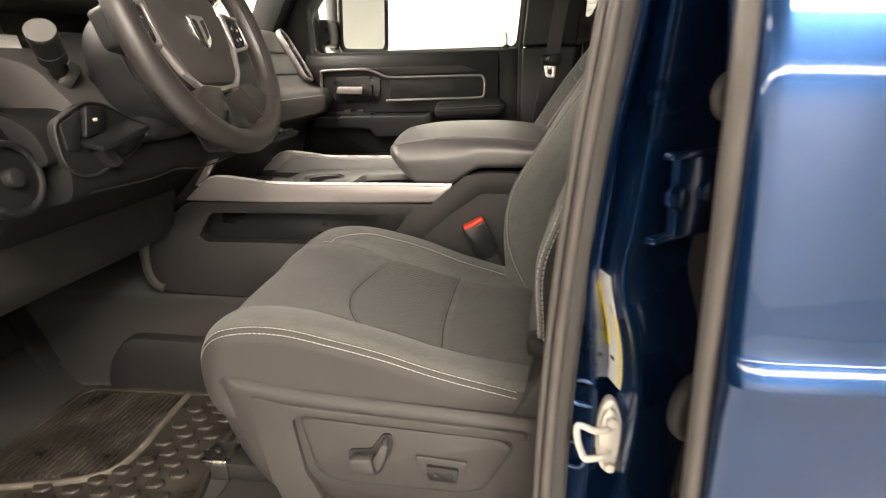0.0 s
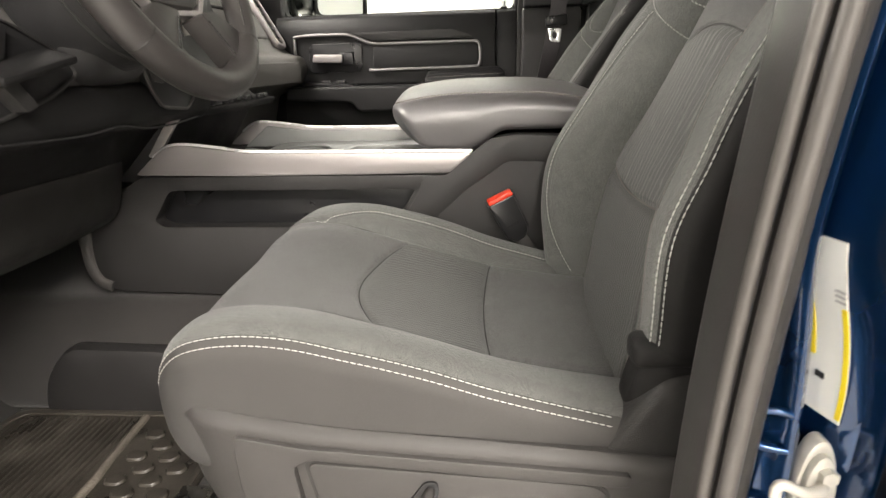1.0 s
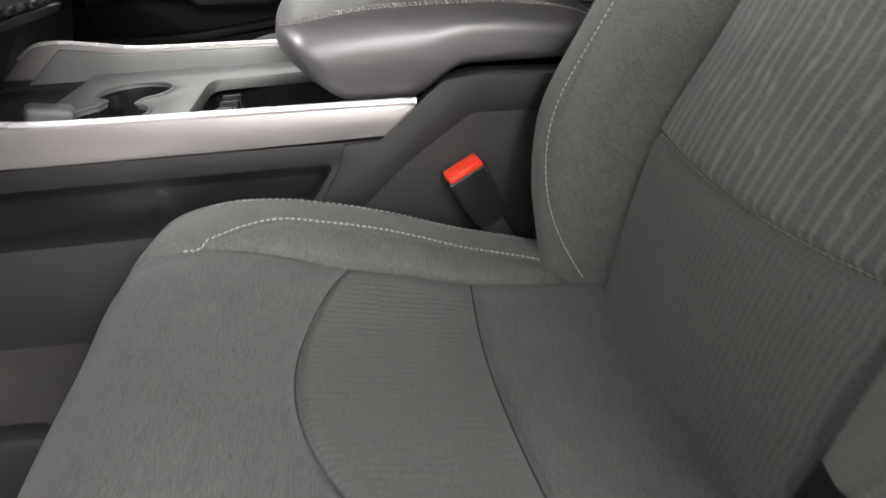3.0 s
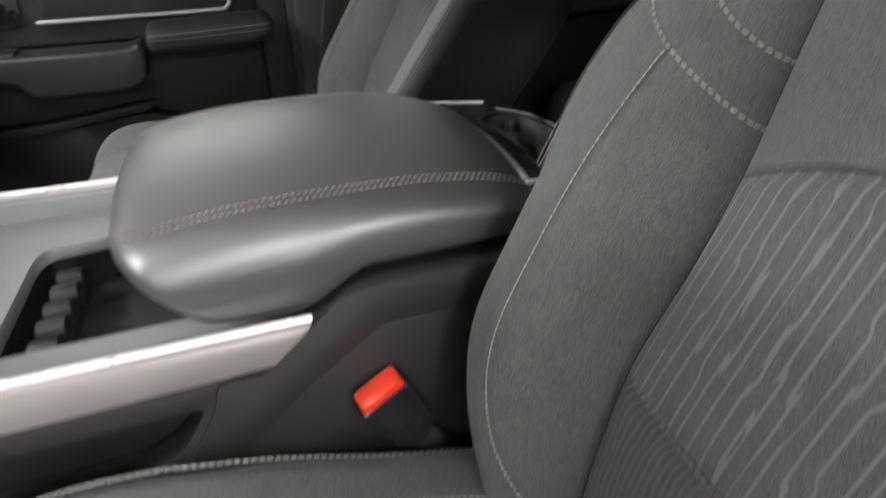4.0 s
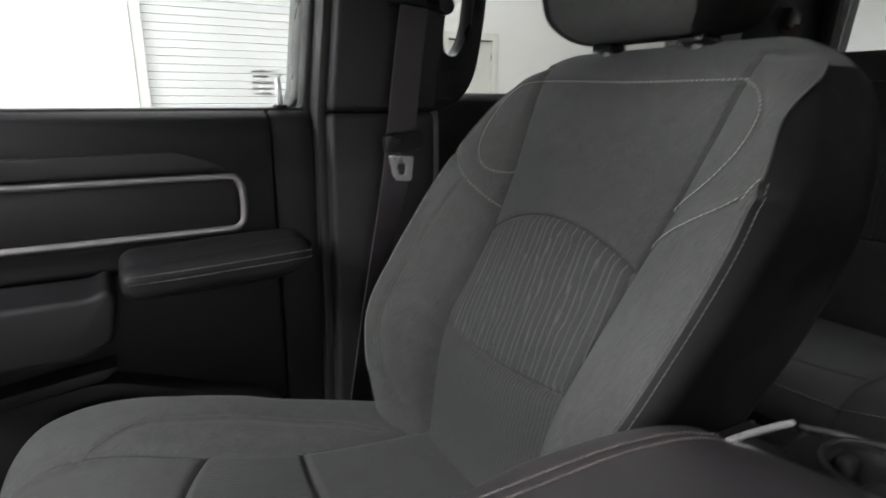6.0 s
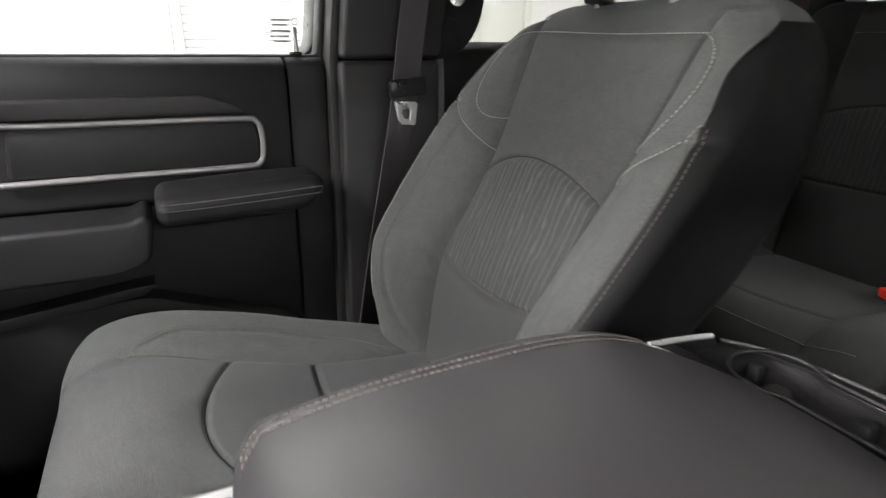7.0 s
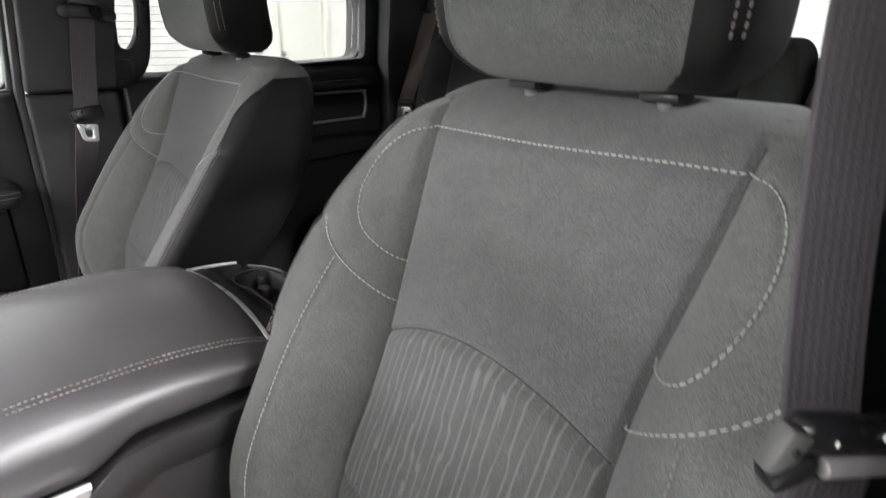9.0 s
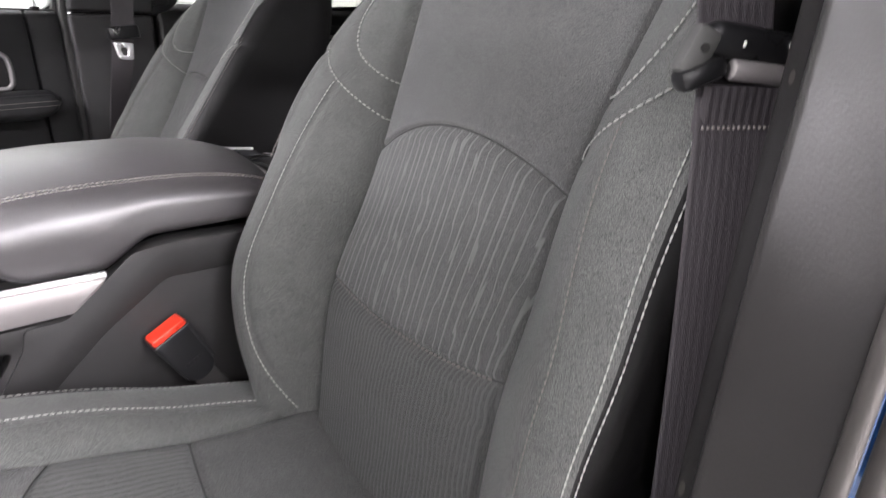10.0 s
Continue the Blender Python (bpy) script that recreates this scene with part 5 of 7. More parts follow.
        pipe = [on_edge(e, z, rim_angle(z, e < 0)) for z in np.linspace(1.530, SHOULDER, 24)]
        tube("piping", [q + n * 0.0006 for q, n in pipe], 0.0016, M_CLOTH, made[key], n=8, up=(0.2, 0.3, 0.9))
    stitches("stitching", [sew([(w, 1.2865) for w in np.linspace(-0.115, 0.115, 40)])], M_THREAD_D, made["lumbar"], 0.0058, 0.0042, 0.0009, 0.0022)

    # dark sewn joints between the panels
    def seam_line(p, pts, owner):
        path = [Vector(q) - n * 0.0004 for q, n in (p.surf(w, z) for w, z in pts)]
        tube("seam", path, 0.0013, M_SEAM, owner, n=6, up=(0.31, 0.2, 0.93) if p is pad else (0.2, 0.3, 0.9))
    for e in (-1, 1):
        seam_line(pad, [(e * BC(z), z) for z in np.linspace(1.10, 1.655, 60)], made["bol_in" if e < 0 else "bol_out"])
    for at in (1.415, 1.285):
        seam_line(pad, [(w, at) for w in np.linspace(-BC(at) + 0.003, BC(at) - 0.003, 40)], made["insert"])

    # cushion: l runs forward; the passenger's stands nearer to the dashboard than its backrest
    dxc = dx - 0.050 if s > 0 else dx

    def cush_to(w, l, d):
        if s < 0:
            l += 0.018 * smooth(0.36, 0.52, l) * max(0.0, 1 - (w / 0.25) ** 2)
        return (-l + dxc, yc + s * (0.91 if s < 0 or w < 0 else 1.05) * w, d + (0.010 if s > 0 else 0.0))

    def cface(w, l):
        x = -l
        c, W = 0.145, CWD(x)
        t = (abs(w) - c) / (W - c)
        low = 1.0 - (0.15 * smooth(-0.16, -0.34, x) if w > 0 else 0.0)
        bol = low * CB(x) * (1 - (1 - min(max(t / 0.75, 0.0), 1.0)) ** 2.0)
        if s < 0:
            bol += 0.015 * math.exp(-((w + 0.135) / 0.06) ** 2)
        return CZ(x) + bol + 0.004 * (1 - min(abs(w) / c, 1) ** 2)
    cw = lambda l: CWD(-l)
    cc = lambda l: 0.145 + 0.02 * smooth(0.30, 0.50, l)
    cseam = []
    ctab = smooth_table([(0.05, 0.150), (0.10, 0.172), (0.20, 0.186), (0.32, 0.190), (0.38, 0.186), (0.42, 0.166), (0.445, 0.150)])
    for l in np.linspace(0.06, 0.445, 70):
        cseam.append((ctab(l), l))
    cpad = Pad(cush_to, -0.03, 0.516 if s < 0 else 0.530, cw, cc, cface, lambda l: 1.055, 0.030, (0.03, 0.055 if s < 0 else 0.060), [(0.306, 0.050), (0.190, 0.004)], [[(e * w, l) for w, l in cseam] for e in ((-1, 1) if s > 0 else (-1,))], flip=s > 0, rows=110, ncol=26, nbol=22, depth=0.0075)

    def creg(kind, w, l):
        if kind in ("back", "end"):
            return "base"
        if kind == "side" or (kind == "edge" and abs(w) > CWD(-l) - 0.7 * cpad.shrink(l) - 0.030 + 0.030 * 0.66):
            return "skirt_in" if w < 0 else "skirt_out"
        if kind == "face" and abs(w) < cc(l) + 0.0005:
            return "front" if l > 0.306 else "insert" if l > 0.190 else "rear"
        return "bol_in" if w < 0 else "bol_out"
    cm = cpad.build(creg, {"base": ("cushion_base", M_VINYL, ""), "skirt_in": ("cushion_skirt", M_VINYL, "smooth dark skirt below the sewn edge"), "skirt_out": ("cushion_skirt", M_VINYL, "smooth dark skirt below the sewn edge"), "front": ("cushion_front", M_CLOTH_C, ""),
                           "insert": ("cushion_insert", M_INSERT_S, "ribbed cloth insert"), "rear": ("cushion_rear", M_CLOTH_C, ""), "bol_in": ("cushion_bolster", M_CLOTH, ""), "bol_out": ("cushion_bolster", M_CLOTH, "")}, seat)
    for e, key in ((-1, "bol_in"), (1, "bol_out")):
        if e < 0 or s > 0:
            stitches("stitching", [[cpad.surf(e * (w + 0.0045), l) for w, l in cseam]], M_THREAD if e < 0 else M_THREAD_D, cm[key], 0.0058, 0.0042, 0.00062, 0.0012)
        rows = []
        for a in (0.80, 1.08):
            row = []
            for l in np.linspace(0.085, 0.514 if s < 0 else 0.526, 90):
                sh = cpad.shrink(l)
                flat = CWD(-l) - 0.7 * sh - 0.030
                fl = cpad.height(e * flat, l) - sh
                p = Vector(cush_to(e * (flat + 0.030 * math.sin(a)), l, fl - 0.030 * (1 - math.cos(a))))
                row.append((p, Vector((0, s * e * math.sin(a), math.cos(a)))))
            rows.append(row)
        for row in rows:
            stitches("stitching", [row], M_THREAD, cm[key], 0.0066, 0.0054, 0.0006, 0.0006)

    for e in (-1, 1):
        seam_line(cpad, [(e * cc(l), l) for l in np.linspace(0.045, 0.47, 60)], cm["bol_in" if e < 0 else "bol_out"])
    for at in (0.306, 0.190):
        seam_line(cpad, [(w, at) for w in np.linspace(-cc(at) + 0.003, cc(at) - 0.003, 40)], cm["insert"])

    # headrest on two posts
    def hr_to(w, l, d):
        return (-d + dx, yc + s * w, l - 0.009)
    hx = smooth_table([(1.66, 0.140), (1.70, 0.118), (1.76, 0.106), (1.82, 0.108), (1.90, 0.120)])
    hw = smooth_table([(1.66, 0.122), (1.70, 0.138), (1.78, 0.146), (1.86, 0.142), (1.92, 0.128)])
    hp = Pad(hr_to, 1.678, 1.905, hw, lambda l: hw(l) - 0.034, lambda w, l: -hx(l) - 0.9 * w * w, lambda l: -(hx(l) + 0.128), 0.028, (0.040, 0.05), depth=0.002, flip=s < 0, rows=40, ncol=14, nbol=8)
    hm = hp.build(lambda k, w, l: "pad" if k == "face" and abs(w) < hw(l) - 0.02 else "shell", {"pad": ("headrest_face", M_CLOTH, ""), "shell": ("headrest_shell", M_VINYL_D, "smooth dark headrest sides")}, seat)
    rows = []
    for e in (-1, 1):
        for o in (0.014, 0.005):
            rows.append([(Vector(hr_to(e * (hw(z) - 0.028 + 0.028 * math.sin(0.9 if o > 0.01 else 1.25)), z, hp.height(hw(z) - 0.028, z) - 0.028 * (1 - math.cos(0.9 if o > 0.01 else 1.25)))), Vector((-0.6, s * e * 0.8, 0))) for z in np.linspace(1.72, 1.87, 30)])
    for row in rows:
        stitches("stitching", [row], M_THREAD_D, hm["shell"], 0.0062, 0.0046, 0.001, 0.0006)
    for py in (-0.07, 0.07):
        part("headrest_post", cyl(0.006, 0.10, (0.190 + dx, yc + py, 1.668), (0, -14, 0), 12), M_BRIGHT, seat)
        part("post_collar", box((0.032, 0.034, 0.012), (0.194 + dx, yc + py, 1.664), 0.004, 2, (0, 8, 0)), M_SMOOTH, seat)
    # plastic shield on the outer side, with its recessed switch panel
    y_out = yc + s * 0.248

    def shield(y, x):
        return y - s * (0.062 * max(0.0, (-0.432 - x) / 0.10) ** 2)
    sx = np.linspace(-0.495, -0.02, 48)
    ztop = smooth_table([(-0.52, 1.142), (-0.48, 1.138), (-0.43, 1.126), (-0.36, 1.115), (-0.20, 1.101), (-0.09, 1.091), (-0.02, 1.084)])
    vs, fs = [], []
    for x in sx:
        zt = ztop(x)
        for k, (zz, off) in enumerate([(zt, 0.018), (zt + 0.001, 0.008), (zt - 0.004, 0.001), (zt - 0.014, -0.002), (zt - 0.022, 0.0), (1.04, 0.0), (1.00, 0.001), (0.96, 0.006), (0.93, 0.020), (0.90, 0.05)]):
            taper = 0.10 * max(0.0, (1.10 - zz)) * max(0.0, (-0.40 - x) / 0.10)
            back = 0.30 * max(0.0, 1.09 - zz) ** 1.15 * smooth(-0.28, -0.50, x)
            vs.append((x + dx + 0.35 * taper + back, shield(y_out, x) - s * off - s * taper, zz))
    for i in range(len(sx) - 1):
        fs += [(i * 10 + k, i * 10 + k + 1, i * 10 + 11 + k, i * 10 + 10 + k) for k in range(9)]
    nb = len(vs)
    vs += [(x + (0.004 if x < -0.45 + dx else 0), y - s * 0.03, z) for x, y, z in vs]
    fs += [tuple(nb + i for i in q[::-1]) for q in fs]
    fs += [(i * 10, i * 10 + 10, nb + i * 10 + 10, nb + i * 10) for i in range(len(sx) - 1)]
    fs += [(k, nb + k, nb + k + 1, k + 1) for k in range(9)]
    e0 = (len(sx) - 1) * 10
    fs += [(e0 + k, e0 + k + 1, nb + e0 + k + 1, nb + e0 + k) for k in range(9)]
    sd = raw("side_shield", vs, fs, M_SHIELD, seat, "grey grained plastic seat side shield", 40)
    if s < 0:
        rim_o = rounded([(-0.425, 1.111), (-0.36, 1.100), (-0.20, 1.088), (-0.068, 1.078), (-0.070, 1.066), (-0.092, 1.067), (-0.20, 1.075), (-0.355, 1.088), (-0.372, 1.080), (-0.362, 1.000), (-0.345, 0.965), (-0.33, 0.935), (-0.395, 0.935), (-0.412, 0.99), (-0.425, 1.06)], 0.006, 3)
        part("panel_rim", prism(rim_o, "y", y_out - 0.0075, y_out + 0.008, 0.006, 3), M_SHIELD, sd)
        pn = rounded([(-0.362, 1.082), (-0.10, 1.064), (-0.086, 1.054), (-0.125, 0.990), (-0.15, 0.982), (-0.32, 0.988), (-0.345, 1.002)], 0.012)
        part("panel_gap", prism(rounded([(-0.365, 1.085), (-0.10, 1.0668), (-0.082, 1.054), (-0.123, 0.987), (-0.15, 0.979), (-0.32, 0.985), (-0.348, 1.000)], 0.012), "y", y_out - 0.0012, y_out + 0.01), M_RUBBER, sd)
        pl = part("switch_plate", prism(pn, "y", y_out - 0.0035, y_out + 0.012, 0.002), M_SHIELD, sd)
        # slide knob and recline knob in their wells
        part("knob_well", prism(rounded([(-0.300, 1.040), (-0.268, 1.042), (-0.252, 1.066), (-0.240, 1.066), (-0.240, 1.045), (-0.262, 1.000), (-0.300, 1.002)], 0.008), "y", y_out - 0.0060, y_out - 0.002, 0.001), M_SMOOTH, pl)
        part("slide_knob", prism(rounded([(-0.297, 1.034), (-0.266, 1.036), (-0.262, 1.012), (-0.296, 1.010)], 0.006), "y", y_out - 0.020, y_out - 0.004, 0.004), M_SHIELD, pl)
        part("recline_knob", prism(rounded([(-0.264, 1.034), (-0.250, 1.062), (-0.242, 1.060), (-0.246, 1.040), (-0.258, 1.018)], 0.004), "y", y_out - 0.022, y_out - 0.004, 0.004), M_SHIELD, pl)
        part("rocker_well", prism(rounded([(-0.212, 1.037), (-0.142, 1.031), (-0.148, 1.005), (-0.204, 1.008)], 0.006), "y", y_out - 0.0075, y_out - 0.002, 0.002), M_SHIELD, pl)
        rk = part("lumbar_rocker", prism(rounded([(-0.196, 1.026), (-0.154, 1.022), (-0.157, 1.002), (-0.193, 1.005)], 0.003), "y", y_out - 0.013, y_out - 0.006, 0.002), M_SMOOTH, pl)
        for kx in (-0.184, -0.166):
            part("dimple", cyl(0.0042, 0.002, (kx, y_out - 0.0135, 1.013), (90, 0, 0), 14, 0.0006), M_PLAST_M, rk)
    # cover of the recliner joint at the foot of the backrest, with its slot, and the plain band above it
    ya, yb = sorted((yc + s * 0.196, yc + s * 0.236))
    cv = rounded([(-0.090, 1.055), (-0.094, 1.080), (-0.068, 1.124), (-0.038, 1.166), (-0.014, 1.172), (0.035, 1.160), (0.055, 1.08), (0.055, 0.93), (-0.06, 0.93)], 0.012, 4)
    rc_ = part("recliner_cover", prism([(x + dx, z) for x, z in cv], "y", ya, yb, 0.010, 3), M_SHIELD_D, seat, "dark grained plastic recliner cover")
    ys = yc + s * 0.2325
    tube("cover_slot", spline([(-0.078 + dx, ys, 1.078), (-0.056 + dx, ys, 1.114), (-0.026 + dx, ys, 1.156)], 5), 0.0022, M_RUBBER, rc_, n=6, up=(0, 1, 0))
    if s < 0:
        part("lower_band", box((0.070, 0.034, 0.026), (-0.036, yc + s * 0.220, 1.185), 0.009, 3), M_VINYL_D, seat, "plain dark band under the backrest bolster")
    # cover of the inner hinge, down between cushion and console
    yi = sorted((yc - s * 0.232, yc - s * 0.262))
    hinge_c = rounded([(-0.088, 1.020), (-0.074, 1.080), (-0.048, 1.112), (-0.020, 1.116), (0.020, 1.080), (0.030, 1.000), (-0.070, 0.990)], 0.010, 3)
    hc = part("hinge_cover", prism([(x + dx, z) for x, z in hinge_c], "y", yi[0], yi[1], 0.007, 3), M_SHIELD_D, seat, "dark grained plastic inner hinge cover")
    tube("cover_line", spline([(-0.066 + dx, yc - s * 0.2620, 1.070), (-0.040 + dx, yc - s * 0.2620, 1.098), (-0.012 + dx, yc - s * 0.2620, 1.102)], 4), 0.0016, M_RUBBER, hc, n=6, up=(0, 1, 0))
    # base frame and floor rails
    part("seat_frame", box((0.44, 0.44, 0.10), (-0.22 + dx, yc, 0.99), 0.02), M_RUBBER, seat)
    for py in (-0.155, 0.155):
        rail = part("floor_rail", box((0.54, 0.045, 0.030), (-0.255 + dx, yc + py, 0.925), 0.004), M_RUBBER, seat)
        part("rail_post", box((0.40, 0.03, 0.12), (-0.22 + dx, yc + py, FL + 0.058), 0.005), M_RUBBER, seat)
        part("rail_bracket", box((0.044, 0.050, 0.010), (-0.545 + dx, yc + py, 0.942), 0.002), M_STEEL, rail)
        part("rail_end", box((0.030, 0.046, 0.028), (-0.540 + dx, yc + py, 0.922), 0.004), M_RUBBER, rail)
        part("bracket_bolt", cyl(0.005, 0.004, (-0.550 + dx, yc + py, 0.948), seg=6, bevel=0.001), M_RUBBER, rail)
    return seat


front_seat(-1, 0.0, "charcoal cloth driver seat with white stitching and power switches", "front seats")
front_seat(1, 0.040, "charcoal cloth passenger seat with white stitching and headrest", "front seats")


def buckle(at, tilt, yaw, label):
    b = thing("seat_belt_buckle", at, label, "belt buckle", "seat belt buckles")
    x, y, z = at
    m = pose(x, y, z, 0, tilt, yaw)

    def put(bm):
        bmesh.ops.transform(bm, matrix=m, verts=bm.verts)
        return bm
    part("housing", put(prism(rounded([(-0.0235, 0.0), (-0.019, -0.062), (-0.008, -0.075), (0.010, -0.075), (0.020, -0.062), (0.0235, 0.0)], 0.004), "y", -0.0165, 0.0165, 0.005)), M_SMOOTH, b)
    part("release_button", put(box((0.043, 0.024, 0.012), (0, -0.0025, 0.0010), 0.003)), M_RED, b, "bright red release button")
    part("side_seam", put(box((0.004, 0.035, 0.060), (0.0215, 0, -0.030), 0.0015)), M_PLAST, b)
    part("stalk", put(prism([(-0.013, -0.07), (0.015, -0.07), (0.030, -0.20), (-0.004, -0.20)], "y", -0.006, 0.006, 0.002)), M_RUBBER, b)
    part("end_pin", put(box((0.022, 0.004, 0.004), (0.002, -0.012, -0.069), 0.001)), M_STEEL, b)
    for k in range(4):
        part("embossed_mark", put(box((0.004, 0.001, 0.005), (-0.008 + 0.0055 * k, -0.0167, -0.045))), M_PLAST, b)
    return b


buckle((-0.173, -0.212, 1.212), -25, 8, "black seat belt buckle with red button beside the console")
buckle((-0.146, 0.222, 1.204), -25, -8, "black seat belt buckle with red button beside the console")

# ---------------------------------------------------------------- centre console
con = thing("centre_console", (-0.35, 0, 1.03), "grey plastic centre console with silver side bands and cup holders", "console")
for e in (-1, 1):
    outer = rounded([(-0.795, 1.254), (-0.935, 1.150), (-0.930, 1.080), (-0.885, 1.044), (-0.30, 1.020), (0.130, 1.005), (0.135, 1.300), (-0.150, 1.3135), (-0.185, 1.307), (-0.252, 1.2495)], 0.015, 3)
    hole = rounded([(-0.745, 1.230), (-0.312, 1.227), (-0.340, 1.185), (-0.390, 1.160), (-0.765, 1.164), (-0.782, 1.175)], 0.012, 4)
    y0, y1 = (-0.197, -0.165) if e < 0 else (0.165, 0.197)
    part("side_panel", prism(outer, "y", y0, y1, 0.004, holes=(hole,)), M_PLAST_M, con)
    flank = rounded([(-0.262, 1.2490), (-0.190, 1.3080), (-0.152, 1.3125), (0.132, 1.3000), (0.132, 1.263), (-0.160, 1.272), (-0.232, 1.222), (-0.300, 1.160), (-0.345, 1.142), (-0.333, 1.182), (-0.306, 1.225), (-0.30, 1.2485)], 0.006, 3)
    part("side_flank", prism(flank, "y", min(e * 0.1960, e * 0.2000), max(e * 0.1960, e * 0.2000), 0.0016), M_PLAST_M, con)
    y2 = -0.150 if e < 0 else 0.150
    part("pocket_back", box((0.50, 0.012, 0.095), (-0.545, y2, 1.197), 0.003), M_SMOOTH, con)
    part("pocket_floor", box((0.43, 0.030, 0.006), (-0.560, e * 0.172, 1.158), 0.002), M_RUBBER, con)
    band = spline([(-0.798, 1.258, 0), (-0.765, 1.286, 0), (-0.735, 1.3045, 0), (-0.700, 1.3065, 0), (-0.640, 1.299, 0), (-0.590, 1.2925, 0), (-0.45, 1.290, 0), (-0.30, 1.288, 0), (-0.218, 1.2865, 0)], 4)
    bo = [(p.x, p.y) for p in band] + [(-0.222, 1.280), (-0.254, 1.2535), (-0.40, 1.2525), (-0.60, 1.253)]
    ya, yb = (-0.201, -0.184) if e < 0 else (0.184, 0.201)
    bn = part("silver_band", prism(bo, "y", ya, yb, 0.004, 2), M_SILVER, con, "satin silver side band")
    tube("band_lip", [(p.x, e * 0.1905, p.y + 0.0005) for p in band[4:]], 0.0038, M_CHROME, bn, n=8, up=(0, 1, 0))
    part("inner_wall", prism([(-0.70, 1.300), (-0.62, 1.289), (-0.22, 1.282), (-0.22, 1.235), (-0.78, 1.235)], "y", min(e * 0.172, e * 0.186), max(e * 0.172, e * 0.186), 0.003), M_TRAY, con)
tube("front_moulding", spline([(-0.915, -0.197, 1.165), (-0.919, -0.199, 1.120), (-0.917, -0.199, 1.085), (-0.905, -0.199, 1.062), (-0.885, -0.199, 1.052)], 5), 0.011, M_SHIELD, con, "grey corner moulding", n=12, ry=0.006, up=(0, 1, 0))
# tray with cup holders and bin
cups = [(-0.570, 0.047, 0.049), (-0.575, -0.062, 0.049)]
hole8 = [(cups[0][0] + 0.049 * math.cos(a), cups[0][1] + 0.049 * math.sin(a)) for a in np.linspace(radians(-62), radians(242), 26)]
hole8 += [(cups[1][0] + 0.049 * math.cos(a), cups[1][1] + 0.049 * math.sin(a)) for a in np.linspace(radians(118), radians(422), 26)]
binh = rounded([(-0.478, -0.112), (-0.23, -0.112), (-0.23, 0.105), (-0.470, 0.085), (-0.478, 0.06)], 0.014, 4)
part("tray", prism(rounded([(-0.66, -0.172), (-0.22, -0.172), (-0.22, 0.172), (-0.66, 0.172)], 0.02), "z", 1.245, 1.262, 0.003, holes=(hole8, binh)), M_TRAY, con, "grey tray with two cup holders")
cup = bmesh.new()
rings = []
for sc, z in ((1.0, 1.256), (0.97, 1.20), (0.93, 1.172)):
    rings.append([cup.verts.new((-0.5725 + (x + 0.5725) * sc, -0.0075 + (y + 0.0075) * sc, z)) for x, y in hole8])
for a, b in zip(rings, rings[1:]):
    for i in range(len(hole8)):
        cup.faces.new((a[i], a[(i + 1) % len(hole8)], b[(i + 1) % len(hole8)], b[i]))
cup.faces.new(rings[-1])
cu = part("cup_well", cup, M_SMOOTH, con)
tube("cup_rim", [(x, y, 1.2625) for x, y in hole8], 0.0022, M_TRAY, cu, closed=True, n=6, up=(0, 0, 1))
for cx, cy, r in cups:
    for an in (0.5, 2.6, 4.7):
        if abs(cy + r * math.sin(an) + 0.0075) > 0.012:
            part("grip_tab", box((0.014, 0.012, 0.022), (cx + r * 0.9 * math.cos(an), cy + r * 0.9 * math.sin(an), 1.243), 0.004, 2, (0, 0, math.degrees(an))), M_RUBBER, cu)
part("bin_floor", box((0.26, 0.23, 0.006), (-0.355, -0.005, 1.195), 0.001), M_RUBBER, con)
for k, (sz, at) in enumerate((((0.004, 0.225, 0.06), (-0.481, -0.005, 1.225)), ((0.25, 0.004, 0.06), (-0.355, -0.116, 1.225)), ((0.25, 0.004, 0.06), (-0.355, 0.109, 1.225)))):
    part("bin_wall", box(sz, at), M_SMOOTH, con)
rack = part("coin_rack", box((0.02, 0.16, 0.035), (-0.452, -0.01, 1.215), 0.003), M_RUBBER, con)
for k in range(5):
    part("coin_slot", cyl(0.013, 0.024, (-0.448, -0.074 + 0.032 * k, 1.233), (0, 90, 0), 16), M_SMOOTH, rack)
part("front_bin", prism(rounded([(-0.80, -0.17), (-0.665, -0.17), (-0.665, 0.17), (-0.80, 0.17)], 0.02), "z", 1.225, 1.245, 0.003), M_RUBBER, con)
part("shift_clip", box((0.05, 0.035, 0.022), (-0.635, -0.06, 1.268), 0.007, 3, (0, 12, 20)), M_TRAY, con)
part("inner_core", box((0.60, 0.30, 0.14), (-0.10, 0, 1.10), 0.01), M_RUBBER, con)
# rear end with cup holders, chrome strip
rc = [(0.091, 0.078), (0.091, -0.058)]
slot = []
for a in np.linspace(math.radians(-40), math.radians(220), 22):
    slot.append((rc[0][0] + 0.039 * math.cos(a), rc[0][1] + 0.039 * math.sin(a)))
for a in np.linspace(math.radians(140), math.radians(400), 22):
    slot.append((rc[1][0] + 0.039 * math.cos(a), rc[1][1] + 0.039 * math.sin(a)))
rear_out = [(0.02, -0.150), (0.080, -0.150)] + [tuple(p)[:2] for p in spline([(0.100, -0.144, 0), (0.123, -0.110, 0), (0.136, -0.055, 0), (0.140, 0, 0), (0.136, 0.055, 0), (0.123, 0.110, 0), (0.100, 0.144, 0)], 4)] + [(0.080, 0.150), (0.02, 0.150)]
rp = part("rear_deck", prism(rear_out, "z", 1.295, 1.330, 0.006, holes=(slot,)), M_SMOOTH, con, "gloss black rear deck with two cup holders")
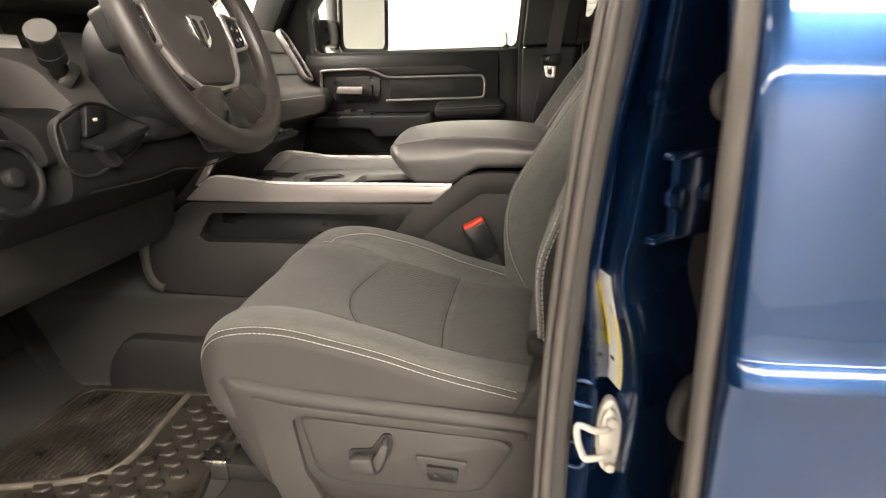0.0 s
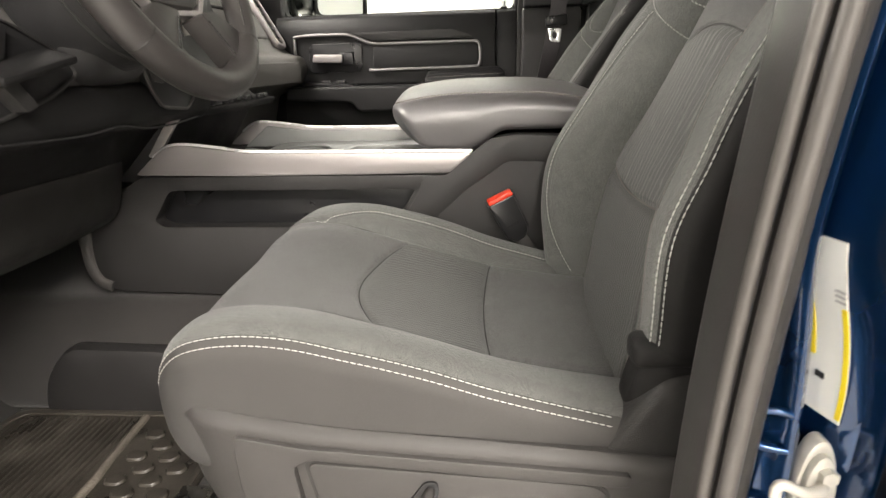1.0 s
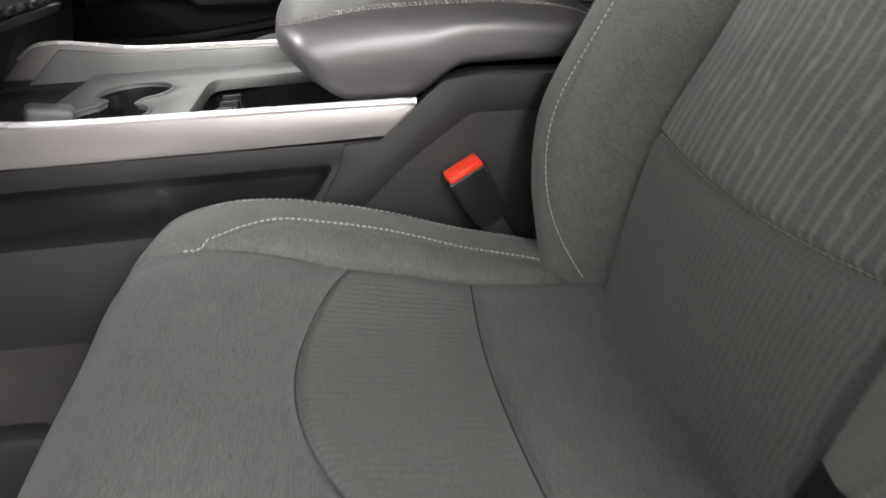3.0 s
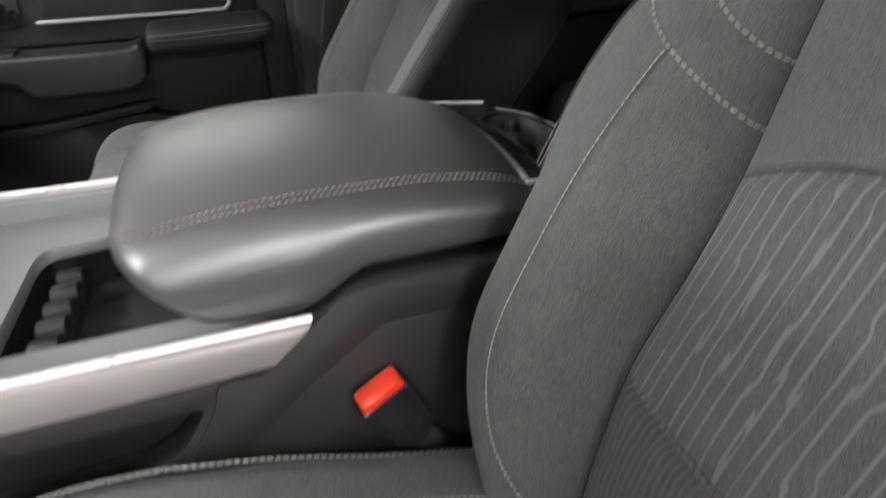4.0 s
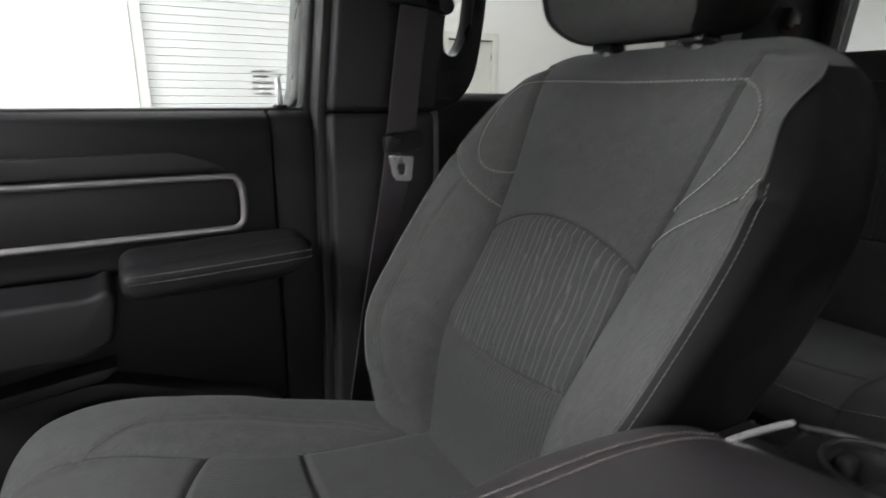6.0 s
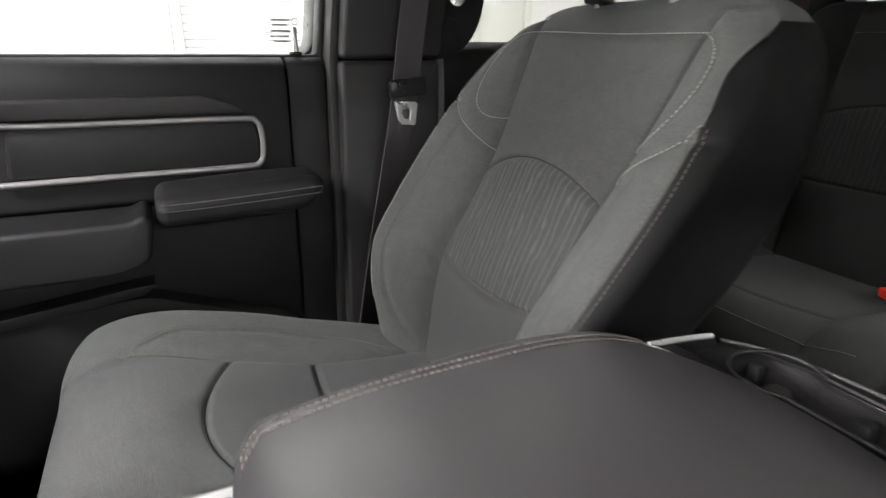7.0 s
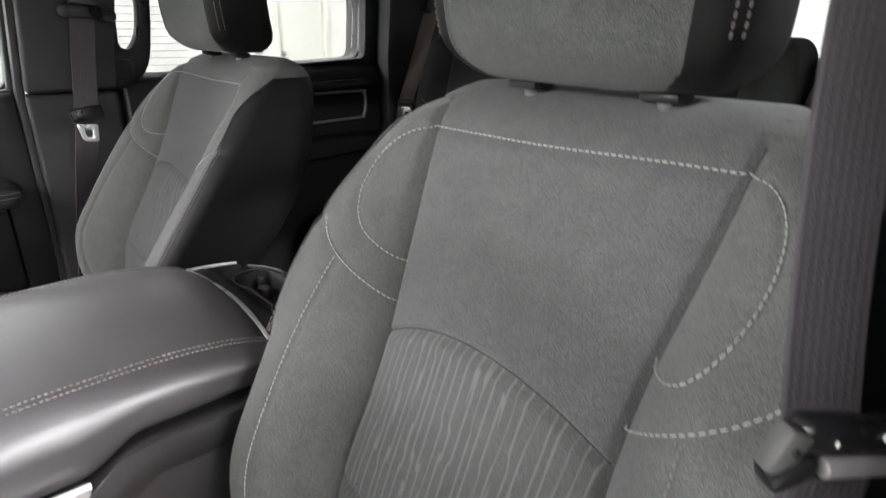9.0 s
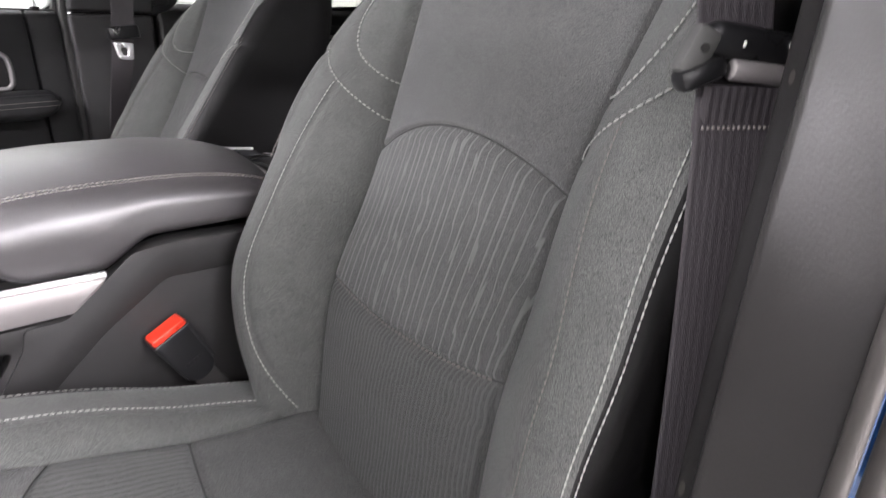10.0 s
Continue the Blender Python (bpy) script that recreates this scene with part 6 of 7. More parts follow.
part("deck_inlay", prism([(0.050, -0.125), (0.054, -0.133), (0.094, -0.133), (0.114, -0.105), (0.127, -0.055), (0.131, 0), (0.127, 0.055), (0.114, 0.105), (0.094, 0.133), (0.054, 0.133), (0.050, 0.125)], "z", 1.3305, 1.3325, 0.001, holes=(slot,)), M_PLAST, rp)
tube("slot_rim", [(x, y, 1.3335) for x, y in slot], 0.0022, M_PLAST_M, rp, closed=True, n=6, up=(0, 0, 1))
well = bmesh.new()
rings = []
for sc, z in ((1.0, 1.325), (0.97, 1.265), (0.9, 1.255)):
    rings.append([well.verts.new((0.091 + (x - 0.091) * sc, 0.010 + (y - 0.010) * (0.5 + 0.5 * sc), z)) for x, y in slot])
for a, b in zip(rings, rings[1:]):
    for i in range(len(slot)):
        well.faces.new((a[i], a[(i + 1) % len(slot)], b[(i + 1) % len(slot)], b[i]))
well.faces.new(rings[-1])
part("cup_well", well, M_RUBBER, rp)
for cx, cy in rc:
    part("cup_boss", cyl(0.0125, 0.052, (cx + 0.006, cy, 1.290), seg=20, bevel=0.007), M_SHIELD, rp)
for cy in (0.010, 0.108, -0.094):
    part("grip_tab", box((0.016, 0.014, 0.03), (0.108, cy, 1.308), 0.005, 2), M_RUBBER, rp)
tube("deck_lip", [(x, y, 1.3315) for x, y in rear_out[2:-2]], 0.0022, M_DASH, rp, n=6, up=(0, 0, 1))
rear_face = prism(rear_out, "z", 1.03, 1.294, 0.004)
part("rear_face", rear_face, M_PLAST, con)
strip = spline([(-0.004, -0.158, 1.347), (0.003, -0.135, 1.353), (0.012, -0.07, 1.3550), (0.016, 0, 1.3550), (0.012, 0.07, 1.3550), (0.003, 0.135, 1.353), (-0.003, 0.150, 1.350)], 6)
v, f = sweep(strip, rounded([(-0.0034, -0.012), (0.0034, -0.012), (0.0034, -0.0010), (-0.0034, -0.0010)], 0.0016, 3), up=(0.25, 0, 1))
raw("chrome_strip", v, f, M_CHROME, con, "bright chrome strip behind the armrest")
for e in (-1, 1):
    part("deck_cheek", prism(rounded([(-0.010, 1.290), (0.110, 1.290), (0.096, 1.327), (0.082, 1.341), (0.000, 1.349), (-0.010, 1.345)], 0.004, 3), "y", min(e * 0.139, e * 0.149), max(e * 0.139, e * 0.149), 0.002), M_SMOOTH, con)
    tube("edge_trim", spline([(0.000, e * 0.143, 1.3505), (0.03, e * 0.143, 1.3480), (0.055, e * 0.142, 1.3455), (0.080, e * 0.140, 1.3430)], 6), 0.0028, M_CHROME, con, n=8, up=(0, 0, 1))
part("deck_ramp", prism([(0.010, 1.300), (0.052, 1.300), (0.052, 1.3335), (0.022, 1.3500), (0.010, 1.3500)], "y", -0.1385, 0.1385, 0.002), M_PLAST, con)


# padded lid
def lid_to(w, l, d):
    return (l + 0.050 * max(0.0, (1.360 - d) / 0.075) ** 1.4 * smooth(-0.20, -0.36, l), w * (1 - 0.05 * max(0.0, (1.350 - d) / 0.06) ** 2), d)


LT = smooth_table([(-0.39, 1.368), (-0.34, 1.384), (-0.28, 1.394), (-0.18, 1.397), (-0.09, 1.393), (-0.04, 1.384), (0.0, 1.370), (0.03, 1.357)])
lid = thing("armrest_lid", (-0.15, 0, 1.30), "padded dark leather console armrest lid with double stitching", "armrest")


def lid_bottom(l):
    return 1.319 - 0.034 * smooth(-0.160, -0.225, l) + 0.004 * smooth(-0.29, -0.345, l)


lpad = Pad(lid_to, -0.366, 0.006, lambda l: 0.188 - 0.05 * smooth(-0.32, -0.372, l) ** 2 - 0.004 * smooth(-0.1, 0.03, l), lambda l: 0.11, lambda w, l: LT(l) - 0.95 * w * w, lid_bottom, 0.044, (0.034, 0.012), depth=0.0, rows=60, ncol=18, nbol=10, low=0.009)
lm = lpad.build(lambda k, w, l: "top" if k in ("face", "edge") else "side", {"top": ("lid_pad", M_LEATHER, "soft grained leather pad"), "side": ("lid_side", M_LEATHER, "")}, lid)
for e in (-1, 1):
    rows = []
    for a in (0.04, 0.24):
        row = []
        for l in np.linspace(-0.350, 0.000, 70):
            sh = lpad.shrink(l)
            flat = lpad.W(l) - 0.7 * sh - 0.044
            fl = lpad.height(flat, l) - sh
            row.append((Vector((l, e * (flat + 0.044 * math.sin(a)), fl - min(0.044, (fl - lid_bottom(l) - sh) * 0.45) * (1 - math.cos(a)))), Vector((0, e * math.sin(a), math.cos(a)))))
        rows.append(row)
    for row in rows:
        stitches("stitching", [row], M_THREAD_D, lm["top"], 0.0055, 0.0042, 0.0009, 0.0006)
part("lid_latch", box((0.014, 0.07, 0.018), (-0.338, 0, 1.312), 0.005), M_SMOOTH, lid)

# ---------------------------------------------------------------- dashboard
dash = thing("dashboard", (-1.0, 0, 1.2), "dark grey moulded dashboard with silver outlined vents", "dashboard")
prof = rounded([(-1.38, 1.58), (-1.10, 1.655), (-0.97, 1.662), (-0.935, 1.64), (-0.862, 1.505), (-0.838, 1.470), (-0.788, 1.457), (-0.775, 1.42), (-0.80, 1.37), (-0.88, 1.34), (-0.92, 1.20), (-1.05, 1.12), (-1.38, 1.12)], 0.014, 4)
# passenger side parts carry their light in the paler colour
part("passenger_side", prism(prof, "y", 0.16, 0.795, 0.010), M_DASH_LIT, dash)
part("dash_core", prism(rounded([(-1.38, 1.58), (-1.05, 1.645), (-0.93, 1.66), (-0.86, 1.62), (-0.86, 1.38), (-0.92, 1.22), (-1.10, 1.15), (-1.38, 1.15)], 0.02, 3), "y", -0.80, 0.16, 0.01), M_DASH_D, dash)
part("glovebox_lid", prism(rounded([(0.26, 1.380), (0.70, 1.380), (0.70, 1.440), (0.26, 1.440)], 0.015), "x", -0.792, -0.7715, 0.005), M_DASH_LIT, dash)
# leaning face of the passenger side: origin at the middle of the end vent
LEAN_FACE = Matrix(((0.880, 0, -0.475, -0.894), (0, 1, 0, 0.742), (0.475, 0, 0.880, 1.571), (0, 0, 0, 1)))


def on_face(bm):
    bmesh.ops.transform(bm, matrix=LEAN_FACE, verts=bm.verts)
    return bm


part("mid_panel", on_face(prism(rounded([(-0.54, -0.068), (-0.055, -0.068), (-0.055, 0.004), (-0.54, 0.004)], 0.010), "x", -0.006, 0.005, 0.003)), M_DASH_LIT, dash)
part("face_groove", on_face(box((0.008, 0.48, 0.004), (0.002, -0.30, 0.012), 0.001)), M_PLAST, dash)
vent = part("side_vent", on_face(prism(rounded([(-0.036, -0.095), (0.020, -0.105), (0.040, -0.085), (0.030, 0.075), (0.005, 0.105), (-0.030, 0.095)], 0.02, 4), "x", -0.004, 0.016, 0.004, holes=(rounded([(-0.026, -0.084), (0.014, -0.092), (0.029, -0.078), (0.021, 0.070), (0.001, 0.092), (-0.021, 0.084)], 0.015, 4),))), M_SILVER, dash, "silver outlined air vent")
part("vent_back", on_face(box((0.006, 0.056, 0.185), (0.001, 0.0, 0.0), 0.002)), M_SMOOTH, vent)
for k in range(6):
    part("vent_slat", on_face(box((0.012, 0.040, 0.004), (0.008, 0.0, -0.065 + 0.026 * k), 0.001, 1, (0, 20, 0))), M_SMOOTH, vent)
# centre stack
part("control_tower", prism(rounded([(-0.92, 1.62), (-0.80, 1.62), (-0.755, 1.42), (-0.72, 1.372), (-0.668, 1.366), (-0.678, 1.352), (-0.725, 1.350), (-0.76, 1.30), (-0.80, 1.24), (-0.92, 1.24)], 0.012, 3), "y", -0.165, 0.165, 0.006), M_PLAST, dash)
part("stack_edge", prism(rounded([(-0.73, 1.335), (-0.700, 1.370), (-0.712, 1.378), (-0.752, 1.33), (-0.785, 1.285), (-0.765, 1.285)], 0.005), "y", -0.176, -0.166, 0.003), M_SILVER, dash, "silver edge of the centre stack")
part("media_screen", box((0.02, 0.27, 0.19), (-0.795, 0.0, 1.525), 0.006, 2, (0, 10, 0)), M_SMOOTH, dash)
for k in range(8):
    part("toggle_switch", box((0.016, 0.022, 0.010), (-0.676 - 0.002 * (k % 2), -0.115 + 0.033 * k, 1.372), 0.003, 2, (0, -10, 0)), M_SMOOTH, dash)
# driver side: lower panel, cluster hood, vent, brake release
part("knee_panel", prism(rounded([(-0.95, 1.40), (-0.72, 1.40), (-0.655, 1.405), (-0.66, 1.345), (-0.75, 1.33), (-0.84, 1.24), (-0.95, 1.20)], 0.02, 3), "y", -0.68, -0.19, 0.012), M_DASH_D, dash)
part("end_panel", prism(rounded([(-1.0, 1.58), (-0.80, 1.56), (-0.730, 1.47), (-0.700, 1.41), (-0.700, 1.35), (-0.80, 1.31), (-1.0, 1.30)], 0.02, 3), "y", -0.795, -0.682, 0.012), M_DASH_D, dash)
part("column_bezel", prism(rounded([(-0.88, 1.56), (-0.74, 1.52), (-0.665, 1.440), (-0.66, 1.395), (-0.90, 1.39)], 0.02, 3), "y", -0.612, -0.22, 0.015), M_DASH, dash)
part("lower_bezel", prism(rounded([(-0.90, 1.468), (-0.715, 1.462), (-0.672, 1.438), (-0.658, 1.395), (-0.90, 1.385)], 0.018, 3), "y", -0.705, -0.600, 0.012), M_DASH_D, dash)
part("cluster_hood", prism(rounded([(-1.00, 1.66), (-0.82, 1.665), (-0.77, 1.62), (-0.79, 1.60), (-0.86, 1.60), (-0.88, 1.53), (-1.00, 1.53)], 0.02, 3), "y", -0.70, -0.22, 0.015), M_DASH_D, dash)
part("cluster_glass", box((0.008, 0.40, 0.11), (-0.845, -0.46, 1.565), 0.003, 1, (0, -12, 0)), M_SMOOTH, dash)
part("cluster_face", box((0.004, 0.14, 0.026), (-0.838, -0.585, 1.553), 0.001, 1, (0, -12, 0)), M_PAPER, dash)
vd = part("driver_vent", cyl(0.048, 0.03, (-0.700, -0.742, 1.387), (0, 80, 0), 32, 0.008), M_PLAST, dash)
tube("vent_ring", [(-0.682 - 0.006 * math.sin(a), -0.742 + 0.041 * math.cos(a), 1.388 + 0.041 * math.sin(a)) for a in np.linspace(0, 2 * math.pi, 33)[:-1]], 0.005, M_PLAST, vd, closed=True, n=8, up=(1, 0, 0))
part("vent_hub", cyl(0.012, 0.02, (-0.682, -0.742, 1.388), (0, 80, 0), 20, 0.004), M_PLAST_M, vd)
pocket = rounded([(-0.693, 1.447), (-0.690, 1.400), (-0.672, 1.378), (-0.640, 1.373), (-0.560, 1.392), (-0.512, 1.414), (-0.528, 1.434), (-0.600, 1.466), (-0.634, 1.471)], 0.014, 4)
bz = part("switch_bezel", prism(pocket, "x", -0.668, -0.6555, 0.002), M_PLAST, dash, "dark pocket with switch and brake release")
tube("bezel_rim", [(-0.655, y, z) for y, z in pocket], 0.0022, M_PLAST_M, bz, closed=True, n=6, up=(1, 0, 0))
part("pocket_face", prism(rounded([(-0.686, 1.445), (-0.682, 1.412), (-0.660, 1.410), (-0.650, 1.462)], 0.006), "x", -0.657, -0.651, 0.002), M_PLAST, bz)
part("lamp_switch", prism(rounded([(-0.652, 1.425), (-0.618, 1.430), (-0.606, 1.462), (-0.640, 1.466)], 0.004), "x", -0.657, -0.647, 0.003), M_SMOOTH, bz)
part("switch_mark", box((0.001, 0.007, 0.004), (-0.6465, -0.630, 1.447)), M_PAPER, bz)
part("brake_release", box((0.040, 0.100, 0.010), (-0.640, -0.605, 1.424), 0.004, 2, (12, 14, 0)), M_DASH_D, bz)
part("release_lever", prism(rounded([(-0.640, 1.406), (-0.622, 1.412), (-0.600, 1.386), (-0.616, 1.380)], 0.004), "x", -0.657, -0.638, 0.003), M_PLAST_M, bz)
cub = rounded([(-0.392, 1.435), (-0.372, 1.388), (-0.352, 1.366), (-0.285, 1.359), (-0.262, 1.372), (-0.258, 1.435)], 0.008, 3)
cb = part("cubby", prism(cub, "x", -0.668, -0.6535, 0.002), M_SMOOTH, dash, "small dark cubby below the column")
tube("cubby_rim", [(-0.6528, y, z) for y, z in cub], 0.0024, M_DASH, cb, closed=True, n=6, up=(1, 0, 0))
for y0, y1 in ((-0.376, -0.342), (-0.338, -0.272)):
    part("switch_plate", prism(rounded([(y0, 1.434), (y0 + 0.006, 1.402), (y1, 1.398), (y1, 1.434)], 0.004), "x", -0.654, -0.649, 0.002), M_DASH, cb)
part("switch_slot", box((0.002, 0.004, 0.018), (-0.6485, -0.358, 1.418), 0.0006, 1, (12, 0, 0)), M_SMOOTH, cb)
tube("parting_line", spline([(-0.656, -0.655, 1.352), (-0.660, -0.52, 1.346), (-0.664, -0.44, 1.349), (-0.664, -0.38, 1.340), (-0.668, -0.30, 1.338), (-0.672, -0.22, 1.342)], 5), 0.0014, M_PLAST, dash, n=6)
part("lower_cover", prism(rounded([(-1.10, 1.22), (-0.86, 1.24), (-0.80, 1.30), (-0.83, 1.19), (-0.98, 1.12), (-1.10, 1.10)], 0.03, 3), "y", -0.76, -0.215, 0.015), M_RUBBER, dash)

for ob in dash.children:
    if ob.name.split(".")[0] in ("knee_panel", "end_panel", "column_bezel", "lower_bezel", "cluster_hood", "cluster_glass", "cluster_face", "driver_vent", "switch_bezel", "cubby", "parting_line"):
        ob.location = ob.location + Vector((0.0, 0.024, 0.013))

# steering column, wheel, stalk
col = thing("steering_column", (-0.75, -0.455, 1.45), "grey plastic steering column shroud with a turn signal stalk", "steering column")
part("shroud", box((0.24, 0.155, 0.125), (-0.735, -0.455, 1.485), 0.05, 5, (0, 20, 0)), M_PLAST, col)
part("clock_ring", cyl(0.101, 0.085, (-0.668, -0.455, 1.512), (0, 70, 0), 40, 0.014), M_PLAST, col)
tube("ring_groove", [(-0.645 - 0.104 * math.sin(a) * 0.342, -0.455 + 0.1015 * math.cos(a), 1.521 + 0.1015 * math.sin(a) * 0.94) for a in np.linspace(0, 2 * math.pi, 49)[:-1]], 0.0016, M_PLAST_M, col, closed=True, n=6, up=(0.9, 0, 0.3))
stk = part("stalk_boot", cyl(0.026, 0.020, (-0.728, -0.574, 1.500), (35, -42, 0), 24, 0.006), M_PLAST_M, col)
tube("stalk", [(-0.735, -0.568, 1.494), (-0.722, -0.590, 1.511), (-0.706, -0.617, 1.534)], 0.012, M_SMOOTH, stk, n=16)
tube("stalk_knob", [(-0.710, -0.611, 1.528), (-0.702, -0.624, 1.540), (-0.690, -0.645, 1.557)], 0.0185, M_SMOOTH, stk, n=20)
tube("knob_cap", [(-0.691, -0.643, 1.5555), (-0.688, -0.648, 1.560)], 0.0185, M_SHIELD, stk, n=20)
tube("knob_ring", [(-0.7035, -0.6215, 1.538), (-0.7025, -0.6232, 1.5392)], 0.0192, M_PLAST_M, stk, n=20)
col.location = col.location + Vector((0.004, 0.025, 0.013))
wheel = thing("steering_wheel", (-0.58, -0.455, 1.56), "dark leather wrapped steering wheel with silver spoke trim", "steering wheel")
WC, WT = Vector((-0.575, -0.430, 1.577)), radians(20)
ax_u, ax_v = Vector((0, 1, 0)), Vector((-math.sin(WT), 0, math.cos(WT)))
ax_n = Vector((math.cos(WT), 0, math.sin(WT)))          # towards the driver


def wp(u, v, n=0.0):
    return WC + ax_u * u + ax_v * v + ax_n * n


rim = [wp(0.178 * math.cos(a), 0.178 * math.sin(a)) for a in np.linspace(0, 2 * math.pi, 73)[:-1]]
tube("rim", rim, 0.0192, M_WRAP, wheel, "dark grained leather rim", closed=True, n=16, up=tuple(ax_n))
for a0 in (-136, -44, 30, 150):
    a = radians(a0)
    ring = [wp((0.178 + 0.0184 * math.cos(b)) * math.cos(a), (0.178 + 0.0184 * math.cos(b)) * math.sin(a), 0.0184 * math.sin(b)) for b in np.linspace(0, 2 * math.pi, 21)[:-1]]
    tube("rim_seam", ring, 0.0012, M_RUBBER, wheel, closed=True, n=5, up=(0.3, 0.5, 0.8))


def plate_on_wheel(name, poly, n0, n1, material, bevel=0.004, parent=None, label=""):
    bm = prism(poly, "z", n0, n1, bevel)
    m = Matrix(((ax_u.x, ax_v.x, ax_n.x, WC.x), (ax_u.y, ax_v.y, ax_n.y, WC.y), (ax_u.z, ax_v.z, ax_n.z, WC.z), (0, 0, 0, 1)))
    bmesh.ops.transform(bm, matrix=m, verts=bm.verts)
    return part(name, bm, material, parent or wheel, label)


hub = plate_on_wheel("airbag_cover", rounded([(-0.100, 0.070), (0.100, 0.070), (0.104, 0.010), (0.076, -0.062), (0.052, -0.082), (-0.052, -0.082), (-0.076, -0.062), (-0.104, 0.010)], 0.022, 5), -0.075, -0.004, M_DASH, 0.022, label="padded grey airbag cover")
plate_on_wheel("emblem", rounded([(-0.024, 0.026), (0.024, 0.026), (0.021, -0.012), (0.0, -0.028), (-0.021, -0.012)], 0.006), -0.0038, 0.002, M_BRIGHT, 0.002, hub, "bright metal emblem")
for e in (-1, 1):
    plate_on_wheel("emblem_inset", rounded([(e * 0.005, 0.017), (e * 0.017, 0.019), (e * 0.014, -0.004), (e * 0.006, -0.014)], 0.003), 0.0022, 0.0034, M_SMOOTH, 0.0004, hub)
band = [(0.1195, 0.036), (0.1095, -0.019), (0.0845, -0.0625), (0.056, -0.0865), (0.0, -0.0905)]
edge = [(0.0, -0.084), (0.053, -0.080), (0.080, -0.058), (0.105, -0.016), (0.115, 0.036)]
arc = [(-u, v) for u, v in band[:-1]] + [(u, v) for u, v in reversed(band)] + [(u, v) for u, v in reversed(edge)] + [(-u, v) for u, v in edge[1:]]
plate_on_wheel("spoke_trim", rounded(arc, 0.004, 3), -0.018, -0.008, M_SILVER, 0.002, wheel, "silver arc below the airbag cover")
for e in (-1, 1):
    sp = plate_on_wheel("side_spoke", rounded([(e * 0.095, 0.046), (e * 0.172, 0.036), (e * 0.172, -0.016), (e * 0.100, -0.030)], 0.008), -0.050, -0.016, M_PLAST, 0.006)
    plate_on_wheel("control_pad", rounded([(e * 0.112, 0.036), (e * 0.158, 0.030), (e * 0.156, -0.010), (e * 0.112, -0.018)], 0.008), -0.0158, -0.008, M_SMOOTH, 0.003, sp)
    for du, dv in ((0.126, 0.016), (0.144, 0.014), (0.128, -0.004), (0.143, -0.002)):
        plate_on_wheel("button_mark", rounded([(e * (du - 0.003), dv - 0.002), (e * (du + 0.003), dv - 0.002), (e * (du + 0.003), dv + 0.002), (e * (du - 0.003), dv + 0.002)], 0.0008), -0.0079, -0.0075, M_INK, 0.0, sp)
    tube("control_rim", [wp(u, v, -0.010) for u, v in rounded([(e * 0.106, 0.041), (e * 0.163, 0.034), (e * 0.161, -0.015), (e * 0.106, -0.024)], 0.010, 4)], 0.0034, M_SILVER, sp, closed=True, n=8, up=tuple(ax_n))
    ls = plate_on_wheel("lower_spoke", rounded([(e * 0.024, -0.090), (e * 0.072, -0.084), (e * 0.126, -0.110), (e * 0.104, -0.136), (e * 0.072, -0.152)], 0.008), -0.026, 0.004, M_WRAP, 0.010, wheel, "leather covered lower spoke")
    stitches("stitching", [[(wp(e * (0.036 + 0.040 * k), -0.098 - 0.048 * k, 0.0035), tuple(ax_n)) for k in np.linspace(0.05, 0.95, 20)]], M_SEAM, ls, 0.0050, 0.0034, 0.0012, 0.0006)
    a0, a1 = (-38, 30) if e > 0 else (150, 218)
    row = []
    for a in np.linspace(radians(a0), radians(a1), 60):
        r = 0.178 - 0.0192 * math.cos(radians(38))
        row.append((wp(r * math.cos(a), r * math.sin(a), 0.0192 * math.sin(radians(38))), tuple(-0.78 * (math.cos(a) * ax_u + math.sin(a) * ax_v) + 0.62 * ax_n)))
    stitches("rim_stitching", [row], M_SEAM, wheel, 0.0052, 0.0036, 0.0012, 0.0006)
tube("paddle", [wp(0.10, -0.045, -0.055), wp(0.115, -0.085, -0.060)], 0.009, M_SILVER, wheel, n=10)

# pedals
for nm, px, py, pz, w, h, lab_ in (("brake_pedal", -1.20, -0.36, 0.98, 0.11, 0.07, "black rubber brake pedal on a steel arm"), ("accelerator_pedal", -1.22, -0.235, 0.93, 0.06, 0.16, "black accelerator pedal above the floor mat")):
    pt = thing(nm, (px, py, pz), lab_, "pedal")
    part("pad", box((0.022, w, h), (px, py, pz), 0.006, 2, (0, -30, 0)), M_RUBBER, pt)
    tube("arm", spline([(px - 0.01, py, pz), (px - 0.06, py, pz + 0.12), (px - 0.05, py, pz + 0.30)], 5), 0.010, M_SMOOTH, pt)

# rubber floor mat: ribs ahead, raised blocks behind, a ridge between
fm = thing("floor_mat", (-0.80, -0.49, FL), "black rubber floor mat with ribs and raised blocks, dusty", "floor mat")
mo = rounded([(-1.10, -0.75), (-0.66, -0.765), (-0.615, -0.70), (-0.622, -0.585), (-0.655, -0.46), (-0.655, -0.32), (-0.68, -0.243), (-1.10, -0.243)], 0.04, 5)
part("base_sheet", prism(mo, "z", FL, FL + 0.012, 0.003), M_MAT, fm)
part("mat_rim", prism(mo, "z", FL + 0.012, FL + 0.017, 0.002, holes=(rounded([(-1.085, -0.735), (-0.668, -0.750), (-0.628, -0.695), (-0.634, -0.588), (-0.667, -0.462), (-0.667, -0.325), (-0.688, -0.258), (-1.085, -0.258)], 0.036, 5),)), M_MAT, fm)
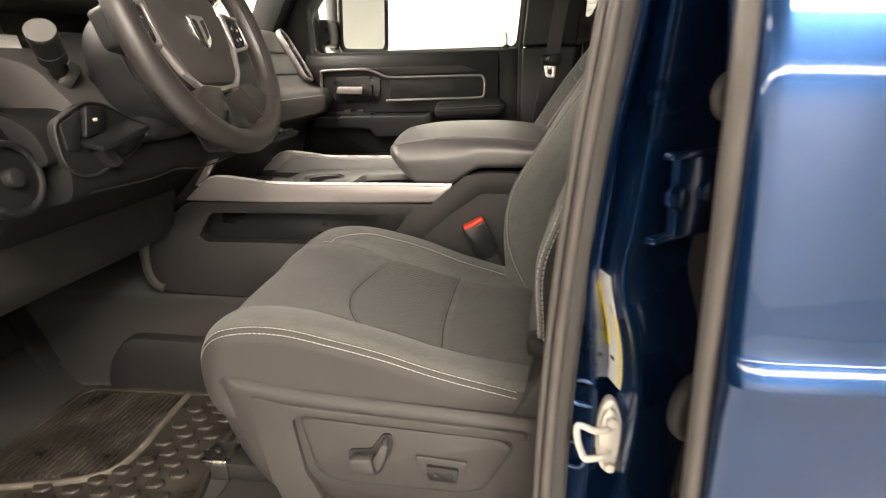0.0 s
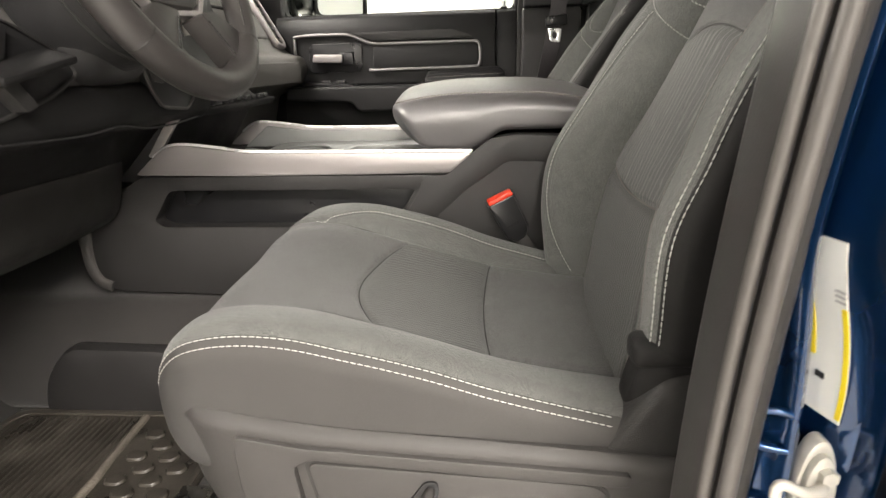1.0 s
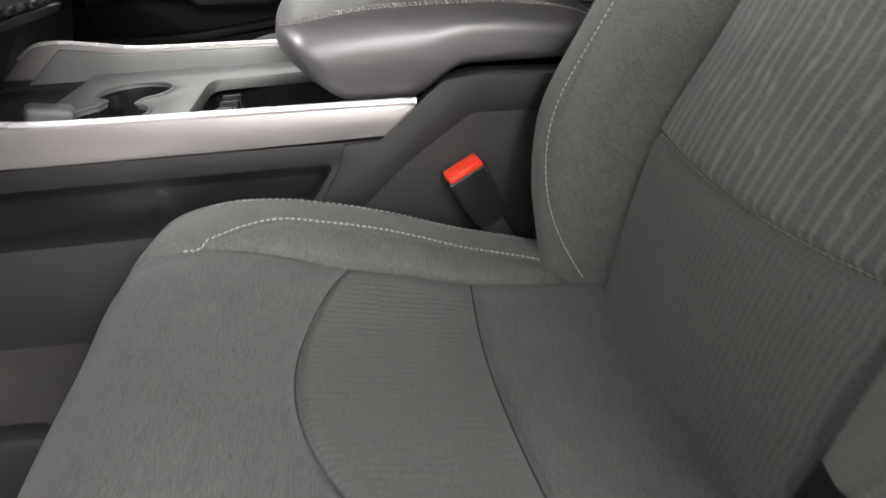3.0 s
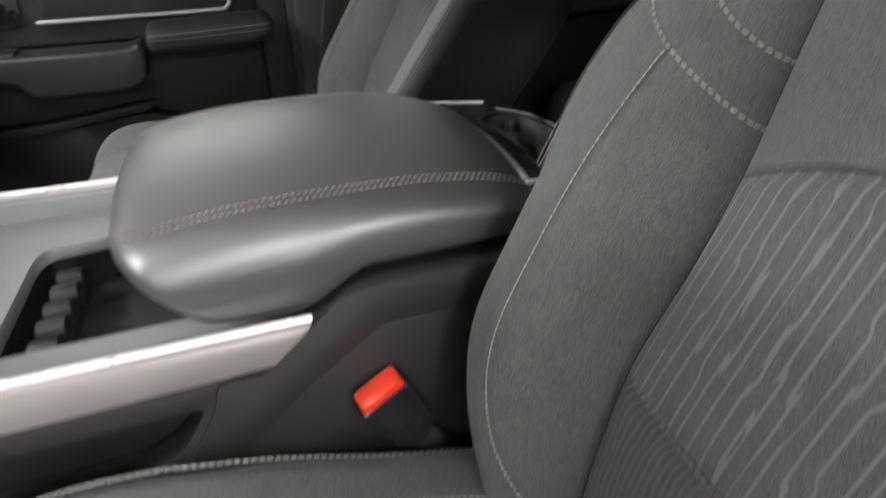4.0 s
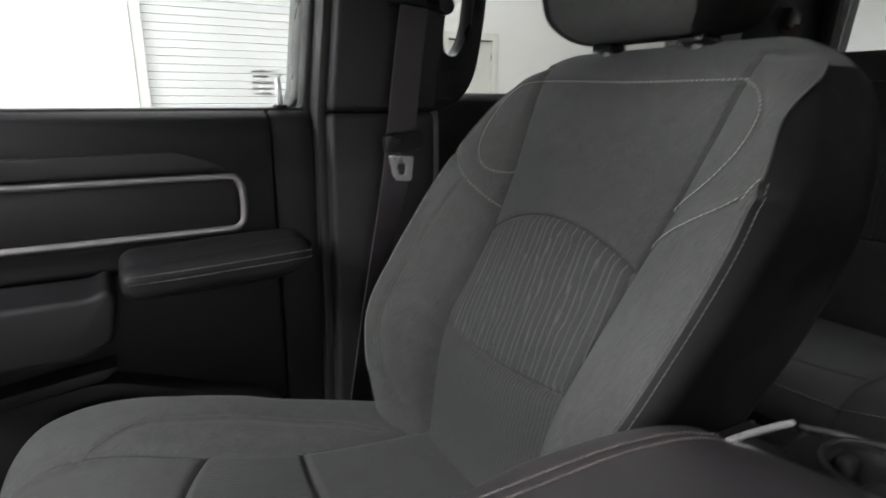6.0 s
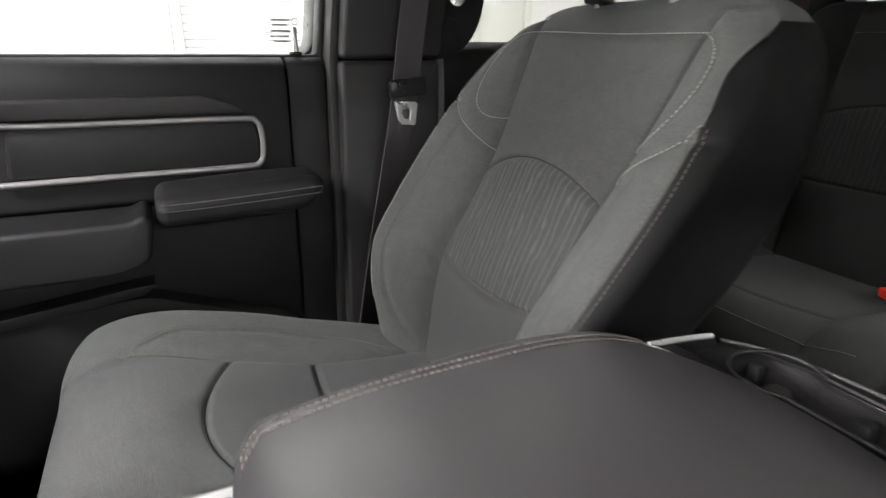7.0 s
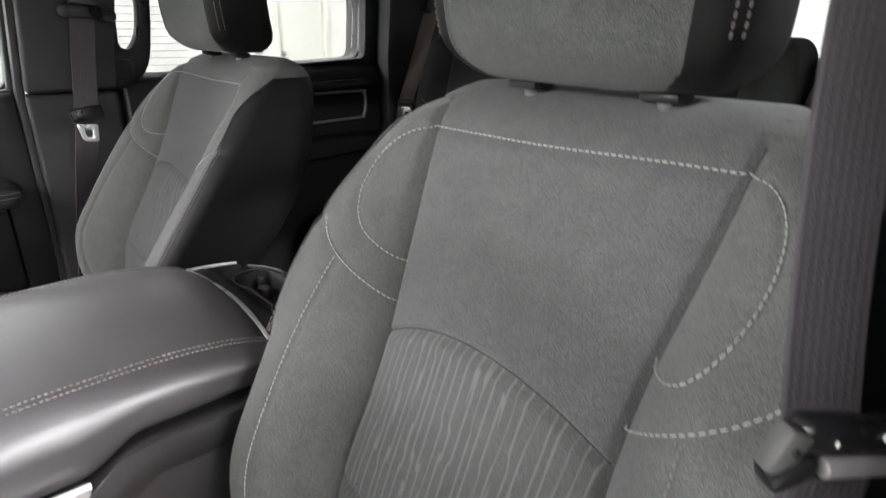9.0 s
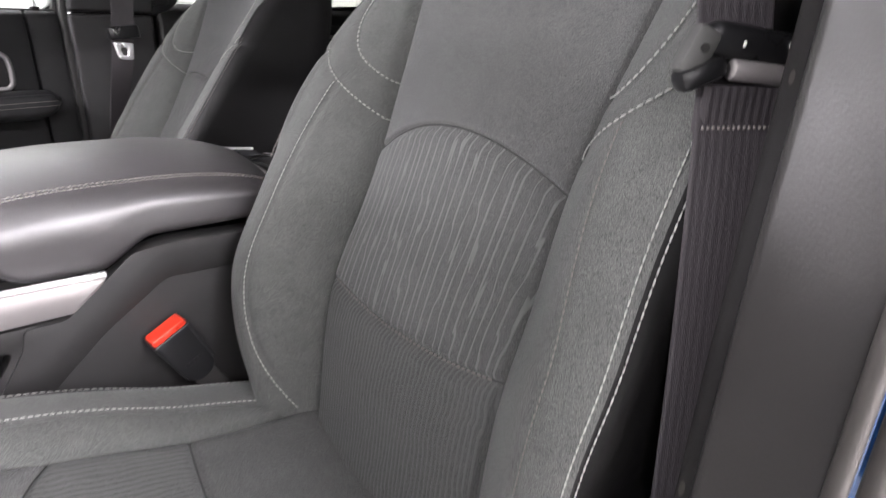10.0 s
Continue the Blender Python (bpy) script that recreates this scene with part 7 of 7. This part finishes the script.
ridge = spline([(-0.832, -0.262, FL + 0.014), (-0.826, -0.36, FL + 0.014), (-0.818, -0.44, FL + 0.014), (-0.822, -0.50, FL + 0.014), (-0.848, -0.535, FL + 0.014), (-0.90, -0.558, FL + 0.014), (-1.00, -0.58, FL + 0.014), (-1.07, -0.59, FL + 0.014)], 6)
tube("ridge", ridge, 0.0075, M_DUSTY, fm, n=8)
rib = bmesh.new()
for k in range(19):
    xk = -1.065 + 0.0122 * k
    box((0.0045, 0.30 - 0.002 * k, 0.006), (xk, -0.268 - (0.30 - 0.002 * k) / 2, FL + 0.0145), bm=rib)
part("ribs", rib, M_MAT, fm)
rnd = random.Random(4)
blk = bmesh.new()
prism([(-0.020, 0), (-0.011, -0.013), (0.011, -0.013), (0.020, 0), (0.011, 0.013), (-0.011, 0.013)], "z", 0, 0.007, 0.003, 1, bm=blk)
proto = None
for i in range(16):
    for j in range(8):
        bx_, by_ = -1.04 + 0.057 * j + (0.0285 if i % 2 else 0), -0.285 - 0.029 * i
        edge = -0.80 if by_ > -0.50 else -0.85 - 2.0 * (-0.51 - by_)
        if by_ < -0.73 or bx_ < edge or bx_ > -0.692 + 0.10 * max(0.0, -0.46 - by_):
            continue
        if proto is None:
            proto = part("tread_block", blk, M_MAT, fm)
            proto.location = (bx_, by_, FL + 0.012)
            continue
        o = proto.copy()
        scene.collection.objects.link(o)
        o.location = (bx_, by_, FL + 0.012)
        o.rotation_euler = (0, 0, rnd.uniform(-0.08, 0.08))
riser = part("seat_riser", prism(rounded([(-0.600, FL), (-0.585, FL + 0.030), (-0.10, FL + 0.040), (-0.10, FL)], 0.008), "y", -0.765, -0.25, 0.004), M_SHIELD)
structure(riser, "grey ribbed plastic floor cover under the driver seat", "floor")
for k in range(5):
    part("cover_rib", box((0.44, 0.012, 0.006), (-0.34, -0.735 + 0.030 * k, FL + 0.0375), 0.002, 1, (0, -1.2, 0)), M_SHIELD, riser)
hump = part("floor_hump", prism(rounded([(-1.05, FL), (-1.035, FL + 0.08), (-0.975, FL + 0.148), (-0.70, FL + 0.140), (-0.66, FL + 0.11), (-0.66, FL)], 0.03, 4), "y", -0.245, -0.20, 0.015), M_PLAST_M)
structure(hump, "grey plastic scuff cover along the tunnel", "trim")

# ---------------------------------------------------------------- rear bench
def rear_seat(yc, half, label, front=-0.52):
    rs = thing("bench_seat", (0.8, yc, 0.95), label, "rear seat", "rear bench")
    W, C = (lambda l: half - 0.02 * smooth(1.60, 1.72, l)), (lambda l: half * 0.58)
    px = smooth_table([(1.10, 0.885), (1.20, 0.910), (1.35, 0.942), (1.50, 0.978), (1.62, 1.010), (1.75, 1.045)])
    bp_ = Pad(lambda w, l, d: (-d, yc - w, l), 1.15, 1.725, W, C, lambda w, l: -px(l) + 0.030 * smooth(half * 0.58, half * 0.8, abs(w)), lambda l: -(px(l) + 0.12), 0.03, (0.02, 0.04), [(1.49, 0.030), (1.35, 0.0)], rows=70, ncol=16, nbol=10)
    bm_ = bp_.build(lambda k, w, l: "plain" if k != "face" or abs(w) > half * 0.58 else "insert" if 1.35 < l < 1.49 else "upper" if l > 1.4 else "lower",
                    {"plain": ("backrest", M_CLOTH_SHADE, ""), "insert": ("backrest_insert", M_INSERT_SHADE, "ribbed cloth insert"), "upper": ("upper_panel", M_CLOTH_SHADE, ""), "lower": ("lumbar_panel", M_CLOTH_SHADE, "")}, rs)
    stitches("stitching", [[bp_.surf(w, 1.66) for w in np.linspace(-half * 0.55, half * 0.55, 30)]], M_THREAD_D, bm_["plain"], 0.0062, 0.0046, 0.0009, 0.001)
    for e in (-1, 1):
        for z0 in (1.50, 1.47):
            stitches("stitching", [[bp_.surf(e * (half * 0.62 + 0.06 * t), z0 + 0.03 * t) for t in np.linspace(0, 1, 12)]], M_THREAD_D, bm_["plain"], 0.0062, 0.0046, 0.0009, 0.001)
    cz = smooth_table([(-0.45, 1.165), (-0.52, 1.190), (-0.60, 1.202), (-0.75, 1.192), (-0.96, 1.17)][::-1])
    cp_ = Pad(lambda w, l, d: (-l, yc + w, d), -0.95, front, lambda l: half, lambda l: half * 0.55, lambda w, l: cz(l) + 0.018 * smooth(half * 0.5, half * 0.85, abs(w)), lambda l: 1.04, 0.022, (0.02, 0.07), [(-0.62, 0.03)], rows=60, ncol=14, nbol=10)
    # cushion and skirt both take darkened colours that carry the rear shade
    cb = cp_.build(lambda k, w, l: "skirt" if k in ("side", "back", "end") else "top", {"top": ("cushion", M_CLOTH_SHADE, ""), "skirt": ("cushion_skirt", M_VINYL_D, "")}, rs)
    stitches("stitching", [[cp_.surf(w, front - 0.022) for w in np.linspace(-half + 0.05, half - 0.05, 40)]], M_THREAD_D, cb["top"], 0.0062, 0.0046, 0.0009, 0.001)
    part("seat_base", box((0.40, 2 * half - 0.04, 0.14), (0.72, yc, 0.97), 0.02), M_RUBBER, rs)
    part("base_leg", box((0.36, 2 * half - 0.10, 0.11), (0.72, yc, FL + 0.05), 0.01), M_RUBBER, rs)
    return rs


rear_seat(0.43, 0.275, "dark grey cloth rear seat half with ribbed insert")
rear_seat(-0.125, 0.265, "dark grey cloth middle rear seat section", -0.56)
rear_seat(-0.62, 0.215, "dark grey cloth rear seat behind the driver")


def rear_headrest(yc, label):
    hr = thing("rear_headrest", (1.11, yc, 1.73), label, "headrest", "rear headrests")
    hw = lambda l: 0.128 - 0.02 * smooth(1.86, 1.95, l)
    p = Pad(lambda w, l, d: (-d, yc - w, l), 1.765, 1.95, hw, lambda l: 0.09, lambda w, l: -1.075 - 0.06 * (l - 1.77) - 0.8 * w * w, lambda l: -1.170, 0.025, (0.03, 0.03), depth=0.001, rows=24, ncol=10, nbol=6)
    # same shade-darkened cloth as the bench
    p.build(lambda *a: 0, {0: ("pad", M_CLOTH_SHADE, "")}, hr)
    for dy in (-0.055, 0.055):
        part("post", cyl(0.006, 0.09, (1.113, yc + dy, 1.745), seg=12), M_BRIGHT, hr)
        part("collar", box((0.035, 0.04, 0.018), (1.112, yc + dy, 1.727), 0.005), M_SMOOTH, hr)
    return hr


rear_headrest(0.44, "dark grey rear headrest on two bright posts")
rear_headrest(-0.62, "dark grey rear headrest on two bright posts")
# rear belts
rb = thing("rear_seat_belt", (0.93, 0.70, 1.2), "dark reddish grey rear seat belt from its pillar guide", "seat belt", "rear seat belts")
ribbon("strap", spline([(1.068, 0.738, 1.795), (1.03, 0.737, 1.70), (0.975, 0.736, 1.57), (0.945, 0.734, 1.50), (0.92, 0.735, 1.38), (0.90, 0.745, 1.22)], 8), 0.046, 0.0022, (0.75, -0.6, 0.2), M_BELT_R, rb)
part("guide", box((0.05, 0.03, 0.05), (1.07, 0.752, 1.803), 0.010, 2, (0, 20, 0)), M_SMOOTH, rb)
lh = part("latch_housing", box((0.055, 0.014, 0.022), (0.948, 0.728, 1.512), 0.004, 2, (0, 0, -38)), M_SMOOTH, rb)
part("latch_plate", prism(rounded([(-0.020, 1.500), (0.016, 1.500), (0.012, 1.462), (-0.016, 1.462)], 0.004), "y", -0.0015, 0.0015, 0.0005, holes=(rounded([(-0.008, 1.485), (0.004, 1.485), (0.004, 1.470), (-0.008, 1.470)], 0.002),)), M_BRIGHT, lh).matrix_local = pose(0.945, 0.722, 0, 0, 0, -38)
cb2 = thing("centre_rear_belt", (0.98, 0.16, 1.3), "reddish grey middle belt running over the rear seat top", "seat belt", "rear seat belts")
ribbon("strap", spline([(1.15, 0.125, 1.722), (1.10, 0.127, 1.742), (1.050, 0.130, 1.728), (1.012, 0.140, 1.66), (0.972, 0.155, 1.55), (0.940, 0.165, 1.44), (0.905, 0.175, 1.33), (0.885, 0.18, 1.24)], 8), 0.047, 0.0022, (0.1, 1, 0.05), M_BELT_R, cb2)
part("belt_guide", box((0.07, 0.11, 0.022), (1.10, 0.128, 1.738), 0.008), M_SMOOTH, cb2)
part("guide_slot", box((0.012, 0.075, 0.004), (1.085, 0.128, 1.7505), 0.001), M_RUBBER, cb2)
lh2 = part("latch_housing", box((0.018, 0.058, 0.03), (0.912, 0.172, 1.375), 0.005, 2, (0, 18, 0)), M_SMOOTH, cb2)
part("latch_plate", box((0.003, 0.036, 0.042), (0.896, 0.174, 1.345), 0.001, 1, (0, 18, 0)), M_BRIGHT, lh2)
rbk = thing("rear_buckle", (0.82, 0.28, 1.19), "black rear belt buckle with red button on the cushion", "belt buckle", "seat belt buckles")
part("housing", box((0.075, 0.045, 0.024), (0.835, 0.272, 1.205), 0.006, 2, (0, -6, -28)), M_SMOOTH, rbk)
part("release_button", box((0.012, 0.038, 0.018), (0.797, 0.293, 1.208), 0.003, 2, (0, -6, -28)), M_RED, rbk, "bright red release button")
for ob in list(scene.objects):
    if ob.parent is None and ob.name.split(".")[0] in ("bench_seat", "rear_headrest", "rear_seat_belt", "centre_rear_belt", "rear_buckle"):
        ob.location = ob.location + Vector((-0.020, 0.012, -0.026))
for ob in (rw, bw):
    ob.location.z -= 0.030
